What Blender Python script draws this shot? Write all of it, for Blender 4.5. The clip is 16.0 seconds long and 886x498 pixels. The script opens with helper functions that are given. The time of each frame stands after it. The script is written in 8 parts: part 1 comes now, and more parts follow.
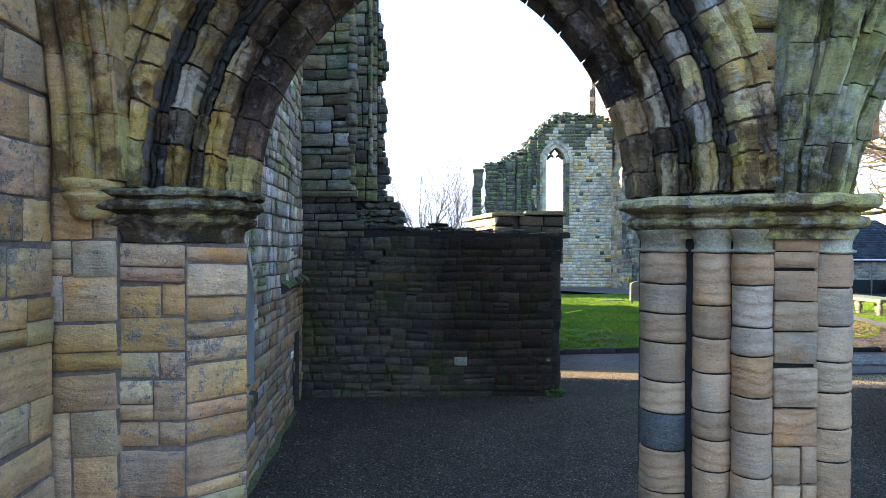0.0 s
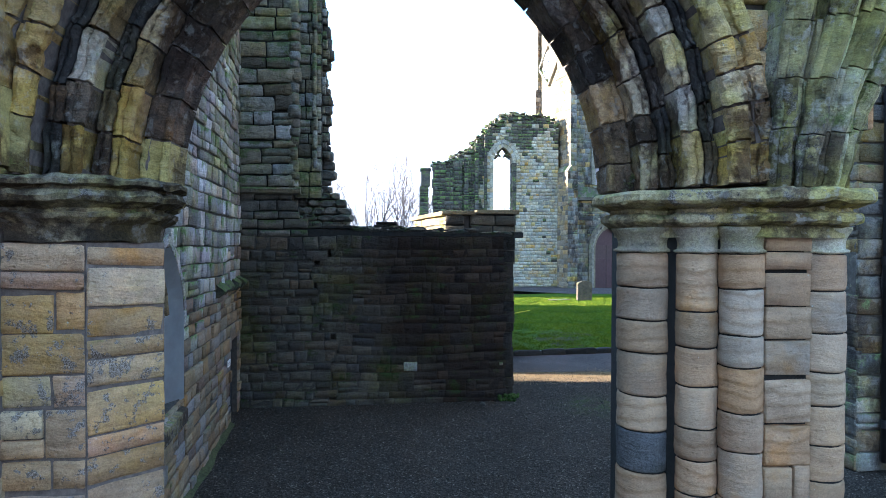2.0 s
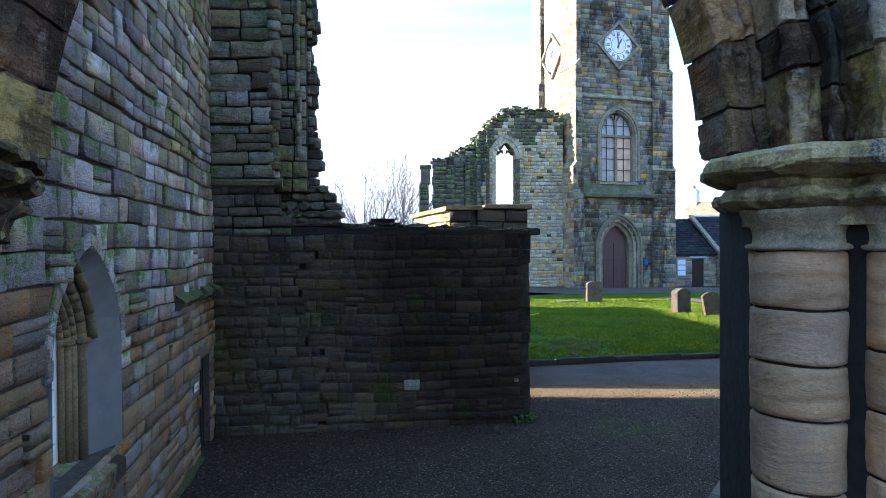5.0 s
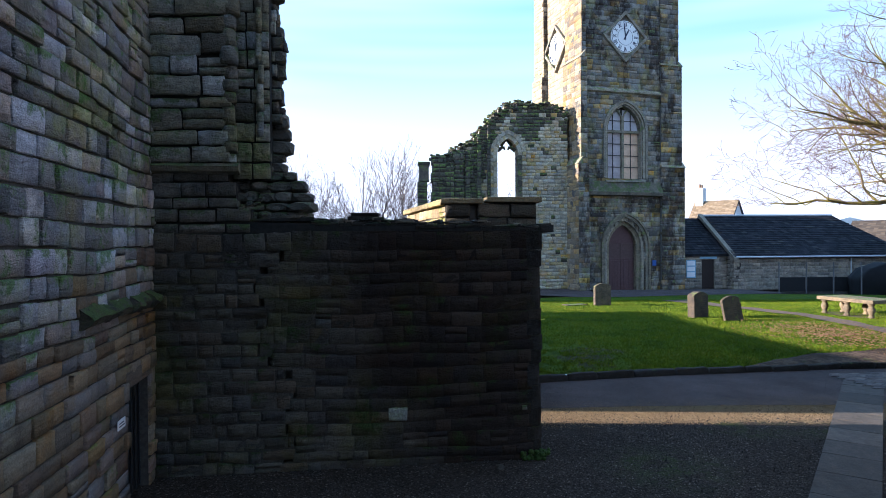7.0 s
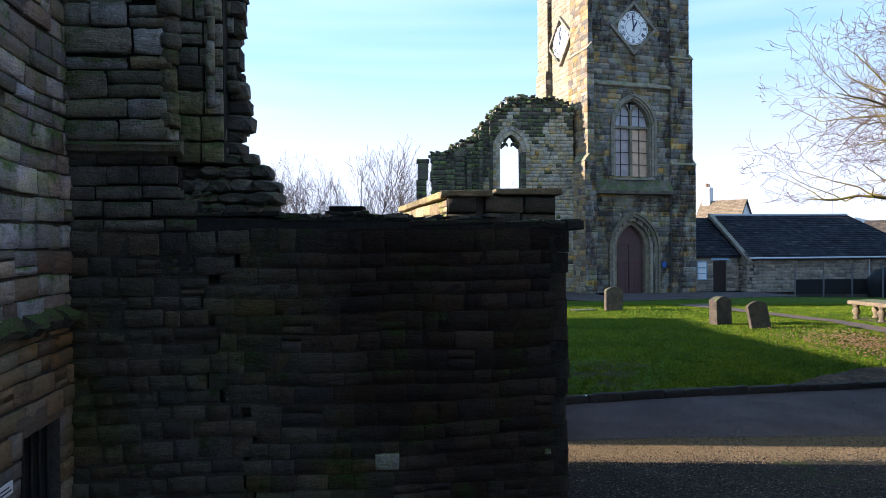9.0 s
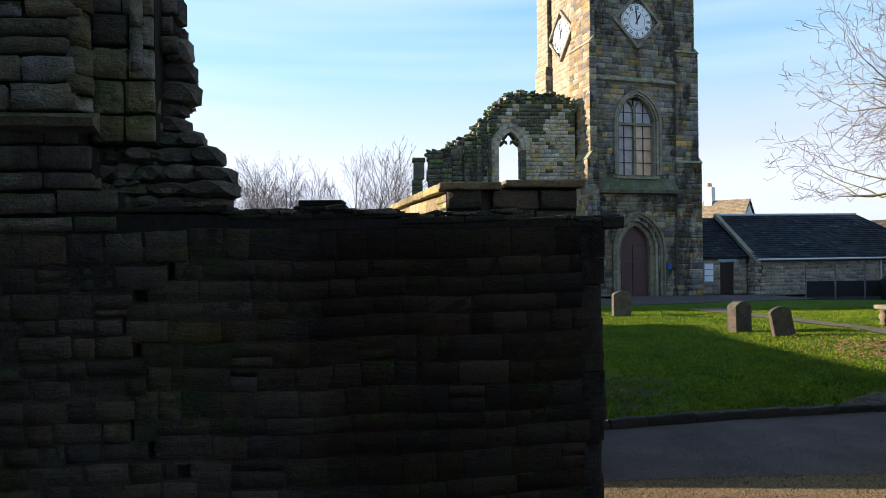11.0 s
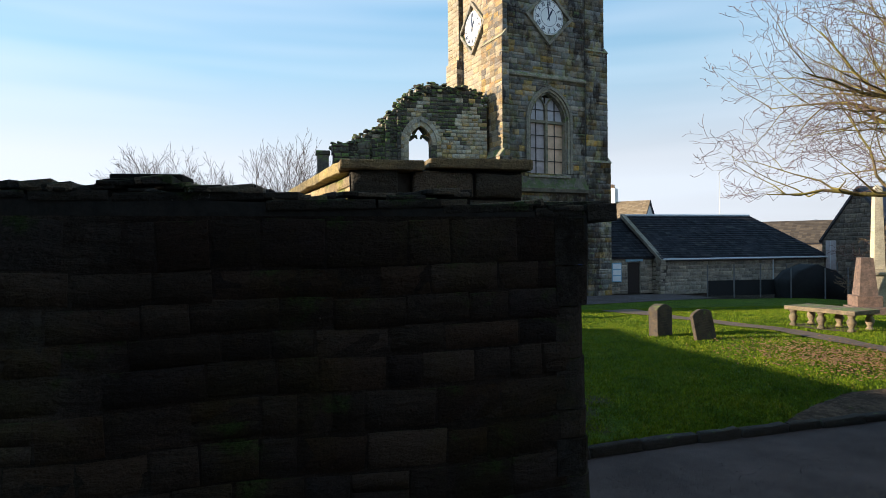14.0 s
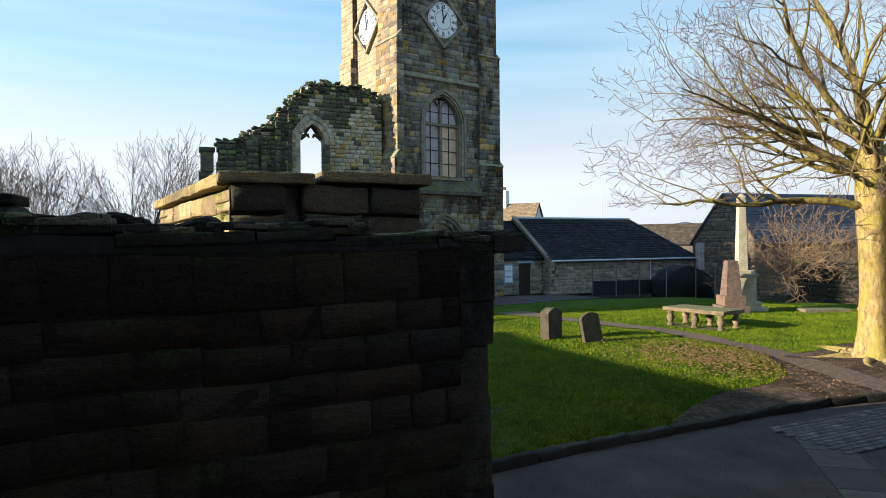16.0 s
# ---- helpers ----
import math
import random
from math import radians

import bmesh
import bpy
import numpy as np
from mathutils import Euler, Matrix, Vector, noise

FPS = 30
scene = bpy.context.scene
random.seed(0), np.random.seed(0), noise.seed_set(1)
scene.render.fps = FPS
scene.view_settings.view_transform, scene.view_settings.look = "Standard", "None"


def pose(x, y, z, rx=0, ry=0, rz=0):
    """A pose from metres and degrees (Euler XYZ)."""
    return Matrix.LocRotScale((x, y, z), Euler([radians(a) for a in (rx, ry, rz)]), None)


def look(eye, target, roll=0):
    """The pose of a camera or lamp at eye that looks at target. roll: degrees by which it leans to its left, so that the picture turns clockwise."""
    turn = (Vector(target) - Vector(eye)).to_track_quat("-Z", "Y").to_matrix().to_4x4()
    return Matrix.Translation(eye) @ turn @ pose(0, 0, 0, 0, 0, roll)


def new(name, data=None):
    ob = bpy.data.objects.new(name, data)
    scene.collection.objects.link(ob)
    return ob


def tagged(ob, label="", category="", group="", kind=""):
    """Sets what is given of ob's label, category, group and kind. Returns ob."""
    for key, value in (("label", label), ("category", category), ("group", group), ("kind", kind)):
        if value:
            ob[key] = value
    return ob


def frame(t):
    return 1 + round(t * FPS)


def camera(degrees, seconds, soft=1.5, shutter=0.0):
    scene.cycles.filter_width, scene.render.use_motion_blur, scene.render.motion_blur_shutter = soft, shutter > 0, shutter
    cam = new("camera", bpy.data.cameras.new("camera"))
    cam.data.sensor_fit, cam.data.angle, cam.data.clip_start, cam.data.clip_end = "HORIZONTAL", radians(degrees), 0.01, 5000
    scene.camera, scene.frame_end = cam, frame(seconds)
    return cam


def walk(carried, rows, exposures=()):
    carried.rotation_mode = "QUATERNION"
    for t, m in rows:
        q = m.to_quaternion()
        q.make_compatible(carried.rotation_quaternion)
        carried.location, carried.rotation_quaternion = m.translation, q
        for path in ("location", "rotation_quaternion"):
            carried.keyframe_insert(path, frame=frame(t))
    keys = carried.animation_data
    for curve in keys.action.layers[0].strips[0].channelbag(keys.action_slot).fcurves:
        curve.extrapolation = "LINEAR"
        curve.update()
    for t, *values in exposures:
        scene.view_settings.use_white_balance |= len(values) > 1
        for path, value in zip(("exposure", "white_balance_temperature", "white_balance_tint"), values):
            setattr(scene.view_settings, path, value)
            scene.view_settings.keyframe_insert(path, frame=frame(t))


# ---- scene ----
# camera and its walk
cam = camera(70.9, 16.0, 0.9)
PATH = [
    (0, (-2.339, -12.038, 2.972), (-2.34, -10.038, 2.95), 0.2),
    (0.5, (-2.375, -11.922, 2.968), (-2.309, -9.923, 2.946), 0.3),
    (1, (-2.403, -11.805, 2.963), (-2.282, -9.809, 2.941), 0.2),
    (1.5, (-2.415, -11.664, 2.965), (-2.253, -9.671, 2.943), 0.2),
    (2, (-2.391, -11.508, 2.968), (-2.219, -9.515, 2.946), 0.2),
    (2.5, (-2.389, -11.337, 2.973), (-2.217, -9.345, 2.951), 0.2),
    (3, (-2.403, -11.141, 2.972), (-2.231, -9.148, 2.95), 0.1),
    (3.5, (-2.416, -10.92, 2.973), (-2.244, -8.928, 2.951), 0.0),
    (4, (-2.409, -10.653, 2.969), (-2.237, -8.661, 2.947), -0.0),
    (4.2, (-2.403, -10.531, 2.969), (-2.23, -8.539, 2.946), -0.1),
    (6.3, (-2.155, -8.864, 2.905), (-1.985, -6.871, 2.886), -0.5),
    (6.5, (-2.129, -8.681, 2.925), (-1.959, -6.688, 2.903), -0.3),
    (7, (-2.083, -8.241, 2.921), (-1.914, -6.248, 2.901), -0.4),
    (7.5, (-2.03, -7.805, 2.918), (-1.861, -5.812, 2.899), -0.4),
    (8, (-1.996, -7.363, 2.922), (-1.826, -5.37, 2.903), -0.4),
    (8.5, (-1.973, -6.923, 2.918), (-1.803, -4.93, 2.9), -0.5),
    (9, (-1.947, -6.495, 2.914), (-1.778, -4.502, 2.898), -0.5),
    (9.2, (-1.949, -6.307, 2.923), (-1.779, -4.314, 2.906), -0.5),
    (11.3, (-1.831, -4.728, 2.932), (-1.648, -2.737, 2.922), -0.8),
    (11.5, (-1.822, -4.533, 2.955), (-1.624, -2.543, 2.939), -0.5),
    (12, (-1.779, -4.193, 2.963), (-1.549, -2.207, 2.947), -0.5),
    (12.5, (-1.741, -3.882, 2.952), (-1.467, -1.901, 2.937), -0.6),
    (13, (-1.711, -3.575, 2.953), (-1.386, -1.601, 2.937), -0.6),
    (13.5, (-1.679, -3.341, 2.944), (-1.297, -1.378, 2.928), -0.6),
    (14, (-1.638, -3.123, 2.939), (-1.165, -1.18, 2.923), -0.6),
    (14.5, (-1.613, -2.97, 2.94), (-1.048, -1.052, 2.922), -0.5),
    (15, (-1.583, -2.9, 2.938), (-0.939, -1.007, 2.918), -0.5),
    (15.5, (-1.558, -2.829, 2.937), (-0.806, -0.976, 2.915), -0.5),
    (15.7, (-1.552, -2.806, 2.973), (-0.779, -0.962, 2.951), -0.5),
    (16, (-1.544, -2.776, 3.112), (-0.75, -0.941, 3.09), -0.5),
]
EXPOSURES = [(0.0, 3.02, 5300, 15), (4.2, 2.84, 5200, 14), (6.3, 2.10, 5250, 20), (9.0, 1.68, 5450, 18.5), (12.5, 1.30, 5980, 12.5), (14.0, 1.24, 6000, 12), (16.0, 1.38, 6020, 9.5)]
walk(cam, [(t, look(eye, target, roll)) for t, eye, target, roll in PATH], EXPOSURES)

# ---------- world, sun ----------
SUN_AZ, SUN_EL = 82.0, 14.5          # azimuth from +y towards -x, elevation
sun_dir = Vector((-math.sin(radians(SUN_AZ)) * math.cos(radians(SUN_EL)),
                  math.cos(radians(SUN_AZ)) * math.cos(radians(SUN_EL)), math.sin(radians(SUN_EL))))
world = bpy.data.worlds.new("world")
scene.world = world
world.use_nodes = True
wn, wl = world.node_tree.nodes, world.node_tree.links
wn.clear()
sky = wn.new("ShaderNodeTexSky")
sky.sky_type = 'NISHITA'
sky.sun_disc = False
sky.sun_elevation = radians(SUN_EL)
sky.sun_rotation = radians(-SUN_AZ)
sky.air_density, sky.dust_density, sky.ozone_density = 1.0, 1.0, 1.3
wco = wn.new("ShaderNodeTexCoord")
wmap = wn.new("ShaderNodeMapping")
wmap.inputs["Scale"].default_value = (0.6, 0.6, 8.0)
cl = wn.new("ShaderNodeTexNoise")
cl.inputs["Scale"].default_value, cl.inputs["Detail"].default_value = 1.1, 3.0
sepz = wn.new("ShaderNodeSeparateXYZ")
veil = wn.new("ShaderNodeValToRGB")
for k, (p, c) in enumerate(((0.0, (1.0, 1.0, 1.0)), (0.13, (0.95, 0.985, 1.0)), (0.26, (0.54, 0.82, 0.98)), (0.43, (0.20, 0.55, 0.88)))):
    e = veil.color_ramp.elements[k] if k < 2 else veil.color_ramp.elements.new(p)
    e.position, e.color = p, (c[0], c[1], c[2], 1)
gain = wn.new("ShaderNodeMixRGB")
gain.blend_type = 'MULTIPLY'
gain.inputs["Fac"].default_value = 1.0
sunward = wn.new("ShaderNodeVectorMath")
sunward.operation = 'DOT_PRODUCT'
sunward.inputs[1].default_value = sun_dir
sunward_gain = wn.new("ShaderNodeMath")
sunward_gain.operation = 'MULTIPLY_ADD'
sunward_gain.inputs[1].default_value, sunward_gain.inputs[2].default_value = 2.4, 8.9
streak = wn.new("ShaderNodeMapRange")
streak.inputs["From Min"].default_value, streak.inputs["From Max"].default_value = 0.40, 0.62
streak.inputs["To Min"].default_value, streak.inputs["To Max"].default_value = 0.0, 0.5
cmix = wn.new("ShaderNodeMixRGB")
cmix.inputs["Fac"].default_value = 0.9
wisp = wn.new("ShaderNodeMixRGB")
wisp.inputs["Color2"].default_value = (9.2, 9.8, 10.2, 1)
bg = wn.new("ShaderNodeBackground")
bg.inputs["Strength"].default_value = 0.044
wout = wn.new("ShaderNodeOutputWorld")
wl.new(wco.outputs["Generated"], wmap.inputs["Vector"])
wl.new(wmap.outputs["Vector"], cl.inputs["Vector"])
wl.new(wco.outputs["Generated"], sepz.inputs[0])
wl.new(sepz.outputs["Z"], veil.inputs["Fac"])
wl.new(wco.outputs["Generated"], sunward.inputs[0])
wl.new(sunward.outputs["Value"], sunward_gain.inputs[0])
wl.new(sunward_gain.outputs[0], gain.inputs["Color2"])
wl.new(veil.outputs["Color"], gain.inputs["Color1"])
wl.new(sky.outputs["Color"], cmix.inputs["Color1"])
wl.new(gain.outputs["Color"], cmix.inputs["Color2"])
wl.new(cl.outputs["Fac"], streak.inputs["Value"])
wl.new(streak.outputs[0], wisp.inputs["Fac"])
wl.new(cmix.outputs["Color"], wisp.inputs["Color1"])
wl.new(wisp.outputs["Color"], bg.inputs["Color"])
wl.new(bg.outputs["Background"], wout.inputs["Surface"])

sun = new("sun", bpy.data.lights.new("sun", 'SUN'))
sun.data.energy, sun.data.angle, sun.data.color = 5.0, radians(0.53), (1.0, 0.82, 0.58)
sun.matrix_world = look((0, 0, 30), Vector((0, 0, 30)) - sun_dir)


# ---------- materials ----------
def rgba(c):
    return (c[0], c[1], c[2], 1.0)


class Mat:
    """A node material under construction."""

    def __init__(self, name, rough=0.85):
        self.m = bpy.data.materials.new(name)
        self.m.use_nodes = True
        self.n, self.l = self.m.node_tree.nodes, self.m.node_tree.links
        self.b = self.n["Principled BSDF"]
        self.b.inputs["Roughness"].default_value = rough
        self.b.inputs["Specular IOR Level"].default_value = 0.3
        self.co = self.n.new("ShaderNodeNewGeometry").outputs["Position"]

    def link(self, a, b):
        self.l.new(a, b)

    def scaled(self, sx, sy, sz):
        v = self.n.new("ShaderNodeVectorMath")
        v.operation = 'MULTIPLY'
        v.inputs[1].default_value = (sx, sy, sz)
        self.link(self.co, v.inputs[0])
        return v.outputs[0]

    def noise(self, scale, detail=4.0, rough=0.6, vec=None):
        t = self.n.new("ShaderNodeTexNoise")
        t.inputs["Scale"].default_value, t.inputs["Detail"].default_value = scale, detail
        t.inputs["Roughness"].default_value = rough
        self.link(vec or self.co, t.inputs["Vector"])
        return t.outputs["Fac"]

    def cells(self, scale, feature='F1', vec=None, out="Distance"):
        t = self.n.new("ShaderNodeTexVoronoi")
        t.feature = feature
        t.inputs["Scale"].default_value = scale
        self.link(vec or self.co, t.inputs["Vector"])
        return t.outputs[out]

    def ramp(self, fac, stops, mode='LINEAR'):
        r = self.n.new("ShaderNodeValToRGB")
        cr = r.color_ramp
        cr.interpolation = mode
        while len(cr.elements) < len(stops):
            cr.elements.new(0.5)
        for e, (p, c) in zip(cr.elements, stops):
            e.position = p
            e.color = rgba(c if isinstance(c, tuple) else (c, c, c))
        self.link(fac, r.inputs["Fac"])
        return r.outputs["Color"]

    def math(self, op, a, b=0.0):
        m = self.n.new("ShaderNodeMath")
        m.operation = op
        for i, v in enumerate((a, b)):
            if isinstance(v, (int, float)):
                m.inputs[i].default_value = v
            else:
                self.link(v, m.inputs[i])
        return m.outputs[0]

    def mix(self, fac, a, b, mode='MIX'):
        m = self.n.new("ShaderNodeMixRGB")
        m.blend_type = mode
        for k, v in (("Fac", fac), ("Color1", a), ("Color2", b)):
            if isinstance(v, (int, float)):
                m.inputs[k].default_value = v
            elif isinstance(v, tuple):
                m.inputs[k].default_value = rgba(v)
            else:
                self.link(v, m.inputs[k])
        return m.outputs["Color"]

    def piece(self):
        """A random value for each piece, whether an object or an island of a joined mesh."""
        o = self.n.new("ShaderNodeObjectInfo").outputs["Random"]
        g = self.n.new("ShaderNodeNewGeometry").outputs["Random Per Island"]
        return self.math('FRACT', self.math('ADD', o, g))

    def up(self):
        s = self.n.new("ShaderNodeSeparateXYZ")
        self.link(self.n.new("ShaderNodeNewGeometry").outputs["Normal"], s.inputs[0])
        return s.outputs["Z"]

    def bump(self, height, strength, dist):
        b = self.n.new("ShaderNodeBump")
        b.inputs["Strength"].default_value, b.inputs["Distance"].default_value = strength, dist
        self.link(height, b.inputs["Height"])
        self.link(b.outputs["Normal"], self.b.inputs["Normal"])

    def color(self, c):
        if isinstance(c, tuple):
            self.b.inputs["Base Color"].default_value = rgba(c)
        else:
            self.link(c, self.b.inputs["Base Color"])
        return self.m


def spread(colors):
    return [((i + 0.5) / len(colors), c) for i, c in enumerate(colors)]


def stone_material(name, colors, moss=0.3, soot=0.3, moss_color=(0.09, 0.13, 0.03), streak=0.35, grain=1.0, lichen=0.2,
                   soot_scale=0.9, tones=(0.7, 1.25), relief=0.022, algae=0.15, gloss=0.25, crust=1.0, vivid=1.0, ochre=0.0, wavy=0.0, spots=0.0, algae_tint=(0.95, 1.02, 0.32), gritty=1.0, stain=None):
    m = Mat(name, 0.92)
    m.b.inputs["Specular IOR Level"].default_value = gloss
    p = m.piece()
    base = m.ramp(p, spread(colors))
    tone = m.math('ADD', m.math('MULTIPLY', m.math('FRACT', m.math('MULTIPLY', p, 17.3)), tones[1] - tones[0]), tones[0])
    tint = m.n.new("ShaderNodeCombineColor")
    for k in ("Red", "Green", "Blue"):
        m.link(tone, tint.inputs[k])
    base = m.mix(1.0, base, tint.outputs[0], 'MULTIPLY')
    # wavy bedding, blotches and grain
    warp = m.n.new("ShaderNodeVectorMath")
    warp.operation = 'ADD'
    wob = m.n.new("ShaderNodeTexNoise")
    wob.inputs["Scale"].default_value = 2.6
    m.link(m.co, wob.inputs["Vector"])
    ws = m.n.new("ShaderNodeVectorMath")
    ws.operation = 'SCALE'
    ws.inputs["Scale"].default_value = 0.5
    m.link(wob.outputs["Color"], ws.inputs[0])
    m.link(m.scaled(0.5, 0.5, 3.2), warp.inputs[0])
    m.link(ws.outputs[0], warp.inputs[1])
    bed = m.noise(5.0, 6.0, 0.7, warp.outputs[0])
    base = m.mix(streak, base, m.ramp(bed, [(0.30, (0.40, 0.33, 0.27)), (0.46, (0.95, 0.92, 0.9)), (0.56, (1.1, 1.06, 1.0)), (0.72, (1.5, 1.35, 1.12))]), 'MULTIPLY')
    fine = m.noise(55.0 * grain, 5.0, 0.7)
    base = m.mix(0.65 * gritty, base, m.ramp(fine, [(0.28, 0.4), (0.5, 1.0), (0.72, 1.5)]), 'MULTIPLY')
    blot = m.noise(3.2 * grain, 6.0, 0.66)
    base = m.mix(0.6, base, m.ramp(blot, [(0.30, (0.55, 0.52, 0.5)), (0.5, (1.0, 1.0, 1.0)), (0.70, (1.35, 1.25, 1.1))]), 'MULTIPLY')
    # rusty iron staining, curved bedding planes
    if ochre:
        rust = m.math('ADD', m.noise(1.7, 5.0, 0.62), m.math('MULTIPLY', m.math('FRACT', m.math('MULTIPLY', p, 5.3)), 0.16))
        o0 = 0.72 - 0.2 * ochre
        base = m.mix(m.math('MULTIPLY', m.ramp(rust, [(o0, 0.0), (o0 + 0.14, 1.0)]), 0.8), base, m.mix(1.0, base, (1.12, 0.84, 0.52), 'MULTIPLY'))
        pink = m.noise(1.3, 4.0, 0.6, m.scaled(1.0, 1.0, 1.7))
        base = m.mix(m.ramp(pink, [(0.50, 0.0), (0.62, 0.7)]), base, m.mix(1.0, base, (1.02, 0.92, 0.86), 'MULTIPLY'))
    if wavy:
        w = m.n.new("ShaderNodeTexWave")
        w.wave_type, w.bands_direction = 'BANDS', 'Z'
        for k, v in (("Scale", 4.2), ("Distortion", 7.0), ("Detail", 4.0), ("Detail Scale", 0.7), ("Detail Roughness", 0.55)):
            w.inputs[k].default_value = v
        off = m.n.new("ShaderNodeVectorMath")
        off.operation = 'ADD'
        pv = m.n.new("ShaderNodeCombineXYZ")
        m.link(m.math('MULTIPLY', p, 37.0), pv.inputs["X"])
        m.link(m.math('MULTIPLY', p, 19.0), pv.inputs["Z"])
        m.link(m.co, off.inputs[0])
        m.link(pv.outputs[0], off.inputs[1])
        m.link(off.outputs[0], w.inputs["Vector"])
        on = m.ramp(m.math('FRACT', m.math('MULTIPLY', p, 3.7)), [(0.35, 0.15), (0.6, 1.0)])
        base = m.mix(m.math('MULTIPLY', on, wavy), base, m.mix(1.0, base, m.ramp(w.outputs["Fac"], [(0.0, (0.74, 0.68, 0.62)), (0.30, (0.97, 0.95, 0.93)), (0.8, (1.06, 1.05, 1.04))]), 'MULTIPLY'))
    # weathered crust in patches, darker on some pieces
    flake = m.noise(6.5 * grain, 8.0, 0.76)
    cm = m.ramp(m.math('ADD', flake, m.math('MULTIPLY', m.math('FRACT', m.math('MULTIPLY', p, 7.7)), 0.17)), [(0.50, 0.0), (0.70, 1.0)])
    base = m.mix(m.math('MULTIPLY', cm, 0.75 * crust), base, m.mix(0.7, base, (0.045, 0.042, 0.04)))
    pits = m.ramp(m.cells(19.0 * grain), [(0.06, 0.0), (0.22, 1.0)])
    grit = m.noise(150.0 * grain, 3.0, 0.7)
    base = m.mix(0.55 * gritty, base, m.ramp(grit, [(0.32, 0.4), (0.5, 1.0), (0.68, 1.5)]), 'MULTIPLY')
    # algae film in broad patches
    al = m.noise(1.1, 6.0, 0.7)
    a0 = 0.62 - 0.26 * algae
    base = m.mix(m.math('MULTIPLY', m.ramp(al, [(a0, 0.0), (a0 + 0.16, 1.0)]), 0.6 if algae else 0.0), base, m.mix(1.0, base, algae_tint, 'MULTIPLY'))
    hs = m.n.new("ShaderNodeHueSaturation")
    hs.inputs["Saturation"].default_value = vivid
    m.link(base, hs.inputs["Color"])
    base = hs.outputs["Color"]
    # soot and damp
    big = m.noise(soot_scale, 8.0, 0.74)
    lo = 0.64 - 0.30 * soot
    base = m.mix(m.math('MULTIPLY', m.ramp(big, [(lo - 0.02, 0.0), (lo + 0.20, 1.0)]), 0.88), base, m.mix(m.ramp(fine, [(0.4, 0.0), (0.62, 1.0)]), (0.014, 0.013, 0.014), (0.05, 0.045, 0.043)))
    # clustered black and grey lichen
    if spots:
        sp = m.math('ADD', m.noise(13.0, 6.0, 0.72), m.math('MULTIPLY', m.noise(1.6, 4.0, 0.6, m.scaled(1.3, 1.3, 0.5)), 0.8))
        s0 = 1.10 - 0.16 * spots
        base = m.mix(m.math('MULTIPLY', m.ramp(sp, [(s0, 0.0), (s0 + 0.11, 1.0)]), 0.8), base, m.mix(m.ramp(grit, [(0.42, 0.0), (0.6, 1.0)]), (0.05, 0.042, 0.038), (0.30, 0.265, 0.25)))
    # pale lichen freckles
    fr = m.noise(30.0, 6.0, 0.78)
    fg = m.noise(2.4, 4.0, 0.6)
    fl = 1.0 - 0.16 * lichen
    if lichen:
        base = m.mix(m.math('MULTIPLY', m.ramp(m.math('ADD', fr, m.math('MULTIPLY', fg, 0.5)), [(fl, 0.0), (fl + 0.05, 1.0)]), 0.7), base, (0.44, 0.45, 0.41))
    if stain:
        base = stain(m, base, fine)
    # moss
    mo = m.noise(2.3, 8.0, 0.75)
    mo2 = m.math('ADD', mo, m.math('MULTIPLY', m.up(), 0.14 * min(1.0, moss * 2.0)))
    ml = 0.66 - 0.24 * moss + (1.0 if moss == 0 else 0.0)
    base = m.mix(m.math('MULTIPLY', m.ramp(mo2, [(ml, 0.0), (ml + 0.08, 1.0)]), 0.8), base,
                 m.mix(m.ramp(fine, [(0.35, 0.0), (0.65, 1.0)]), tuple(0.6 * c for c in moss_color), tuple(2.0 * c for c in moss_color)))
    h = m.math('ADD', m.math('MULTIPLY', fine, 0.45 * gritty), m.math('ADD', m.math('MULTIPLY', m.noise(9.0, 4.0, 0.6), 1.0), m.math('MULTIPLY', bed, 1.1)))
    h = m.math('ADD', h, m.math('MULTIPLY', pits, 0.22))
    m.bump(h, 1.0, relief)
    return m.color(base)


def plain(name, color, rough=0.6, metal=0.0, var=0.25, scale=12.0, bump=0.2):
    m = Mat(name, rough)
    m.b.inputs["Metallic"].default_value = metal
    f = m.noise(scale, 5.0, 0.65)
    c = m.mix(1.0, color, m.ramp(f, [(0.3, 1.0 - var), (0.7, 1.0 + var)]), 'MULTIPLY')
    if bump:
        m.bump(f, bump, 0.01)
    return m.color(c)


RIB = [(0.38, 0.33, 0.21), (0.27, 0.245, 0.175), (0.43, 0.37, 0.25), (0.34, 0.335, 0.29)]
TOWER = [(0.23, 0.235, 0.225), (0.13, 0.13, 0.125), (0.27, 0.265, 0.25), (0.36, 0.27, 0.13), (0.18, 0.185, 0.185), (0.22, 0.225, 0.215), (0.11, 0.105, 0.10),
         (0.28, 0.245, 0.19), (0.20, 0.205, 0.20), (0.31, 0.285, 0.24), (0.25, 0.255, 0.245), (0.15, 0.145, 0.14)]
LIGHT = [(0.44, 0.42, 0.34), (0.38, 0.37, 0.32), (0.48, 0.44, 0.33), (0.34, 0.33, 0.30), (0.45, 0.36, 0.18)]

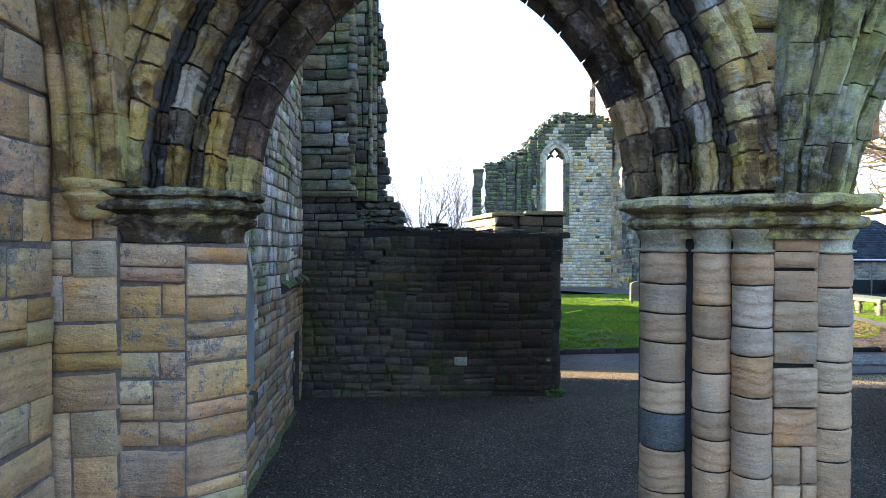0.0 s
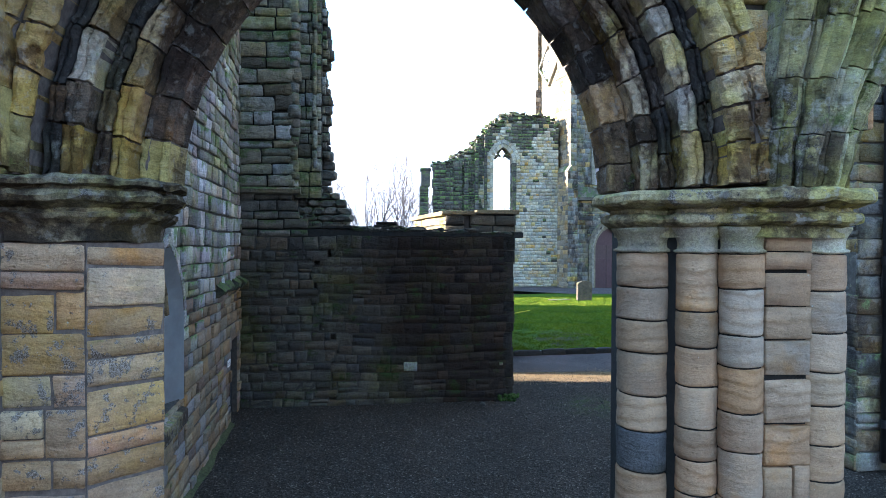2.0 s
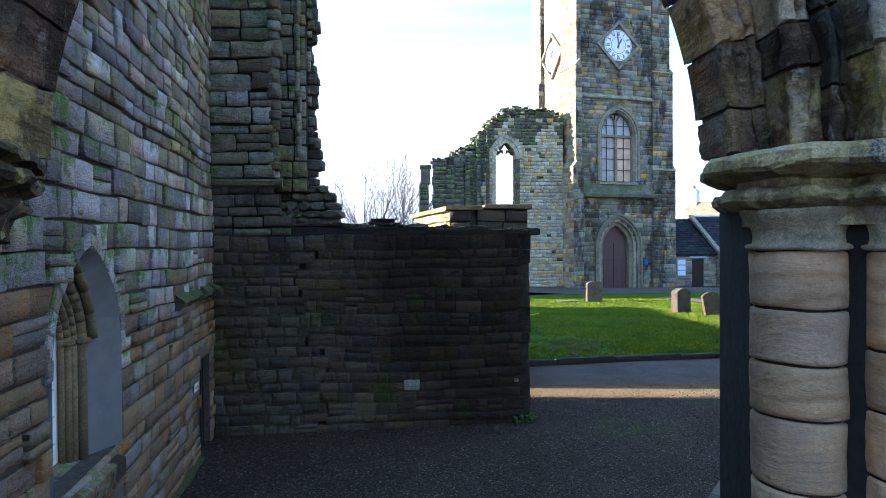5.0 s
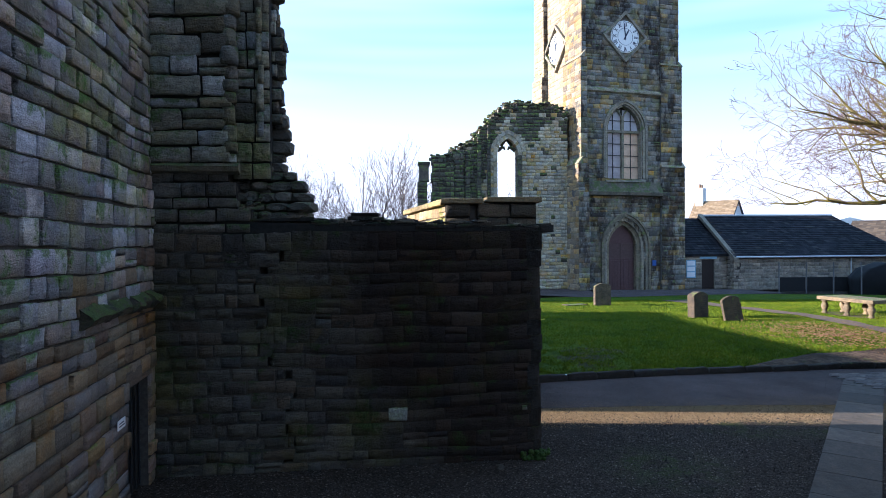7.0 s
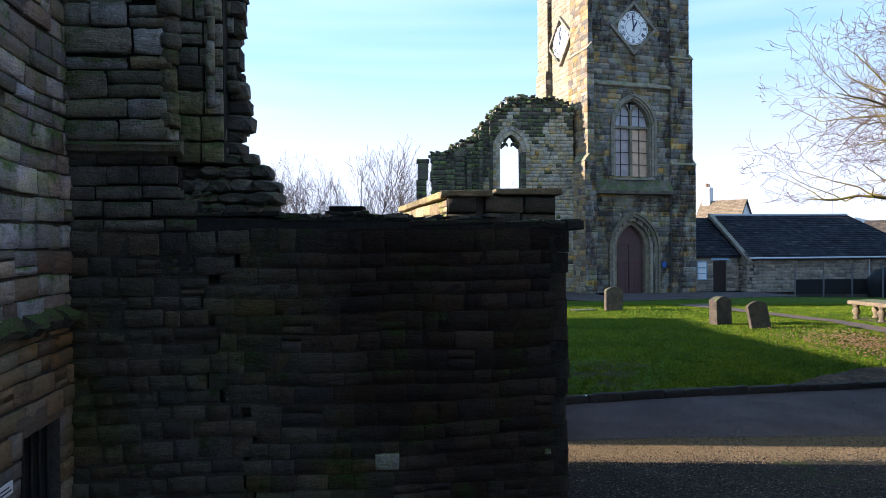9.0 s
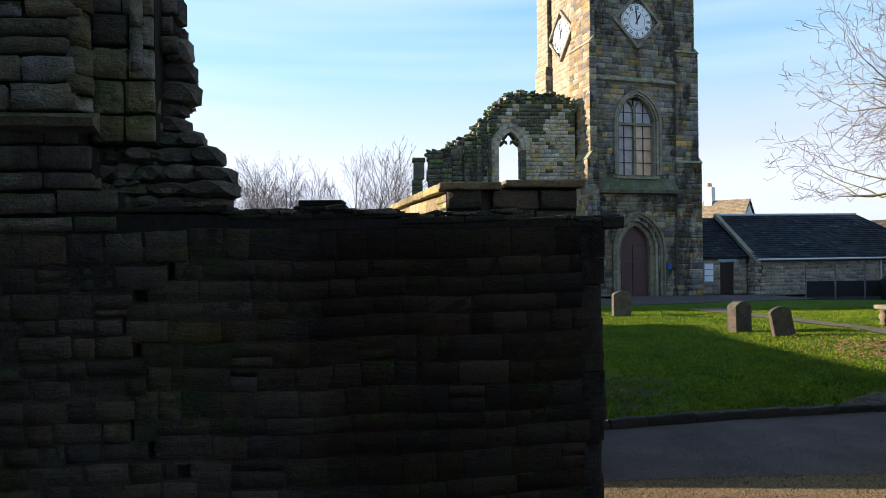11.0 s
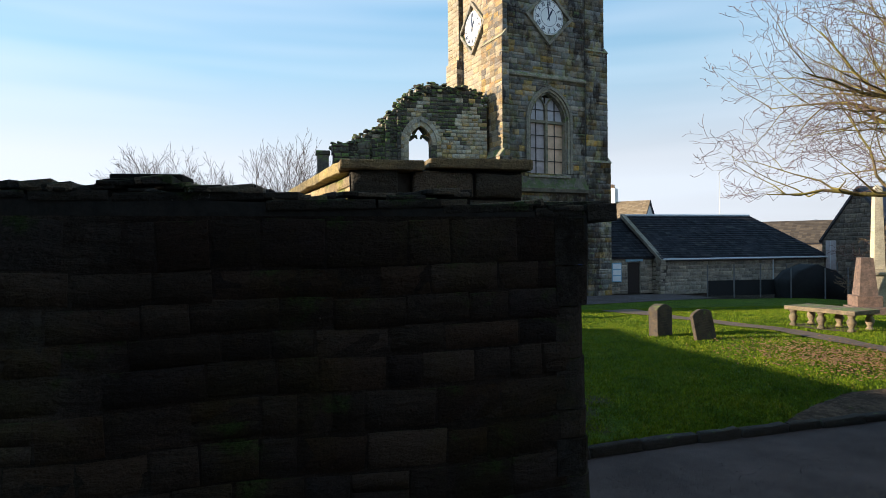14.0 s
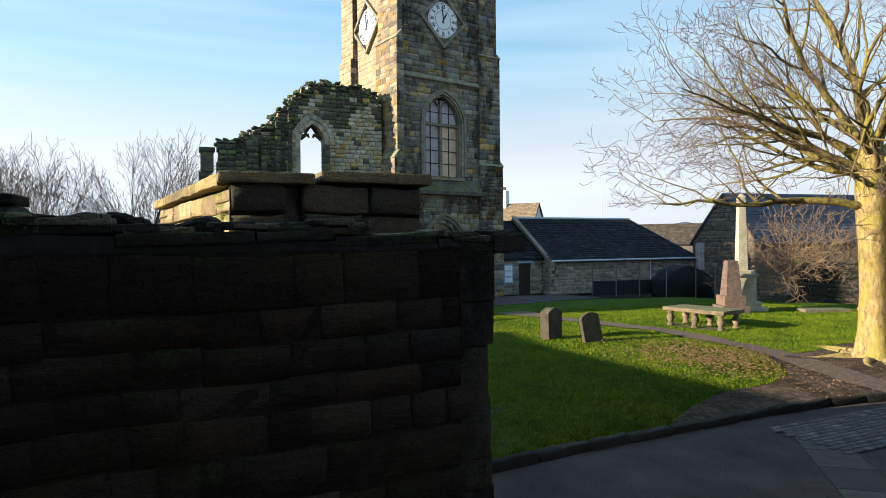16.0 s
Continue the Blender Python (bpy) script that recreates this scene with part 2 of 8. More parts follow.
def ragged_soot(lo, amount=0.85, bloom=0.45, size=1.0, drawn=1.0):
    """Black crust in ragged patches that run across the joints, chalky lichen and yellow film between them."""
    def stain(m, base, fine):
        f = m.math('MULTIPLY', m.ramp(m.math('ADD', m.noise(1.9 * size, 4.0, 0.55, m.scaled(1.0, 1.0, drawn)), m.math('MULTIPLY', m.noise(11.0 * size, 6.0, 0.7, m.scaled(1.0, 1.0, drawn)), 0.35)), [(lo + 0.15, 0.0), (lo + 0.23, 1.0)]), amount)
        film = m.math('MULTIPLY', m.ramp(m.noise(1.5, 4.0, 0.55, m.scaled(1.0, 1.0, 0.7)), [(0.50, 0.0), (0.62, 1.0)]), 0.7)
        base = m.mix(film, base, m.mix(1.0, base, (1.0, 0.98, 0.48), 'MULTIPLY'))
        base = m.mix(f, base, m.mix(1.0, base, (0.15, 0.115, 0.125), 'MULTIPLY'))
        chalk = m.math('MULTIPLY', m.ramp(m.noise(9.0 * size, 6.0, 0.66), [(0.56, 0.0), (0.63, 1.0)]), bloom)
        return m.mix(chalk, base, (0.34, 0.315, 0.29))
    return stain


M_PIER = stone_material("pier_sandstone", [(0.55, 0.39, 0.26), (0.53, 0.40, 0.29), (0.52, 0.36, 0.24), (0.56, 0.43, 0.31), (0.50, 0.37, 0.27), (0.52, 0.34, 0.21), (0.53, 0.43, 0.34)], moss=0.0, soot=0.0, streak=0.25, lichen=0.2, tones=(0.5, 0.76), algae=0.0, relief=0.012, crust=0.15, vivid=1.12, ochre=0.2, wavy=0.8, spots=0.25, gritty=0.4)
M_ARCH = stone_material("arch_sandstone", [(0.42, 0.35, 0.26), (0.36, 0.32, 0.28), (0.45, 0.36, 0.23), (0.31, 0.27, 0.24), (0.38, 0.36, 0.34), (0.43, 0.32, 0.20), (0.28, 0.25, 0.23)], moss=0.1, soot=0.3, soot_scale=3.4, lichen=0.55, tones=(1.0, 1.5), algae=0.4, crust=0.5, relief=0.035, vivid=1.18, ochre=0.7, wavy=0.2, spots=0.6, streak=0.3, gritty=0.7, stain=ragged_soot(0.525))
M_JAMB = stone_material("jamb_sandstone", [(0.50, 0.36, 0.24), (0.52, 0.39, 0.28), (0.48, 0.36, 0.27), (0.52, 0.37, 0.23), (0.50, 0.35, 0.27), (0.48, 0.41, 0.31), (0.50, 0.34, 0.19), (0.44, 0.35, 0.29), (0.47, 0.33, 0.21)], tones=(0.72, 1.1), moss=0.12, soot=0.1, lichen=0.45, soot_scale=3.2, moss_color=(0.12, 0.13, 0.03), algae=0.55, streak=0.3, relief=0.02, crust=0.3, vivid=1.2, ochre=0.15, wavy=0.5, spots=0.8, algae_tint=(0.95, 0.98, 0.66), gritty=0.55)
# jamb stone with algae film; its lower tones put the vault's shade in
M_JAMB_G = stone_material("algae_shade_sandstone", [(0.50, 0.36, 0.24), (0.52, 0.39, 0.28), (0.48, 0.36, 0.27), (0.52, 0.37, 0.23), (0.50, 0.35, 0.27), (0.48, 0.41, 0.31), (0.50, 0.34, 0.19), (0.44, 0.35, 0.29), (0.47, 0.33, 0.21)], tones=(0.58, 0.9), moss=0.25, soot=0.1, lichen=0.45, soot_scale=3.2, moss_color=(0.12, 0.13, 0.03), algae=1.0, streak=0.3, relief=0.022, crust=0.3, vivid=1.16, ochre=0.3, wavy=0.7, spots=0.5, algae_tint=(0.90, 0.92, 0.38), gritty=0.6, stain=ragged_soot(0.54, 0.8, 0.3))
M_IMPOST = stone_material("impost_stone", [(0.36, 0.30, 0.19), (0.29, 0.25, 0.16), (0.40, 0.33, 0.20)], moss=0.22, soot=0.55, soot_scale=5.0, relief=0.012, lichen=0.1, algae=0.5, spots=0.9, tones=(0.6, 0.9), stain=ragged_soot(0.45, 0.9, 0.3))
M_IMPOST_P = stone_material("pier_impost_stone", [(0.36, 0.30, 0.19), (0.29, 0.25, 0.16), (0.40, 0.33, 0.20)], moss=0.22, soot=0.3, soot_scale=5.0, relief=0.012, lichen=0.1, algae=0.5, spots=0.9, tones=(0.85, 1.15), stain=ragged_soot(0.555, 0.85, 0.55))
M_LEFT = stone_material("left_wall_stone", [(0.25, 0.24, 0.25), (0.33, 0.32, 0.35), (0.20, 0.20, 0.21), (0.30, 0.28, 0.26), (0.15, 0.145, 0.14), (0.36, 0.36, 0.40), (0.26, 0.21, 0.18), (0.29, 0.27, 0.31)], moss=0.5, soot=0.26, lichen=0.5, moss_color=(0.06, 0.12, 0.018), algae=0.6, soot_scale=1.3, tones=(0.6, 1.85), crust=0.4, relief=0.04, spots=0.5, vivid=1.1, gritty=0.8)
M_LEFT_LOW = stone_material("left_wall_low_stone", [(0.34, 0.24, 0.15), (0.32, 0.28, 0.22), (0.37, 0.28, 0.17), (0.28, 0.21, 0.18), (0.33, 0.31, 0.30), (0.38, 0.27, 0.14), (0.30, 0.29, 0.30)], moss=0.2, soot=0.15, lichen=0.2, relief=0.03, tones=(0.45, 0.82), vivid=1.08, crust=0.3, ochre=0.5, wavy=0.5, spots=0.4, streak=0.2, gritty=0.7)
def spur_soot_shade(m, base, fine):
    """Soot and deep court shade as one dark ragged patch towards the free end, browner and lighter stones near the
    foot.
    """
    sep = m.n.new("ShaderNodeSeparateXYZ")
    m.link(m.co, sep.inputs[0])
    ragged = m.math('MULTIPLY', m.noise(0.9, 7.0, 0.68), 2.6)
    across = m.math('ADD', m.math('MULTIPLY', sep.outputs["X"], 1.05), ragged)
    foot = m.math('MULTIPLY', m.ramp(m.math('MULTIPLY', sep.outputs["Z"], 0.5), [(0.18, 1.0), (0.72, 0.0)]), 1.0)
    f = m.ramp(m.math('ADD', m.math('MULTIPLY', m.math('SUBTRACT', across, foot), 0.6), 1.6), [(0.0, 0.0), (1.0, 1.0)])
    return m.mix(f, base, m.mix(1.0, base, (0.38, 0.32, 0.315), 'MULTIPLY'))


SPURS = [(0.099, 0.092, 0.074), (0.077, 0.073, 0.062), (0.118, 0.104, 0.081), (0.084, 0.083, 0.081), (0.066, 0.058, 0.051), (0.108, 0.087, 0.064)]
M_SPUR = stone_material("spur_stone", SPURS, moss=0.34, soot=0.2, soot_scale=1.6, lichen=0.15, moss_color=(0.018, 0.030, 0.008), algae=0.5, gloss=0.06, crust=0.5, tones=(0.62, 1.12), gritty=0.8, relief=0.03, stain=spur_soot_shade)
M_SPUR_BED = stone_material("spur_mortar", [(0.066, 0.062, 0.054), (0.074, 0.067, 0.058)], moss=0.3, soot=0.3, lichen=0.0, moss_color=(0.018, 0.030, 0.008), algae=0.4, gloss=0.03, crust=0.3, tones=(0.8, 1.1), stain=spur_soot_shade)
M_FRAG = stone_material("fragment_stone", [(0.18, 0.165, 0.12), (0.24, 0.235, 0.21), (0.12, 0.105, 0.08), (0.29, 0.30, 0.31), (0.20, 0.165, 0.10), (0.15, 0.145, 0.11)], moss=0.5, soot=0.28, moss_color=(0.045, 0.075, 0.018), algae=0.6, lichen=0.25, soot_scale=1.6, tones=(0.7, 1.6), relief=0.04, spots=0.5, gritty=0.7)
M_FRAG_D = stone_material("fragment_rubble_stone", [(0.09, 0.083, 0.068), (0.12, 0.115, 0.10), (0.07, 0.065, 0.055), (0.15, 0.14, 0.12)], moss=0.42, soot=0.35, soot_scale=2.0, lichen=0.2, moss_color=(0.035, 0.06, 0.014), relief=0.03, spots=0.4)
M_OBELISK = stone_material("pale_monument_stone", [(0.50, 0.44, 0.32), (0.46, 0.40, 0.29)], moss=0.05, soot=0.05, streak=0.2, lichen=0.2, crust=0.3, tones=(0.75, 0.95))
M_RIB = stone_material("rib_stone", RIB, moss=0.45, soot=0.45, soot_scale=5.0, lichen=0.45, algae=0.9, moss_color=(0.07, 0.09, 0.02), tones=(0.6, 1.35), crust=0.6, spots=0.8, gritty=0.5, stain=ragged_soot(0.52, 0.8, 0.5))
M_RUIN = stone_material("ruin_stone", LIGHT + [(0.36, 0.36, 0.32)], moss=0.3, soot=0.3, soot_scale=0.35, lichen=0.3, crust=0.2, tones=(0.85, 1.2), ochre=0.35, vivid=1.1)
M_TOWER = stone_material("tower_stone", TOWER, moss=0.3, soot=0.3, soot_scale=0.45, grain=0.5, moss_color=(0.10, 0.13, 0.05), crust=0.7, tones=(0.75, 1.3), relief=0.02, vivid=1.15, ochre=0.55, spots=0.3, streak=0.5, gritty=0.7, stain=ragged_soot(0.53, 0.8, 0.25, 0.42, 0.45))
M_TRIM = stone_material("tower_trim_stone", [(0.30, 0.27, 0.2), (0.26, 0.24, 0.2), (0.34, 0.29, 0.2)], moss=0.4, soot=0.3, soot_scale=0.5, grain=0.5)
M_BARN = stone_material("barn_stone", [(0.36, 0.31, 0.25), (0.31, 0.27, 0.22), (0.41, 0.36, 0.28), (0.28, 0.25, 0.215)], moss=0.05, soot=0.15, grain=0.5, tones=(0.7, 1.05))
M_HALL = stone_material("hall_stone", [(0.16, 0.132, 0.105), (0.13, 0.108, 0.088), (0.18, 0.15, 0.115), (0.115, 0.098, 0.084)], moss=0.05, soot=0.2, grain=0.5, tones=(0.85, 1.35))
# west skin of the left buttress: ochre stones, with sunlight put into paler colours
M_TOWERBUT = stone_material("tower_sunlit_buttress_stone", [(0.46, 0.39, 0.27), (0.48, 0.36, 0.17), (0.36, 0.31, 0.24), (0.50, 0.42, 0.30), (0.46, 0.33, 0.13), (0.28, 0.25, 0.21)], moss=0.1, soot=0.2, grain=0.5, ochre=0.6, crust=0.6, tones=(0.48, 0.85))
M_TOMB = stone_material("tomb_stone", [(0.33, 0.26, 0.16), (0.28, 0.22, 0.14), (0.36, 0.28, 0.17)], moss=0.35, soot=0.25, soot_scale=2.0, tones=(0.6, 0.95))
M_HEAD = stone_material("headstone_stone", [(0.15, 0.115, 0.075), (0.12, 0.095, 0.065)], moss=0.35, soot=0.5, soot_scale=2.5, streak=0.2, tones=(0.6, 1.3), gritty=1.0)
M_KERB = stone_material("kerb_stone", [(0.075, 0.068, 0.055), (0.06, 0.056, 0.048), (0.095, 0.085, 0.068)], moss=0.15, soot=0.3, soot_scale=2.0, tones=(0.2, 0.36))
M_MORTAR = plain("mortar", (0.055, 0.048, 0.042), 0.95, var=0.4, scale=18.0, bump=0.6)
M_MORTAR_A = plain("mauve_brown_mortar", (0.135, 0.105, 0.090), 0.95, var=0.4, scale=22.0, bump=0.8)
M_MORTAR_T = plain("tower_mortar", (0.10, 0.098, 0.09), 0.95, var=0.35, scale=12.0, bump=0.6)
M_MORTAR_R = plain("ruin_mortar", (0.26, 0.235, 0.19), 0.95, var=0.35, scale=12.0, bump=0.6)
M_MORTAR_D = plain("dark_mortar", (0.016, 0.015, 0.014), 0.95, var=0.4, scale=18.0, bump=0.6)
M_MORTAR_L = plain("light_mortar", (0.10, 0.088, 0.075), 0.95, var=0.35, scale=18.0, bump=0.6)
M_CEMENT = plain("grey_cement_render", (0.30, 0.32, 0.34), 0.8, var=0.12, scale=5.0, bump=0.15)
M_WHITE = plain("white_board", (0.75, 0.76, 0.78), 0.7, var=0.06, scale=4.0, bump=0.05)
M_BLACK = plain("black_iron", (0.02, 0.02, 0.022), 0.5, var=0.3)
# near-black colour stands in for the unlit depth behind doorway and window
M_VOID = plain("dark_interior", (0.02, 0.018, 0.016), 0.95)
M_DOOR = plain("brown_painted_door", (0.085, 0.045, 0.045), 0.55, var=0.2, scale=9.0)
M_DOORTOP = plain("upper_door_panel", (0.085, 0.050, 0.046), 0.6, var=0.2, scale=9.0)
M_DIAL = plain("white_clock_dial", (0.82, 0.83, 0.82), 0.5, var=0.05, scale=3.0, bump=0)
M_NUMERAL = plain("dark_blue_paint", (0.03, 0.04, 0.08), 0.5, var=0.1, bump=0)
M_SLATE = plain("roof_slate", (0.035, 0.036, 0.045), 0.55, var=0.4, scale=3.0, bump=0.3)
M_TILE = plain("brown_roof_tile", (0.22, 0.15, 0.10), 0.8, var=0.3, scale=6.0)
M_HARL = plain("white_harling", (0.7, 0.7, 0.68), 0.9, var=0.1, scale=8.0)
M_PIPE = plain("grey_pipe", (0.45, 0.46, 0.48), 0.5, var=0.15)
M_LEAD = plain("lead_flashing", (0.42, 0.44, 0.47), 0.5, var=0.2)
M_BARK = None

# ---------- mesh helpers ----------
def mesh_from(name, verts, faces, mat=None, smooth=False):
    me = bpy.data.meshes.new(name)
    me.from_pydata([tuple(v) for v in verts], [], faces)
    if mat:
        me.materials.append(mat)
    if smooth:
        me.polygons.foreach_set("use_smooth", [True] * len(me.polygons))
    me.update()
    return me


def holder(name, x=0, y=0, z=0, rz=0):
    """An empty at the base of a thing."""
    ob = new(name)
    ob.matrix_world = pose(x, y, z, 0, 0, rz)
    return ob


def child(name, me, parent, m=None, label=""):
    ob = new(name, me)
    ob.parent = parent
    if m is not None:
        ob.matrix_basis = m
    if label:
        ob["label"] = label
    return ob


def part(name, bm, material, parent, label="", smooth=False, m=None):
    me = bpy.data.meshes.new(name)
    bm.normal_update()
    bm.to_mesh(me)
    bm.free()
    if material:
        me.materials.append(material)
    if smooth:
        me.polygons.foreach_set("use_smooth", [True] * len(me.polygons))
    return child(name, me, parent, m, label) if parent else new(name, me)


def add_box(bm, x0, x1, y0, y1, z0, z1, bevel=0.0, m=None):
    r = bmesh.ops.create_cube(bm, size=1.0, matrix=Matrix.Translation(((x0 + x1) / 2, (y0 + y1) / 2, (z0 + z1) / 2)) @ Matrix.Diagonal((x1 - x0, y1 - y0, z1 - z0, 1)))
    vs = r["verts"]
    if bevel:
        es = list({e for v in vs for e in v.link_edges})
        out = bmesh.ops.bevel(bm, geom=es, offset=bevel, segments=2, affect='EDGES', profile=0.6)
        vs = list({v for f in out["faces"] for v in f.verts} | {v for v in vs if v.is_valid})
        vs = list({w for v in vs for f in v.link_faces for w in f.verts})
    if m is not None:
        bmesh.ops.transform(bm, matrix=m, verts=vs)
    return vs


def box(x0, x1, y0, y1, z0, z1, bevel=0.0, m=None):
    bm = bmesh.new()
    add_box(bm, x0, x1, y0, y1, z0, z1, bevel, m)
    return bm


def add_prism(bm, pts, axis, a, b):
    """The outline pts (two coordinates) drawn out along axis from a to b."""
    def put(p, d):
        return {'x': (d, p[0], p[1]), 'y': (p[0], d, p[1]), 'z': (p[0], p[1], d)}[axis]
    lo = [bm.verts.new(put(p, a)) for p in pts]
    hi = [bm.verts.new(put(p, b)) for p in pts]
    n = len(pts)
    fs = [bm.faces.new(lo), bm.faces.new(hi[::-1])]
    for i in range(n):
        j = (i + 1) % n
        fs.append(bm.faces.new((lo[j], lo[i], hi[i], hi[j])))
    bmesh.ops.recalc_face_normals(bm, faces=fs)


def prism(pts, axis, a, b):
    bm = bmesh.new()
    add_prism(bm, pts, axis, a, b)
    return bm


def add_tube(bm, p, q, r0, r1, sides=10, caps=True):
    p, q = Vector(p), Vector(q)
    d = (q - p).normalized()
    a = d.orthogonal().normalized()
    b = d.cross(a)
    rings = []
    for c, r in ((p, r0), (q, r1)):
        rings.append([bm.verts.new(c + r * (math.cos(t) * a + math.sin(t) * b)) for t in (2 * math.pi * k / sides for k in range(sides))])
    for i in range(sides):
        j = (i + 1) % sides
        bm.faces.new((rings[0][i], rings[0][j], rings[1][j], rings[1][i]))
    if caps:
        bm.faces.new(rings[0][::-1])
        bm.faces.new(rings[1])


def lathe(profile, sides=20):
    """A turned solid from (radius, z) rows."""
    bm = bmesh.new()
    rings = [[bm.verts.new((r * math.cos(2 * math.pi * k / sides), r * math.sin(2 * math.pi * k / sides), z)) for k in range(sides)] for r, z in profile]
    for a, b in zip(rings, rings[1:]):
        for i in range(sides):
            j = (i + 1) % sides
            bm.faces.new((a[i], a[j], b[j], b[i]))
    bm.faces.new(rings[0][::-1])
    bm.faces.new(rings[-1])
    return bm


def pointed(cx, z0, half, radius, n=10):
    """Points of a pointed arch from its right springing over the apex to its left one."""
    off = radius - half
    top = math.acos(off / radius)
    right = [(cx - off + radius * math.cos(top * i / n), z0 + radius * math.sin(top * i / n)) for i in range(n + 1)]
    return right + [(2 * cx - x, z) for x, z in right[-2::-1]]


def jambed_arch(cx, z0, zs, half, radius, n=10):
    """Outline (x, z) of a pointed opening from z0, springing at zs."""
    return [(cx + half, z0)] + pointed(cx, zs, half, radius, n) + [(cx - half, z0)]


def arch_width(z, zs, half, radius):
    if z <= zs:
        return half
    d = radius * radius - (z - zs) ** 2
    return max(0.0, math.sqrt(d) - (radius - half)) if d > 0 else 0.0


# ---------- masonry ----------
def stone_mesh(name, mat, seed, worn=1.0, size=(0.45, 0.25)):
    """A worn block that fills -0.5..0.5 across and up, with its face at y = 0 and its back at y = 1 (scaled by the piece)."""
    r = random.Random(seed)
    bx, bz = 0.018 * worn / size[0], 0.018 * worn / size[1]
    xs = [-0.5, -0.5 + bx, -0.17, 0.17, 0.5 - bx, 0.5]
    zs = [-0.5, -0.5 + bz, 0.0, 0.5 - bz, 0.5]
    verts, faces, idx = [], [], {}
    for i, x in enumerate(xs):
        for k, z in enumerate(zs):
            edge = i in (0, 5) or k in (0, 4)
            corner = i in (0, 5) and k in (0, 4)
            chip = r.uniform(0.3, 2.2) if r.random() < 0.35 else 0.6
            jx, jz = r.uniform(-1, 1) * bx * 0.7, r.uniform(-1, 1) * bz * 0.7
            y = (0.12 * chip if corner else r.uniform(0.045, 0.11)) * worn if edge else r.uniform(-0.05, 0.05) * worn
            px = x + jx if 0 < i < 5 else x * (1 - (0.035 * worn * chip if corner else 0)) + r.uniform(-1, 0.2) * bx * 0.45 * (1 if x > 0 else -1)
            pz = z + jz if 0 < k < 4 else z * (1 - (0.055 * worn * chip if corner else 0)) + r.uniform(-1, 0.2) * bz * 0.7 * (1 if z > 0 else -1)
            idx[i, k] = len(verts)
            verts.append((px, y, pz))
    for i in range(5):
        for k in range(4):
            faces.append((idx[i, k], idx[i + 1, k], idx[i + 1, k + 1], idx[i, k + 1]))
    ring = [(i, 0) for i in range(6)] + [(5, k) for k in range(1, 5)] + [(i, 4) for i in range(4, -1, -1)] + [(0, k) for k in range(3, 0, -1)]
    back = {}
    for key in ring:
        x, _, z = verts[idx[key]]
        back[key] = len(verts)
        verts.append((x, 1.0, z))
    for a, b in zip(ring, ring[1:] + ring[:1]):
        faces.append((idx[b], idx[a], back[a], back[b]))
    return mesh_from(name, verts, faces, mat, True)


STONES = {}


def stones_of(mat, worn=1.0):
    key = (mat.name, worn)
    if key not in STONES:
        STONES[key] = [stone_mesh("stone", mat, 31 * k + 5, worn) for k in range(12)]
    return STONES[key]


class Joined:
    """Collects pieces into one mesh."""

    def __init__(self):
        self.v, self.f, self.n = [], [], 0

    def add(self, me, m):
        co = np.empty(len(me.vertices) * 3)
        me.vertices.foreach_get("co", co)
        co = co.reshape(-1, 3) @ np.array(m.to_3x3()).T + np.array(m.translation)
        self.v.append(co)
        self.f += [tuple(i + self.n for i in p.vertices) for p in me.polygons]
        self.n += len(co)

    def done(self, name, mat, parent, smooth=True):
        if not self.n:
            return None
        me = mesh_from(name, np.concatenate(self.v), self.f, mat, smooth)
        ob = child(name, me, parent)
        ob["kind"] = "stuff"
        return ob


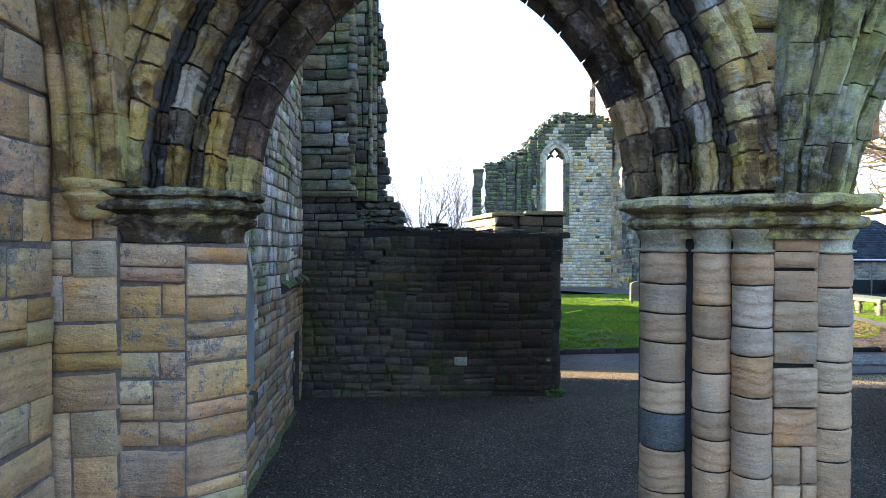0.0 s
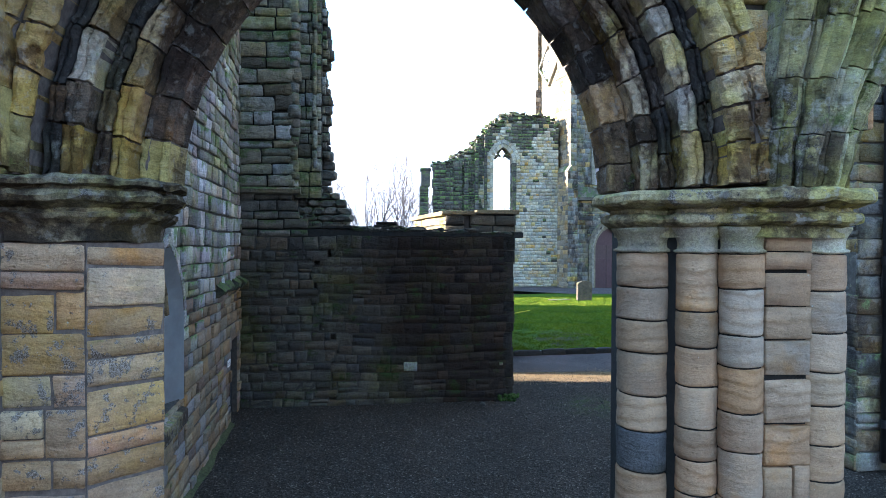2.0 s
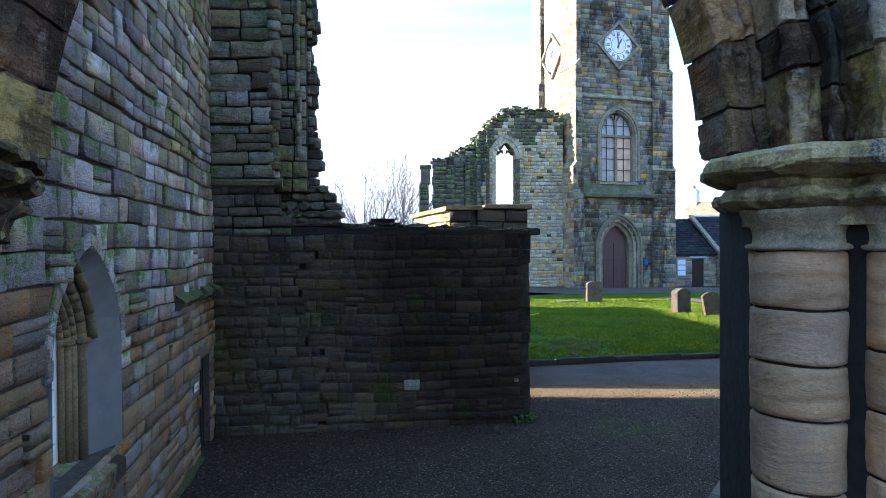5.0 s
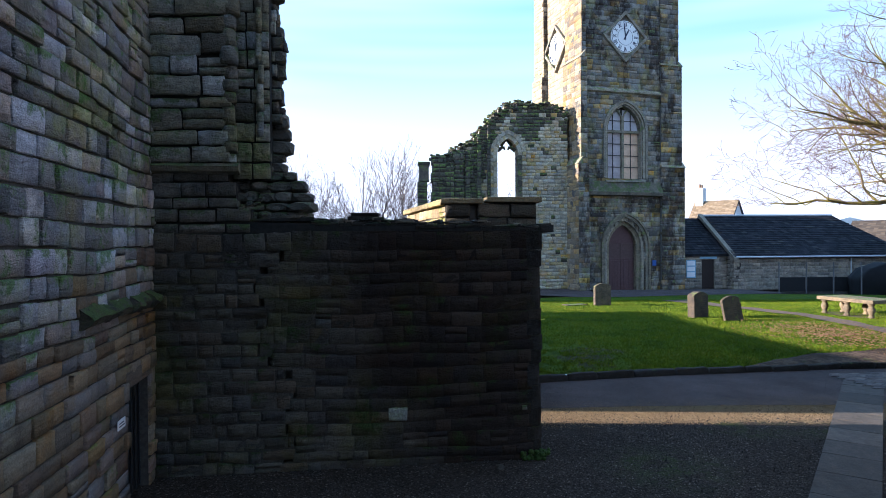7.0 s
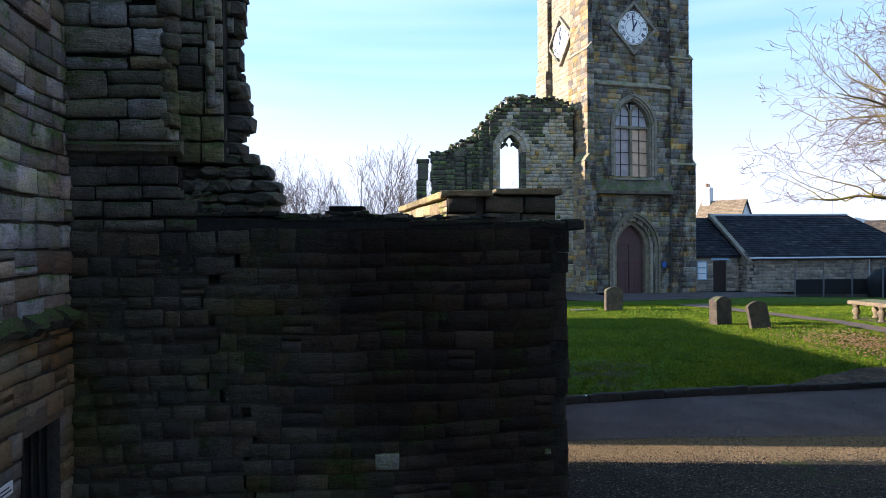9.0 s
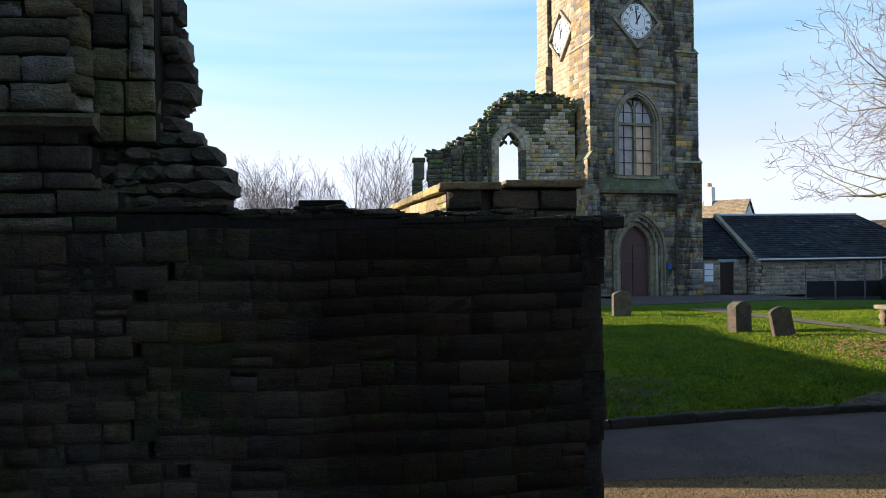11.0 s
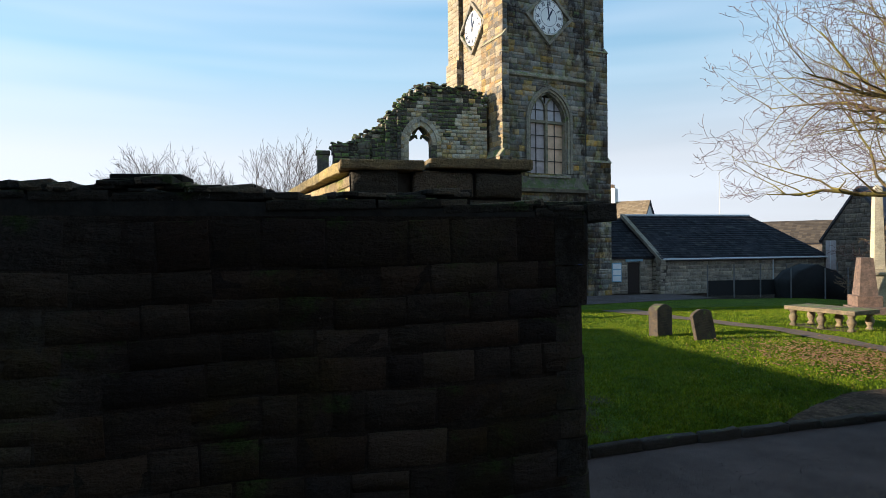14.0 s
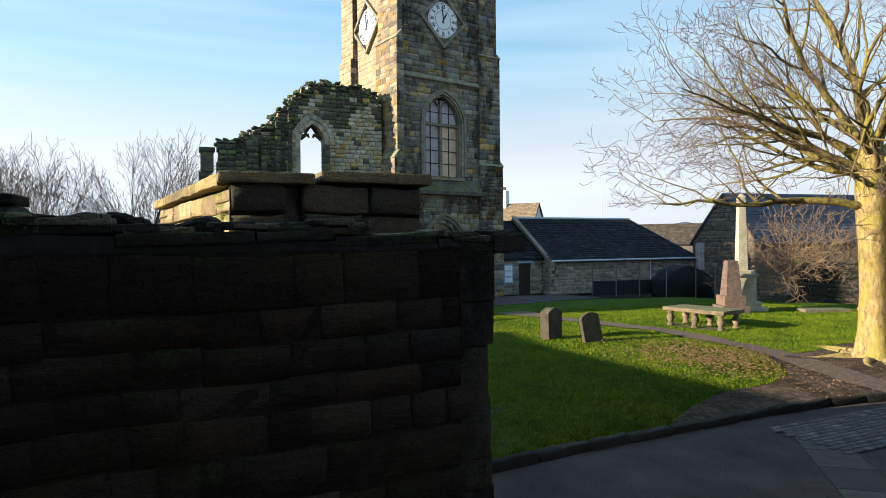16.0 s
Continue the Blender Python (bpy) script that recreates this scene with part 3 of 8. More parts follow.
def masonry(parent, m, z0, z1, spans, mat, mortar, course=(0.2, 0.3), length=(0.3, 0.6), depth=0.16, thick=0.6, joint=0.014, proud=0.02,
            limit=250, seed=1, worn=1.0, near=None, core=True, mats=None, fit=None, split=0.12, bed=0.25, wander=0.012):
    """Coursed stones on the plane of m (local x along, z up, face towards -y), laid between the spans that spans(z) gives for
    a course's middle. The core behind them is one mesh. near(u, z) tells which stones are objects of their own."""
    r = random.Random(seed)
    rest, made, corebm = {}, 0, bmesh.new()
    z = z0
    while z < z1 - 0.04:
        h = r.uniform(*course)
        if z + h > z1 - 0.1:
            h = z1 - z
        if fit:
            h = fit(z, h)
        for a, b in spans(z + h / 2):
            if b - a < 0.06:
                continue
            if core:
                add_box(corebm, a + 0.004, b - 0.004, depth * bed, thick, z, z + h)
            u = a
            while u < b - 0.02:
                w = r.uniform(*length)
                if u + w > b - length[0] * 0.55:
                    w = b - u
                use = mat if mats is None else mats(u + w / 2, z + h / 2, r)
                me = r.choice(stones_of(use, worn))
                rise = [wander * noise.noise((q * 0.9, z * 1.1, seed * 3.7)) for q in (u, u + w)]
                lm = Matrix.Translation((u + w / 2, r.uniform(-proud, proud * 0.4), z + h / 2 + (rise[0] + rise[1]) / 2 + r.uniform(-0.008, 0.008))) @ Euler((r.uniform(-0.02, 0.02) * worn, math.atan2(rise[0] - rise[1], w) + r.uniform(-0.012, 0.012) * worn, r.uniform(-0.03, 0.03) * worn)).to_matrix().to_4x4() \
                    @ Matrix.Diagonal((w - joint * r.uniform(0.6, 1.7), depth, h - joint * r.uniform(0.6, 1.6), 1))
                lms = [lm]
                if split and h > 0.19 and w > 0.2 and r.random() < split:
                    f = r.uniform(0.35, 0.65)
                    lms = [lm @ Matrix.Translation((0, 0, -0.5 + f / 2)) @ Matrix.Diagonal((1, 1, f - 0.025, 1)), lm @ Matrix.Translation((0, 0, f / 2)) @ Matrix.Diagonal((1, 1, 1 - f - 0.025, 1))]
                for lm in lms:
                    if made < limit and (near is None or near(u + w / 2, z + h / 2)):
                        child("stone", me, parent, m @ lm)
                        made += 1
                    else:
                        rest.setdefault(use.name, Joined()).add(me, m @ lm)
                    me = r.choice(stones_of(use, worn))
                u += w
        z += h
    for key, j in rest.items():
        j.done("stonework", bpy.data.materials[key], parent)
    if core and len(corebm.verts):
        part("mortar_bed", corebm, mortar, parent, m=m)["kind"] = "stuff"
    else:
        corebm.free()


def rubble(parent, name, mat, places, seed=3, objects=True):
    """Broken irregular stones at (x, y, z, size) rows."""
    r = random.Random(seed)
    key = ("rubble", mat.name)
    if key not in STONES:
        STONES[key] = []
        for k in range(5):
            bm = bmesh.new()
            bmesh.ops.create_icosphere(bm, subdivisions=2, radius=0.5)
            for v in bm.verts:
                v.co = Vector([max(-0.36, min(0.36, c)) for c in v.co]) * r.uniform(0.94, 1.07)
            me = bpy.data.meshes.new("rubble")
            bm.to_mesh(me)
            bm.free()
            me.materials.append(mat)
            STONES[key].append(me)
    j = Joined()
    for x, y, z, s in places:
        lm = Matrix.LocRotScale((x, y, z), Euler((r.uniform(-.3, .3), r.uniform(-.3, .3), r.uniform(-.6, .6))), (s * r.uniform(1.0, 1.8), s * r.uniform(0.8, 1.4), s * r.uniform(0.55, 0.95)))
        me = r.choice(STONES[key])
        if objects:
            child(name, me, parent, lm)
        else:
            j.add(me, lm)
    if not objects:
        j.done(name, mat, parent, False)


def sweep(path, profile, closed=False):
    """A moulding: profile rows (out, z) carried along a plan path; out is to the right of the way along the path."""
    bm = bmesh.new()
    n = len(path)
    rings = []
    for i, p in enumerate(path):
        a = Vector(path[i - 1]) if (i or closed) else None
        b = Vector(path[(i + 1) % n]) if (i < n - 1 or closed) else None
        p = Vector(p)
        d1 = (p - a).normalized() if a is not None else (b - p).normalized()
        d2 = (b - p).normalized() if b is not None else d1
        n1, n2 = Vector((d1.y, -d1.x)), Vector((d2.y, -d2.x))
        t = (n1 + n2)
        t = t / max(0.3, t.length_squared / 2)
        rings.append([bm.verts.new((p.x + t.x * o, p.y + t.y * o, z)) for o, z in profile])
    k = len(profile)
    for i in range(n if closed else n - 1):
        a, b = rings[i], rings[(i + 1) % n]
        for s in range(k - 1):
            bm.faces.new((a[s], b[s], b[s + 1], a[s + 1]))
    if not closed:
        bm.faces.new(rings[0])
        bm.faces.new(rings[-1][::-1])
    bmesh.ops.recalc_face_normals(bm, faces=bm.faces[:])
    return bm


def resample(path, step):
    """The path with points no further apart than step."""
    out = []
    for a, b in zip(path, path[1:]):
        n = max(1, int(math.dist(a, b) / step))
        out += [(a[0] + (b[0] - a[0]) * k / n, a[1] + (b[1] - a[1]) * k / n) for k in range(n)]
    return out + [path[-1]]


def wear(bm, amp, freq=6.0):
    """Uneven erosion of a finished shape."""
    for v in bm.verts:
        v.co += amp * noise.noise_vector(v.co * freq) + 0.5 * amp * noise.noise_vector(v.co * freq * 2.7)
    return bm


def add_rough_tube(bm, p, q, r0, r1, sides=14, rings=5, amp=0.01):
    """A worn round bar with its own uneven surface."""
    p, q = Vector(p), Vector(q)
    d = (q - p).normalized()
    a = d.orthogonal().normalized()
    b = d.cross(a)
    rows = []
    for i in range(rings + 1):
        t = i / rings
        shrink = 0.94 if i in (0, rings) else 1.0
        r = (r0 + (r1 - r0) * t) * shrink
        row = []
        for k in range(sides):
            w = p.lerp(q, t) + r * (math.cos(2 * math.pi * k / sides) * a + math.sin(2 * math.pi * k / sides) * b)
            row.append(bm.verts.new(w + amp * noise.noise_vector(w * 8.0) + 0.6 * amp * noise.noise_vector(w * 21.0)))
        rows.append(row)
    for u, v in zip(rows, rows[1:]):
        for i in range(sides):
            j = (i + 1) % sides
            bm.faces.new((u[i], u[j], v[j], v[i]))
    bm.faces.new(rows[0][::-1])
    bm.faces.new(rows[-1])

# ---------- ground ----------
def ground_material():
    m = Mat("dark_gravel", 0.95)
    m.b.inputs["Specular IOR Level"].default_value = 0.1
    c1 = m.cells(55.0, out="Color")
    sep = m.n.new("ShaderNodeSeparateColor")
    m.link(c1, sep.inputs[0])
    g = m.ramp(sep.outputs[0], [(0.0, (0.015, 0.012, 0.0095)), (0.6, (0.037, 0.030, 0.025)), (0.94, (0.064, 0.052, 0.043)), (1.0, (0.17, 0.145, 0.12))])
    big = m.noise(0.7, 5.0, 0.65)
    g = m.mix(0.6, g, m.ramp(big, [(0.3, 0.55), (0.7, 1.3)]), 'MULTIPLY')
    mo = m.noise(1.3, 6.0, 0.7)
    g = m.mix(m.math('MULTIPLY', m.ramp(mo, [(0.62, 0.0), (0.72, 1.0)]), 0.5), g, (0.025, 0.034, 0.012))
    for c, rad in (((1.45, -0.5, 0.0), 1.0), ((4.85, 0.8, 0.0), 1.1), ((3.4, 1.1, 0.0), 0.8)):
        dv = m.n.new("ShaderNodeVectorMath")
        dv.operation = 'DISTANCE'
        dv.inputs[1].default_value = c
        m.link(m.co, dv.inputs[0])
        patch = m.math('MULTIPLY', m.ramp(m.math('DIVIDE', dv.outputs["Value"], rad), [(0.1, 1.0), (1.0, 0.0)]), m.ramp(m.noise(2.6, 7.0, 0.75), [(0.44, 0.0), (0.6, 0.75)]))
        g = m.mix(patch, g, m.ramp(m.noise(70.0, 3.0, 0.7), [(0.35, (0.02, 0.03, 0.008)), (0.65, (0.06, 0.085, 0.02))]))
    # sandy gravel along the way, brightened: the strip of sunlight is put into its colour
    sep2 = m.n.new("ShaderNodeSeparateXYZ")
    m.link(m.co, sep2.inputs[0])
    way = m.math('ABSOLUTE', m.math('SUBTRACT', m.math('ADD', sep2.outputs["Y"], m.math('MULTIPLY', sep2.outputs["X"], 0.09)), 2.15))
    way = m.math('ADD', way, m.math('MULTIPLY', m.noise(1.5, 6.0, 0.7), 0.9))
    way = m.math('MULTIPLY', m.ramp(way, [(0.75, 1.0), (1.2, 0.45), (2.4, 0.0)]), m.ramp(m.math('MULTIPLY', sep2.outputs["X"], 0.2), [(0.0, 0.0), (0.05, 1.0)]))
    g = m.mix(way, g, m.ramp(sep.outputs[1], [(0.0, (0.095, 0.064, 0.034)), (0.6, (0.20, 0.14, 0.074)), (1.0, (0.36, 0.26, 0.15))]))
    h = m.math('ADD', m.cells(55.0), m.math('MULTIPLY', m.noise(6.0), 1.5))
    m.bump(h, 0.9, 0.02)
    return m.color(g)


def asphalt_material(name, base=0.06):
    m = Mat(name, 0.95)
    m.b.inputs["Specular IOR Level"].default_value = 0.1
    f = m.noise(90.0, 4.0, 0.7)
    c = m.ramp(f, [(0.3, (base * 0.5, base * 0.46, base * 0.43)), (0.55, (base, base * 0.80, base * 0.78)), (0.75, (base * 2.0, base * 1.8, base * 1.65))])
    c = m.mix(0.7, c, m.ramp(m.noise(0.9, 6.0, 0.68), [(0.3, (0.5, 0.47, 0.45)), (0.7, (1.4, 1.32, 1.3))]), 'MULTIPLY')
    c = m.mix(m.ramp(m.noise(26.0, 2.0, 0.5), [(0.70, 0.0), (0.76, 0.55)]), c, (0.20, 0.17, 0.15))
    m.bump(f, 0.8, 0.014)
    return m.color(c)


def grass_material():
    m = Mat("grass", 0.75)
    m.b.inputs["Specular IOR Level"].default_value = 0.12
    p = m.piece()
    c = m.ramp(p, [(0.0, (0.066, 0.112, 0.003)), (0.5, (0.100, 0.146, 0.004)), (0.9, (0.152, 0.196, 0.007)), (1.0, (0.22, 0.18, 0.04))])
    c = m.mix(0.7, c, m.ramp(m.noise(0.9, 6.0, 0.65), [(0.3, (0.36, 0.52, 0.4)), (0.48, (0.86, 0.94, 0.8)), (0.7, (1.42, 1.2, 1.0))]), 'MULTIPLY')
    c = m.mix(0.5, c, m.ramp(m.noise(5.0, 6.0, 0.72), [(0.36, (0.5, 0.58, 0.45)), (0.52, (1.0, 1.0, 1.0)), (0.66, (1.35, 1.25, 1.1))]), 'MULTIPLY')
    return m.color(c)


def soil_material():
    """Dark damp earth with paler trodden patches, grit and rotting leaves."""
    m = Mat("trodden_soil", 0.95)
    m.b.inputs["Specular IOR Level"].default_value = 0.1
    f = m.noise(7.0, 8.0, 0.75)
    c = m.ramp(f, [(0.32, (0.024, 0.017, 0.012)), (0.5, (0.062, 0.043, 0.030)), (0.66, (0.13, 0.092, 0.062))])
    c = m.mix(0.75, c, m.ramp(m.noise(1.1, 5.0, 0.66), [(0.34, 0.45), (0.66, 1.6)]), 'MULTIPLY')
    c = m.mix(m.ramp(m.noise(40.0, 3.0, 0.6), [(0.62, 0.0), (0.70, 0.8)]), c, (0.24, 0.17, 0.10))
    c = m.mix(m.ramp(m.noise(2.3, 6.0, 0.7), [(0.60, 0.0), (0.68, 0.6)]), c, (0.05, 0.075, 0.012))
    m.bump(m.math('ADD', f, m.math('MULTIPLY', m.noise(40.0, 3.0, 0.6), 0.4)), 1.0, 0.05)
    return m.color(c)


def lawn_material():
    m = Mat("lawn_turf", 0.9)
    m.b.inputs["Specular IOR Level"].default_value = 0.1
    f = m.noise(38.0, 6.0, 0.78)
    c = m.ramp(f, [(0.3, (0.022, 0.045, 0.003)), (0.5, (0.064, 0.108, 0.004)), (0.72, (0.132, 0.176, 0.008))])
    c = m.mix(0.75, c, m.ramp(m.noise(0.9, 6.0, 0.65), [(0.3, (0.36, 0.52, 0.4)), (0.48, (0.86, 0.94, 0.8)), (0.7, (1.42, 1.2, 1.0))]), 'MULTIPLY')
    tuft = m.noise(5.0, 6.0, 0.72)
    c = m.mix(0.6, c, m.ramp(tuft, [(0.36, (0.6, 0.65, 0.5)), (0.52, (1.0, 1.0, 1.0)), (0.66, (1.3, 1.25, 1.1))]), 'MULTIPLY')
    # bare earth patches
    e = m.noise(0.45, 6.0, 0.7)
    for place, reach in (((2.2, 6.2, 0.15), 0.5), ((9.9, 7.4, 0.15), 0.55)):
        dv = m.n.new("ShaderNodeVectorMath")
        dv.operation = 'DISTANCE'
        dv.inputs[1].default_value = place
        m.link(m.co, dv.inputs[0])
        near = m.ramp(m.math('MULTIPLY', dv.outputs["Value"], reach), [(0.1, 1.0), (1.0, 0.0)])
        e = m.math('ADD', e, m.math('MULTIPLY', near, m.math('MULTIPLY', m.noise(1.6, 6.0, 0.75), 0.55)))
    c = m.mix(m.ramp(e, [(0.66, 0.0), (0.73, 0.8)]), c, (0.045, 0.036, 0.024))
    m.bump(m.math('ADD', f, m.math('MULTIPLY', tuft, 2.0)), 1.0, 0.07)
    return m.color(c)


M_GRAVEL = ground_material()
M_ASPHALT = asphalt_material("asphalt", 0.078)
M_FORECOURT = asphalt_material("worn_asphalt", 0.085)
M_WAY = plain("worn_earth_path", (0.105, 0.074, 0.052), 0.95, var=0.4, scale=9, bump=0.7)
M_SOIL = soil_material()
M_LAWN = lawn_material()
M_GRASS = grass_material()


def kerb_y(x):
    """The line of the kerb along the lawn's near edge."""
    return float(np.interp(x, (0, 2.5, 4.8, 6.0, 8.0, 9.7, 10.7, 12, 16, 24), (4.25, 4.62, 4.80, 4.86, 4.93, 4.92, 4.76, 4.5, 3.9, 2.7)))


def grass_edge(x):
    """Where the turf ends; bare earth lies between it and the kerb."""
    return max(kerb_y(x), float(np.interp(x, (5.4, 5.9, 6.7, 7.5, 8.4, 9.6, 10.3, 10.7, 11.1, 12.1, 13.5, 16.2, 24), (4.8, 5.12, 5.55, 5.92, 6.16, 6.2, 6.4, 6.7, 7.1, 8.4, 8.2, 8.6, 8.4))))


def lawn_h(x, y):
    d = y - kerb_y(x)
    h = 0.17 * min(1.0, max(0.0, d / 1.6)) ** 0.7
    h += (0.05 * noise.noise((x * 0.3, y * 0.3, 0.0)) + 0.035 * noise.noise((x * 1.1, y * 1.1, 5.0))) * min(1, max(0, d))
    far = max(0.0, min(1.0, (y - 15.0) / 12.0))
    return h * (1 - far) - 0.12 * far - 0.25 * max(0.0, min(1.0, (x - 14) / 12.0)) * far


def ground():
    bm = bmesh.new()
    xs = [-4000, -800, -200, -60, -20] + [i * 1.0 for i in range(-12, 41)] + [60, 120, 300, 900, 4000]
    ys = [-4000, -800, -200, -60, -20] + [i * 1.0 for i in range(-14, 45)] + [60, 90, 150, 300, 900, 4000]
    g = {}
    for i, x in enumerate(xs):
        for j, y in enumerate(ys):
            z = -0.03 * (abs(y) > 50) * 0
            if y > 14:
                far = min(1.0, (y - 14) / 12)
                z = -0.26 * far - 0.25 * max(0.0, min(1.0, (x - 14) / 12.0)) * far
            elif y > 6 and x > 1:
                z = -0.05
            if math.hypot(x, y) > 100:
                z = -1.5
            z += 0.012 * noise.noise((x * 0.5, y * 0.5, 3.0))
            g[i, j] = bm.verts.new((x, y, z))
    for i in range(len(xs) - 1):
        for j in range(len(ys) - 1):
            bm.faces.new((g[i, j], g[i + 1, j], g[i + 1, j + 1], g[i, j + 1]))
    ob = part("ground", bm, M_GRAVEL, None, smooth=True)
    return tagged(ob, "dark fine gravel ground with moss patches", "ground", kind="structure")


ground()


def lawn():
    bm = bmesh.new()
    g = {}
    nx, ny = 90, 70
    for i in range(nx + 1):
        for j in range(ny + 1):
            x = 0.2 + 26.0 * i / nx
            t = j / ny
            y0, y1 = kerb_y(x) + 0.16, 22.5 + 0.25 * x
            if x > 10:
                y1 = min(y1, 26.0)
            y = y0 + (y1 - y0) * t ** 1.3
            g[i, j] = bm.verts.new((x, y, lawn_h(x, y) + 0.03))
    for i in range(nx):
        for j in range(ny):
            bm.faces.new((g[i, j], g[i + 1, j], g[i + 1, j + 1], g[i, j + 1]))
    ob = part("lawn", bm, M_LAWN, None, smooth=True)
    return tagged(ob, "mown green churchyard lawn with worn muddy patches", "lawn", kind="structure")


lawn()


def strip(name, rows, mat, label, category, lift=0.012, base=lawn_h):
    """A flat ribbon from rows (x, y, half width) laid on the base."""
    bm = bmesh.new()
    prev = None
    for i, (x, y, w) in enumerate(rows):
        a = Vector(rows[max(0, i - 1)][:2])
        b = Vector(rows[min(len(rows) - 1, i + 1)][:2])
        d = (b - a).normalized()
        n = Vector((-d.y, d.x))
        cur = []
        for s in (-1, -0.5, 0, 0.5, 1):
            q = Vector((x, y)) + n * w * s
            cur.append(bm.verts.new((q.x, q.y, base(q.x, q.y) + 0.03 + lift)))
        if prev:
            for k in range(4):
                bm.faces.new((prev[k + 1], prev[k], cur[k], cur[k + 1]))
        prev = cur
    ob = part(name, bm, mat, None, smooth=True)
    return tagged(ob, label, category, kind="structure")


def dense(rows, n=8):
    out = []
    for (a, b) in zip(rows, rows[1:]):
        for k in range(n):
            t = k / n
            out.append(tuple(p + (q - p) * t for p, q in zip(a, b)))
    return out + [rows[-1]]


flat = lambda x, y: 0.0
strip("road", dense([(-0.5, 3.4, 0.95), (2, 3.45, 1.05), (4, 3.5, 1.25), (6, 3.5, 1.42), (8, 3.55, 1.4), (14, 3.0, 1.6), (30, 0.8, 1.8)]), M_ASPHALT, "dark asphalt path along the lawn", "path", -0.018, flat)
strip("pavement", dense([(4.2, 33.0, 2.5), (9.5, 26.4, 3.0), (14, 26.6, 2.4), (21, 28.6, 1.6)]), M_FORECOURT, "grey asphalt forecourt before the church door", "pavement", 0.02,
      lambda x, y: lawn_h(x, y))
strip("footpath", dense([(11.6, 20.5, 0.8), (11.9, 17.5, 0.42), (12.35, 14.3, 0.34), (12.9, 12.6, 0.36), (12.75, 10.8, 0.36), (12.6, 9.2, 0.36), (12.35, 7.9, 0.42), (11.75, 6.7, 0.45), (11.5, 5.6, 0.45), (11.6, 4.75, 0.45)]), M_WAY,
      "narrow worn earth footpath across the lawn", "path", 0.035)


def soil():
    """Bare earth between the kerb and the turf, rising a little and strewn unevenly."""
    bm = bmesh.new()
    rows = []
    for k in range(120):
        x = 5.5 + 16.5 * k / 119
        a, b = kerb_y(x) + 0.05, grass_edge(x) + 0.07 * noise.noise((x * 2.3, 1.0, 0.0)) + 0.04 * noise.noise((x * 7.0, 4.0, 0.0))
        rows.append([bm.verts.new((x, a + (b - a) * q, lawn_h(x, a + (b - a) * q) + 0.052 + 0.025 * noise.noise((x * 3, q * 5, 2.0)) * (0 < q < 1) - 0.02 * (q == 1))) for q in (0, 0.15, 0.35, 0.55, 0.75, 0.9, 1)])
    for p, q in zip(rows, rows[1:]):
        for k in range(6):
            bm.faces.new((p[k], q[k], q[k + 1], p[k + 1]))
    ob = part("soil", bm, M_SOIL, None, smooth=True)
    tagged(ob, "bare trodden earth between lawn and kerb under the tree", "earth", kind="structure")


soil()


def kerb():
    top = holder("kerb")
    tagged(top, "low mossy stone kerb edging the lawn", "kerb", kind="structure")
    x, r = 0.2, random.Random(4)
    while x < 24:
        w = r.uniform(0.55, 0.95)
        a, b = Vector((x, kerb_y(x))), Vector((x + w, kerb_y(x + w)))
        d = b - a
        m = Matrix.Translation((a.x, a.y, 0)) @ Matrix.Rotation(math.atan2(d.y, d.x), 4, 'Z')
        m = m @ Matrix.Translation((d.length / 2, r.uniform(-.025, .025), 0.03)) @ Matrix.Rotation(r.uniform(-.04, .04), 4, 'Y') @ Matrix.Diagonal((d.length - 0.012, 0.13 + r.uniform(-.02, .02), 0.25 + r.uniform(-.04, .03), 1))
        child("kerb_stone", r.choice(stones_of(M_KERB, 1.6)), top, m)
        x += w
    return top


def paving():
    top = holder("slab_path")
    tagged(top, "line of pale stone paving slabs set in the gravel", "paving", kind="structure")
    a, b = Vector((3.06, -1.6)), Vector((7.0, 3.05))
    d = (b - a).normalized()
    n = Vector((d.y, -d.x))
    r, s = random.Random(5), -3.0
    bm = box(-0.5, 0.5, -0.5, 0.5, -0.5, 0.5, 0.012)
    slab = bpy.data.meshes.new("slab")
    bm.to_mesh(slab)
    bm.free()
    slab.materials.append(M_FLAG)
    while s < 6.6:
        w = r.uniform(0.55, 0.85)
        c = a + d * (s + w / 2)
        m = Matrix.Translation((c.x, c.y, 0.0)) @ Matrix.Rotation(math.atan2(d.y, d.x), 4, 'Z') @ Matrix.Rotation(r.uniform(-.008, .008), 4, 'X') @ Matrix.Diagonal((w - 0.012, 0.68, 0.05, 1))
        child("slab", slab, top, m)
        s += w
    # rows of small setts beyond the slabs
    j = Joined()
    sett = stones_of(M_SETT, 1.0)
    for i in range(26):
        for k in range(12):
            u, v = 7.35 + i * 0.21 + (k % 2) * 0.1, 3.1 + k * 0.115
            j.add(r.choice(sett), Matrix.Translation((u, v, 0.04)) @ Matrix.Rotation(radians(-90), 4, 'X') @ Matrix.Diagonal((0.2, 0.04, 0.105, 1)))
    j.done("setts", M_SETT, top)
    return top


M_FLAG = stone_material("flagstone", [(0.08, 0.07, 0.06), (0.066, 0.058, 0.05), (0.095, 0.083, 0.07)], moss=0.0, soot=0.0, streak=0.1, algae=0.0, lichen=0.1, relief=0.006)
M_SETT = stone_material("sett_stone", [(0.10, 0.085, 0.08), (0.13, 0.11, 0.10), (0.09, 0.085, 0.085)], moss=0.0, soot=0.1, streak=0.1, algae=0.0, lichen=0.0, tones=(0.9, 1.5))


# ---------- the west wall (left of the way) ----------
WSTART, WTURN = Vector((-4.398, -8.205, 0.0)), 4.5


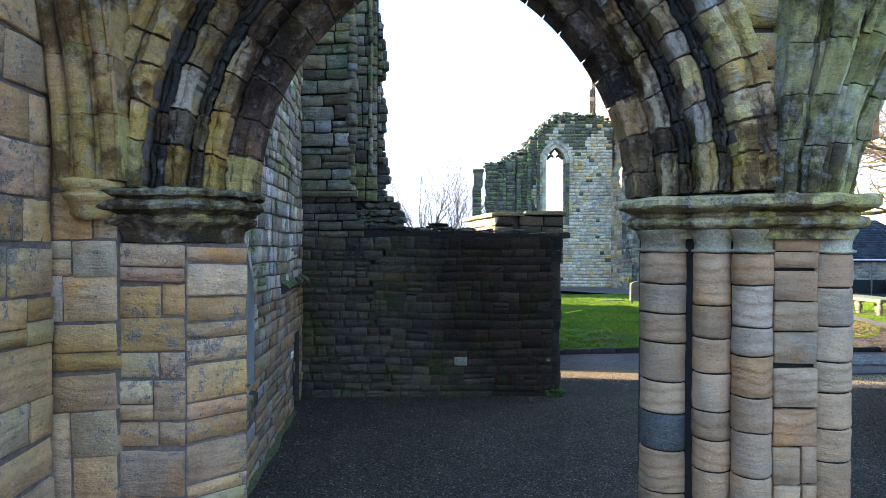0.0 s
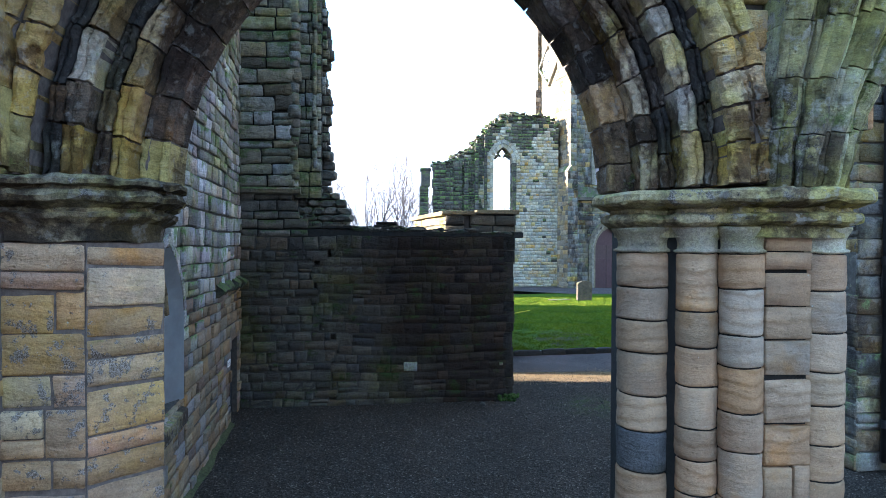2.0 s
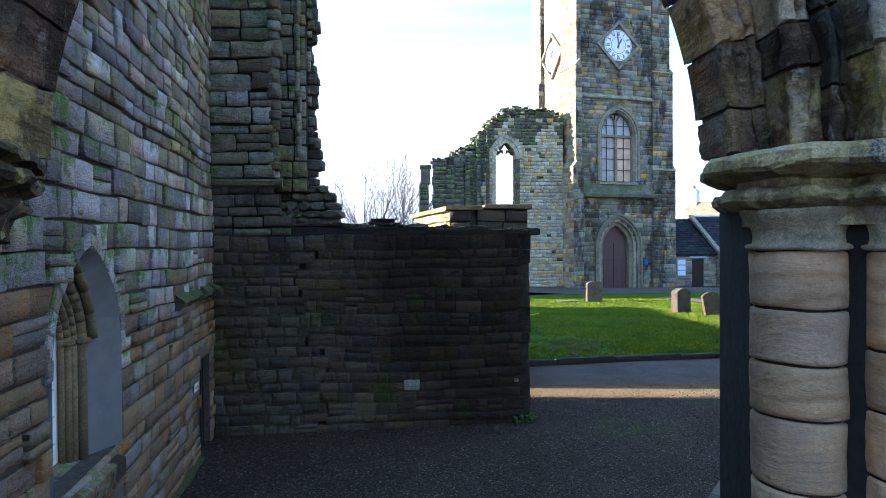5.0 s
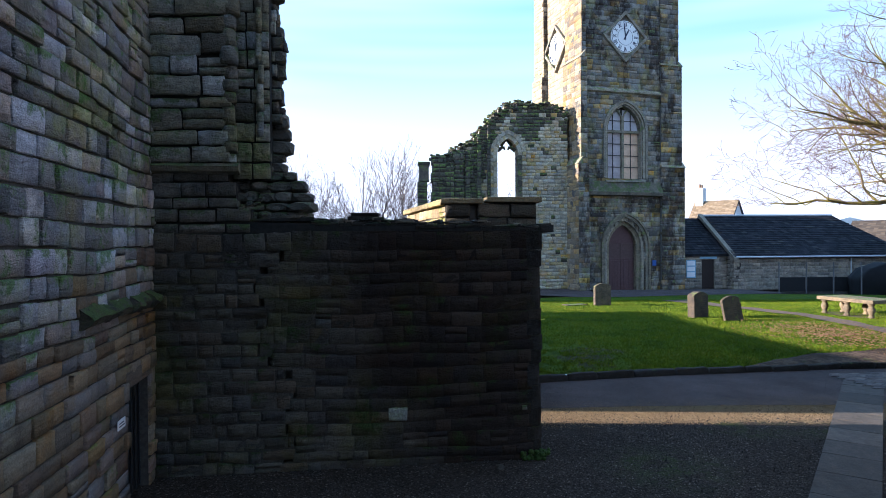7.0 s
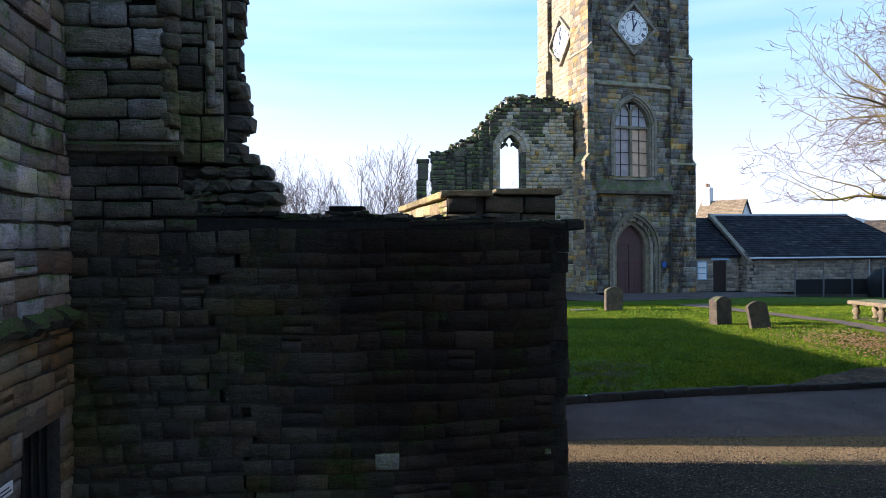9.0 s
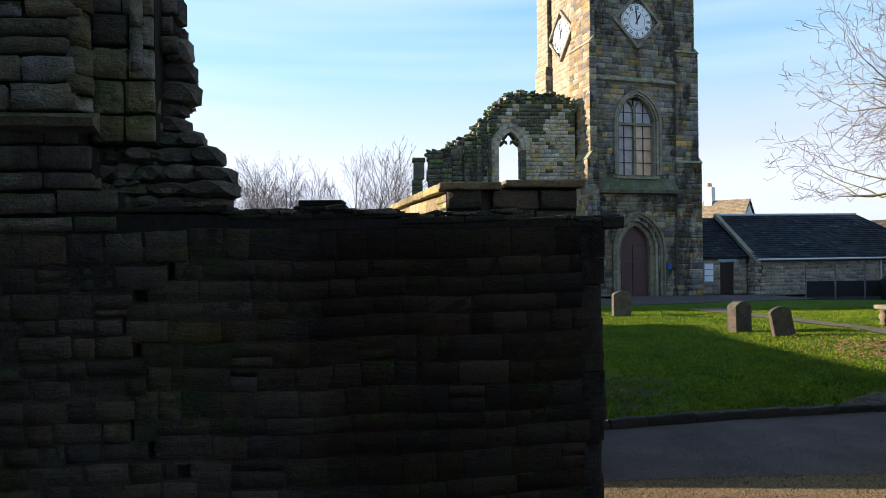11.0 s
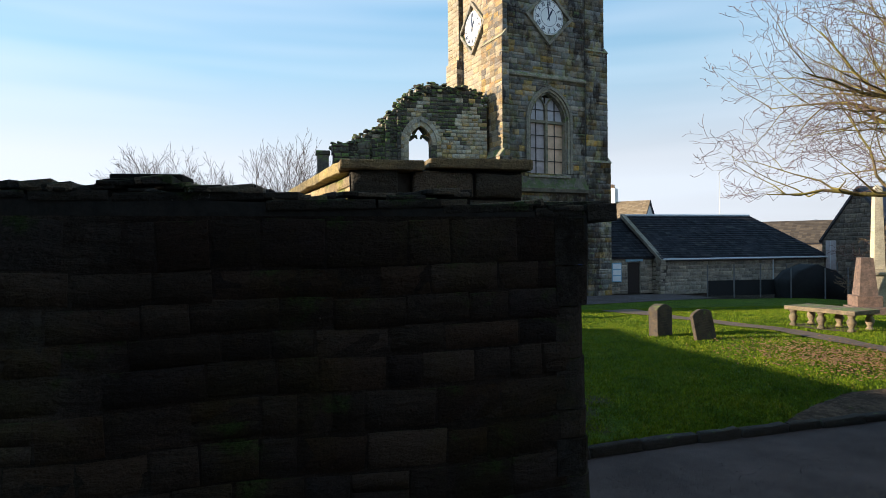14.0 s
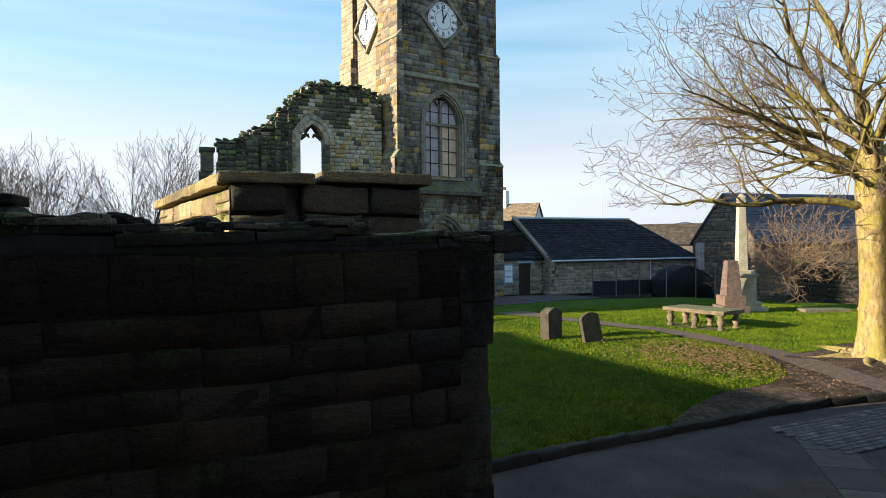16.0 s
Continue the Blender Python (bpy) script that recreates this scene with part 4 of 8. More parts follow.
def on_west(u, z=0.0, off=0.0):
    """A place on the west wall's face, u along it from its southern end, off in front of it."""
    a = radians(WTURN)
    p = WSTART + u * Vector((-math.sin(a), math.cos(a), 0)) + off * Vector((math.cos(a), math.sin(a), 0))
    return p.x, p.y, z


def left_wall():
    top = holder("wall_west", *on_west(0), WTURN)
    tagged(top, "tall old ashlar wall of grey and tan blocks", "wall", kind="structure")
    # local x runs along the wall, the face looks to +x
    m = Matrix.Rotation(radians(90), 4, 'Z')

    def spans(z):
        a, b = 0.9, 8.35
        cuts = []
        if z < 1.36:
            cuts.append((7.06, 7.8))                      # low doorway by the corner
        if 1.18 < z < 2.97:
            cuts.append((3.27 - arch_width(z, 2.03, 0.70, 0.97), 3.27 + arch_width(z, 2.03, 0.70, 0.97)))   # niche with the blocked window
        out, u = [], a
        for c, d in sorted(cuts):
            out.append((u, c))
            u = d
        out.append((u, b))
        return out

    def mats(u, z, r):
        lo = 2.25 + 0.25 * math.sin(u * 0.9) + (0.3 if u > 5.6 else 0.0)
        return M_LEFT_LOW if z < lo + r.uniform(-0.45, 0.45) else M_LEFT
    masonry(top, m, -0.05, 8.6, spans, M_LEFT, M_MORTAR, course=(0.13, 0.235), length=(0.2, 0.52), thick=0.75, seed=11, limit=300, worn=0.7, joint=0.014, bed=0.14, mats=mats, wander=0.04, proud=0.028,
            near=lambda u, z: 2.0 < u < 8 and z < 4.6)
    # niche: splay, moulded frame with arch, white board, sill
    niche = holder("window_niche", *on_west(3.27, 1.18), WTURN)
    tagged(niche, "blocked pointed window niche with white board and grey rendered splay", "window", kind="structure")
    ni = Matrix.Rotation(radians(90), 4, 'Z')
    arc = jambed_arch(0, 0.0, 0.85, 0.67, 0.94, 8)
    inner = jambed_arch(-0.16, 0.0, 0.95, 0.46, 0.66, 8)
    bm = bmesh.new()
    a = [bm.verts.new((x, -0.012, z)) for x, z in arc]
    b = [bm.verts.new((x, 0.17, z)) for x, z in inner]
    for i in range(len(a) - 1):
        bm.faces.new((a[i], a[i + 1], b[i + 1], b[i]))
    bmesh.ops.solidify(bm, geom=bm.faces[:], thickness=0.03)
    part("splay", bm, M_CEMENT, niche, "smooth grey cement splay", m=ni)
    r = random.Random(12)
    outer = jambed_arch(0, 0.0, 0.85, 0.78, 1.05, 8)
    for i in range(1, len(arc) - 2):
        q = [arc[i], arc[i + 1], outer[i + 1], outer[i]]
        vb = bmesh.new()
        add_prism(vb, q, 'y', -0.012 - r.uniform(0, 0.016), 0.1)
        bmesh.ops.bevel(vb, geom=vb.edges[:], offset=0.012, segments=1, affect='EDGES')
        part("niche_stone", vb, M_LEFT, niche, m=ni)
    bm = bmesh.new()
    add_prism(bm, jambed_arch(-0.16, 0.02, 0.98, 0.27, 0.45, 8), 'y', 0.275, 0.33)
    part("board", bm, M_WHITE, niche, "white inscribed board blocking the light", m=ni)
    bm = bmesh.new()
    for k in range(12):
        add_box(bm, -0.36, 0.04 - 0.05 * (k % 3), 0.272, 0.276, 0.22 + 0.07 * k, 0.235 + 0.07 * k)
    part("lettering", bm, M_PALELINE, niche, "rows of faint unreadable lettering", m=ni)["kind"] = "stuff"
    for half, rad, y, tube in ((0.43, 0.63, 0.165, 0.045), (0.37, 0.56, 0.20, 0.030), (0.315, 0.50, 0.225, 0.032), (0.265, 0.45, 0.25, 0.024)):
        pts = jambed_arch(-0.16, 0.0, 0.96, half, rad, 8)
        bm = bmesh.new()
        for p, q in zip(pts, pts[1:]):
            add_tube(bm, (p[0], y, p[1]), (q[0], y, q[1]), tube, tube, 10)
        part("jamb_moulding", bm, M_NICHE, niche, "rolled brown stone jambs", True, ni)
    for x, y, q in ((0.27, 0.165, 1.0), (0.155, 0.225, 0.75)):
        part("capital", lathe([(0.05 * q, 0), (0.056 * q, 0.03), (0.078 * q, 0.05), (0.078 * q, 0.075), (0.05 * q, 0.085)], 12), M_NICHE, niche, m=ni @ Matrix.Translation((x, y, 0.93)))
    # ogee hood rising to a carved finial
    for s in (-1, 1):
        bm = bmesh.new()
        pts = [(-0.16 + s * x, z) for x, z in ((0.50, 1.0), (0.44, 1.22), (0.33, 1.41), (0.20, 1.56), (0.11, 1.68), (0.06, 1.80), (0.035, 1.95))]
        for p, q in zip(pts, pts[1:]):
            add_tube(bm, (p[0], 0.10, p[1]), (q[0], 0.10, q[1]), 0.042, 0.038, 8)
        part("ogee_hood", bm, M_NICHE, niche, "ogee stone hood mould", True, ni)
    part("finial", wear(lathe([(0.05, 0), (0.05, 0.06), (0.11, 0.09), (0.12, 0.12), (0.06, 0.15), (0.055, 0.2), (0.09, 0.23), (0.08, 0.28), (0.02, 0.32)], 12), 0.012, 14.0), M_NICHE, niche, "worn carved finial", True, ni @ Matrix.Translation((-0.16, 0.09, 1.90)))
    bm = bmesh.new()
    add_prism(bm, [(-0.09, -0.20), (0.40, -0.20), (0.40, 0.10), (0.0, -0.02), (-0.09, -0.06)], 'x', -0.78, 0.52)
    part("sill", wear(bm, 0.01, 6.0), M_IMPOST, niche, "sloping mossy sill", m=ni)
    # weathered ledge near the corner, broken into pieces
    led = holder("stone_ledge", *on_west(6.8, 2.27), WTURN)
    tagged(led, "sloping mossy stone ledge projecting from the old wall", "ledge", kind="structure")
    y = -1.08
    while y < 1.1:
        w = r.uniform(0.25, 0.5)
        d = r.uniform(0.06, 0.13)
        bm = bmesh.new()
        add_prism(bm, [(-0.05, -0.12), (d * 0.6, -0.09), (d + 0.02, -0.02), (d, 0.02), (-0.05, 0.14)], 'y', y, min(1.12, y + w - 0.012))
        bmesh.ops.subdivide_edges(bm, edges=bm.edges[:], cuts=2, use_grid_fill=True)
        part("ledge_stone", wear(bm, 0.028, 7.0), M_LEDGE, led)
        y += w
    # doorway depth
    dr = holder("doorway", *on_west(7.43), WTURN)
    tagged(dr, "low dark doorway in the corner of the wall", "doorway", kind="structure")
    bm = bmesh.new()
    add_box(bm, -0.9, -0.74, -0.45, 0.45, 0, 1.5)
    part("dark_end", bm, M_VOID, dr)
    part("lintel", wear(box(-0.3, 0.012, -0.46, 0.44, 1.34, 1.53, 0.015), 0.012, 8.0), M_LEFT_LOW, dr)
    bm = bmesh.new()
    add_box(bm, -0.16, -0.12, -0.36, 0.36, 0.02, 1.32)
    for k in range(5):
        add_tube(bm, (-0.10, -0.3 + k * 0.15, 0.05), (-0.10, -0.3 + k * 0.15, 1.30), 0.012, 0.012, 6)
    part("gate", bm, M_BLACK, dr, "black iron gate")
    sg = holder("sign_plate", *on_west(6.74, 1.05, 0.02), WTURN)
    tagged(sg, "small white notice plate fixed to the wall", "sign")
    part("plate", box(0, 0.012, -0.11, 0.11, -0.05, 0.05, 0.003), M_WHITE, sg)
    bm = bmesh.new()
    for k in range(2):
        add_box(bm, 0.0125, 0.0145, -0.08, 0.08 - 0.03 * k, -0.022 + k * 0.03, -0.010 + k * 0.03)
    part("lettering", bm, M_NUMERAL, sg)
    # earth and moss banked against the foot of the wall
    bm = bmesh.new()
    rows = []
    for k in range(60):
        u = 1.6 + 5.4 * k / 59
        w = 0.09 + 0.06 * noise.noise((u * 1.3, 0, 7.0))
        rows.append([bm.verts.new((o * w - 0.03, u, h * (0.09 + 0.04 * noise.noise((u * 2.1, 3.0, o)))) ) for o, h in ((0.0, 1.0), (0.35, 0.72), (0.75, 0.28), (1.3, -0.05))])
    for p, q in zip(rows, rows[1:]):
        for k in range(3):
            bm.faces.new((p[k], p[k + 1], q[k + 1], q[k]))
    bk = part("earth_bank", bm, M_BANK, None, smooth=True)
    bk.matrix_world = pose(*on_west(0), 0, 0, WTURN)
    tagged(bk, "mossy earth banked along the wall foot", "earth", kind="structure")


M_PALELINE = plain("faint_grey_lettering", (0.45, 0.46, 0.5), 0.8, var=0.1, bump=0)
M_NICHE = stone_material("niche_stone", [(0.24, 0.19, 0.11), (0.20, 0.16, 0.10), (0.27, 0.22, 0.13)], moss=0.2, soot=0.1, lichen=0.1, algae=0.3, relief=0.006, crust=0.3, tones=(0.6, 0.9))
M_LEDGE = stone_material("ledge_stone", [(0.10, 0.09, 0.06), (0.08, 0.072, 0.055)], moss=0.7, soot=0.3, moss_color=(0.05, 0.075, 0.018), relief=0.03)
M_BANK = plain("mossy_earth", (0.045, 0.05, 0.02), 0.95, var=0.6, scale=25.0, bump=1.0)
left_wall()


# ---------- the cross wall with its tall fragment and low spur ----------
SPUR = Matrix.Translation((0, 0, 0)) @ Matrix.Rotation(math.atan2(0.2, 4.95), 4, 'Z')


# stub front: its shade is put into a darker stone than the west side
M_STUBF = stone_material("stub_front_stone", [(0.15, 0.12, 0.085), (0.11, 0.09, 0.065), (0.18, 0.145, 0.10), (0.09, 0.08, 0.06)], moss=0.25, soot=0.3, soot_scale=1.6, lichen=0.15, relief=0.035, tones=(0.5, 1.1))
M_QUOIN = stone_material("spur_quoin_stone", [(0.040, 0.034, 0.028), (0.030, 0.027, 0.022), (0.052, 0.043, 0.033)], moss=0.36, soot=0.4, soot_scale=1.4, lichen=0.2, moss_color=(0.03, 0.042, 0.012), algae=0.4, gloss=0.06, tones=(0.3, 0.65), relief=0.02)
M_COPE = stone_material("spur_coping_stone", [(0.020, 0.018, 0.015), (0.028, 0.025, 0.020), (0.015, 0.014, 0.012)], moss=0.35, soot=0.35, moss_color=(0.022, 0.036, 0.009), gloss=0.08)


M_MOSS = plain("green_moss", (0.03, 0.055, 0.009), 0.95, var=0.5, scale=60.0, bump=0.8)


def spur_top(u):
    return 3.155 + 0.026 * min(4.0, max(0.0, -u)) + 0.02 * math.sin(u * 5.0) + 0.015 * math.sin(u * 13.0)


def spur_wall():
    top = holder("wall_spur")
    tagged(top, "dark stone spur wall, soot and shade in its colour, with mossy foot and flat coping", "wall", kind="structure")

    split_u = lambda z: -3.55 + 0.22 * math.sin(z * 2.3) + 0.12 * math.sin(z * 7.1)
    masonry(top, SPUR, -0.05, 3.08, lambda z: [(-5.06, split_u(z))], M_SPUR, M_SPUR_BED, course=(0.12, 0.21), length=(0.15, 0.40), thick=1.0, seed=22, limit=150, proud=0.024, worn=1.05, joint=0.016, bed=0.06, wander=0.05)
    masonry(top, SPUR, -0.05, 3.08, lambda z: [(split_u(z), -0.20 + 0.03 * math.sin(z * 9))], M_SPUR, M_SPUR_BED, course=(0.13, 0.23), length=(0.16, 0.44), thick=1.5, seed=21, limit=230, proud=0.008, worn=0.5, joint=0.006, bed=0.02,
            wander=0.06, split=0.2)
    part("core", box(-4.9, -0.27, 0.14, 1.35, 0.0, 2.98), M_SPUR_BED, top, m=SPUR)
    # rounded quoins of the free end
    rq, z = random.Random(26), 0.0
    while z < 3.06:
        h = min(rq.uniform(0.16, 0.30), 3.08 - z)
        if 3.08 - z - h < 0.1:
            h = 3.08 - z
        e, c, d = -0.035 + rq.uniform(-0.025, 0.02), rq.uniform(0.09, 0.15), rq.uniform(-0.008, 0.004)
        plan = [(-0.26, d)] + [(e - c + c * math.sin(t * math.pi / 10), d + c - c * math.cos(t * math.pi / 10)) for t in range(6)] + [(e, 1.66), (-0.26, 1.66)]
        bm = prism(plan, 'z', z + 0.004, z + h - 0.004)
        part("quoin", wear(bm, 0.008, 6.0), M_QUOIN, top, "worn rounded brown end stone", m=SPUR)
        z += h
    # one pale stone, and a pale chip
    child("pale_stone", stones_of(M_FRAG, 1.3)[2], top, SPUR @ Matrix.Translation((-2.0, -0.016, 0.68)) @ Matrix.Diagonal((0.25, 0.1, 0.18, 1)), "single pale greenish stone")
    child("pale_stone", stones_of(M_FRAG, 1.3)[4], top, SPUR @ Matrix.Translation((-0.3, -0.02, 0.70)) @ Matrix.Diagonal((0.07, 0.1, 0.06, 1)), "small pale chip")
    # coping of thin broken slabs
    r, u = random.Random(8), -4.0
    while u < 0.1:
        w = min(r.uniform(0.3, 0.7), 0.12 - u)
        if 0.12 - (u + w) < 0.15:
            w = 0.12 - u
        z = spur_top(u + w / 2)
        tilt = -0.026 + r.uniform(-0.004, 0.004)
        for y0, y1 in ((0.004 - r.uniform(0, 0.016), 0.5), (0.52, 1.5 + r.uniform(0, .05))):
            m = SPUR @ Matrix.Translation((u + w / 2, (y0 + y1) / 2, z - 0.03)) @ Euler((r.uniform(-.02, .02), tilt, 0)).to_matrix().to_4x4() @ Matrix.Diagonal((w - 0.01, 1, 1, 1))
            bm = box(-0.5, 0.5, (y0 - y1) / 2, (y1 - y0) / 2, -0.08 if u + w > 0.1 else -0.03, 0.012 + r.uniform(-.010, .012), 0.012)
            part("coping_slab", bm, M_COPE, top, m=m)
        u += w
    part("fill", prism([(-4.2, 2.95), (-0.06, 2.95), (-0.06, 3.10), (-4.2, 3.21)], 'y', 0.006, 1.46), M_MORTAR_D, top, m=SPUR)
    rm = random.Random(27)
    bm = bmesh.new()
    for k in range(60):
        c = Vector((rm.uniform(-0.35, 0.03), -0.01 - 0.06 * rm.random(), rm.uniform(0.0, 0.12)))
        bmesh.ops.create_icosphere(bm, subdivisions=2, radius=rm.uniform(0.015, 0.035), matrix=Matrix.Translation(c))
    for v in bm.verts:
        v.co += 0.012 * noise.noise_vector(v.co * 30.0)
    part("moss_cushion", bm, M_MOSS, top, "bright green moss cushion at the wall foot", True, SPUR)
    rs = random.Random(29)
    for k in range(70):
        x = rs.uniform(-3.4, 0.02)
        w, h = rs.uniform(0.06, 0.22), rs.uniform(0.012, 0.03)
        bm = wear(box(-w / 2, w / 2, -0.07, 0.09, -h / 2 - 0.01, h / 2, 0.006), 0.012, 9.0)
        # every third shard is paler, which puts the lit rim into its colour
        part("broken_shard", bm, M_STUBF if k % 3 == 0 else M_COPE, top, m=SPUR @ Matrix.Translation((x, rs.uniform(0.05, 0.12), spur_top(x) - 0.012 + h / 2)) @ Matrix.Rotation(rs.uniform(-0.3, 0.3), 4, 'Z'))
    rr = random.Random(23)
    rows = [(rr.uniform(-3.6, -1.3), rr.uniform(0.55, 1.1), 0.0, rr.uniform(0.07, 0.15)) for k in range(70)]
    rows = [(x, y, spur_top(x) + rr.uniform(0.0, 0.03), q) for x, y, z, q in rows]
    rubble(top, "rubble_stone", M_COPE, rows, 24)


spur_wall()


def fragment():
    top = holder("wall_fragment", 0, 0, 0)
    tagged(top, "tall broken fragment of mossy rough masonry with stepped shafts", "ruin", kind="structure")
    r = random.Random(31)
    # lower stage between the spur's top and the string course
    def low(z):
        return [(-5.06, -3.75 - 0.5 * (z - 3.0) + 0.1 * math.sin(z * 20))]
    masonry(top, SPUR, 3.06, 3.86, low, M_FRAG_D, M_MORTAR_D, course=(0.12, 0.22), length=(0.25, 0.6), thick=1.0, seed=32, limit=60, proud=0.03, wander=0.03)
    # string course
    bm = bmesh.new()
    add_prism(bm, [(0.05, 3.80), (-0.06, 3.84), (-0.09, 3.90), (-0.06, 3.93), (0.05, 3.96)], 'x', -5.06, -3.98)
    part("string_course", bm, M_FRAG, top, m=SPUR)
    # upper stage: main face, set-back panel, ragged core
    masonry(top, SPUR @ Matrix.Translation((0, -0.05, 0)), 3.93, 8.3, lambda z: [(-5.06, -4.10 + 0.05 * math.sin(z * 11))], M_FRAG, M_MORTAR_D,
            course=(0.12, 0.30), length=(0.25, 0.65), thick=1.0, seed=33, limit=120, proud=0.05, worn=1.35, wander=0.04)
    masonry(top, SPUR @ Matrix.Translation((0, 0.16, 0)), 3.75, 8.0, lambda z: [(-4.10, -3.62)], M_FRAG, M_MORTAR_D,
            course=(0.16, 0.28), length=(0.18, 0.3), thick=0.45, seed=34, limit=60, proud=0.02)

    def edge(z):
        e = -3.54 + 0.05 * math.sin(z * 7.0) + 0.05 * math.sin(z * 17.0)
        if z > 7.3:
            e -= (z - 7.3) * 0.9
        return [(-3.64, e)] if e > -3.6 else []
    masonry(top, SPUR @ Matrix.Translation((0, 0.34, 0)), 4.5, 7.7, edge, M_FRAG, M_MORTAR_D, course=(0.12, 0.2), length=(0.12, 0.25), thick=0.3, seed=35, limit=60, proud=0.05, worn=1.6)
    # rounded corner stones and a thin shaft in the nook, block on block
    for name, x, y, z, z1, rad, lo, hi in (("corner_stone", -4.10, 0.02, 3.95, 8.0, 0.10, 0.12, 0.27), ("shaft_stone", -3.74, 0.13, 4.3, 7.8, 0.042, 0.2, 0.5)):
        while z < z1:
            h = r.uniform(lo, hi)
            bm = bmesh.new()
            q = rad * r.uniform(0.85, 1.2)
            dx, dy = r.uniform(-.02, .02), r.uniform(-.03, .02)
            add_rough_tube(bm, (x + dx, y + dy, z + 0.006), (x + dx, y + dy, z + h - 0.006), q, q * r.uniform(0.92, 1.05), 12, 3, 0.012)
            part(name, bm, M_FRAG, top, m=SPUR, smooth=True)
            z += h
    bm = bmesh.new()
    add_prism(bm, [(-4.9, 3.0), (-3.4, 3.0), (-3.42, 3.4), (-3.68, 3.7), (-3.8, 4.1), (-3.8, 7.1), (-3.9, 7.7), (-4.9, 8.0)], 'y', 0.62, 0.95)
    part("rubble_core", bm, M_FRAG_D, top, m=SPUR)

    # broken end: rough courses of worn blocks stepping down to the spur
    def broken_end(z):
        if z < 3.58:
            return -3.10
        if z < 3.70:
            return -3.22
        if z < 3.86:
            return -3.34
        if z < 4.14:
            return -3.44 - 0.4 * (z - 3.86)
        if z < 4.46:
            return -3.41
        return -3.50 + 0.06 * math.sin(z * 6.0) - max(0.0, z - 7.2) * 0.8
    rubble(top, "rubble_stone", M_FRAG_D, [], 36)
    shapes = STONES[("rubble", M_FRAG_D.name)]
    z = 3.12
    while z < 7.7:
        hgt = r.uniform(0.09, 0.17) if z < 4.1 else r.uniform(0.12, 0.24)
        e = broken_end(z + hgt / 2)
        for y0, y1 in ((0.0 + max(0.0, z - 3.3) * 0.35 if z < 4.0 else 0.26, 0.45), (0.43, 0.68), (0.66, 0.95)):
            x = e + r.uniform(-0.04, 0.03) - 0.36 * max(0.0, y1 - 0.45)
            while x > (-4.05 if z < 3.9 else -3.85):
                w = r.uniform(0.16, 0.36)
                fy = y0 + r.uniform(-0.05, 0.05)
                sz = Vector((w + 0.03, y1 - fy + 0.03, hgt * r.uniform(0.92, 1.2)))
                child("rubble_stone", r.choice(shapes), top, Matrix.LocRotScale((x - w / 2, (fy + y1) / 2, z + hgt / 2), Euler((r.uniform(-.09, .09), r.uniform(-.08, .08), r.uniform(-.16, .16))), sz / 0.75))
                x -= w
        z += hgt
    rows = []
    for k in range(50):
        z = r.uniform(3.15, 4.0)
        rows.append((r.uniform(-4.0, broken_end(z) - 0.12), r.uniform(0.0, 0.1) + max(0.0, z - 3.3) * 0.3, z, r.uniform(0.06, 0.12)))
    rubble(top, "rubble_stone", M_FRAG_D, rows, 36)


fragment()


# shaded front coping and sunlit west side, each with its light in the colour
M_COPE2 = stone_material("stub_shaded_coping_stone", [(0.20, 0.155, 0.085), (0.16, 0.125, 0.07)], moss=0.4, soot=0.3, lichen=0.2, moss_color=(0.06, 0.075, 0.015))
M_STUB = stone_material("stub_sunlit_sandstone", [(0.42, 0.32, 0.17), (0.36, 0.28, 0.17), (0.48, 0.38, 0.22)], moss=0.42, soot=0.25, lichen=0.2, moss_color=(0.08, 0.10, 0.02))


# west coping: moss, plus sunlight put into the golden stone colour
M_STUBCOPE = stone_material("stub_mossy_sunlit_coping_stone", [(0.36, 0.28, 0.12), (0.30, 0.24, 0.11)], moss=0.35, soot=0.1, lichen=0.2, moss_color=(0.16, 0.15, 0.03))


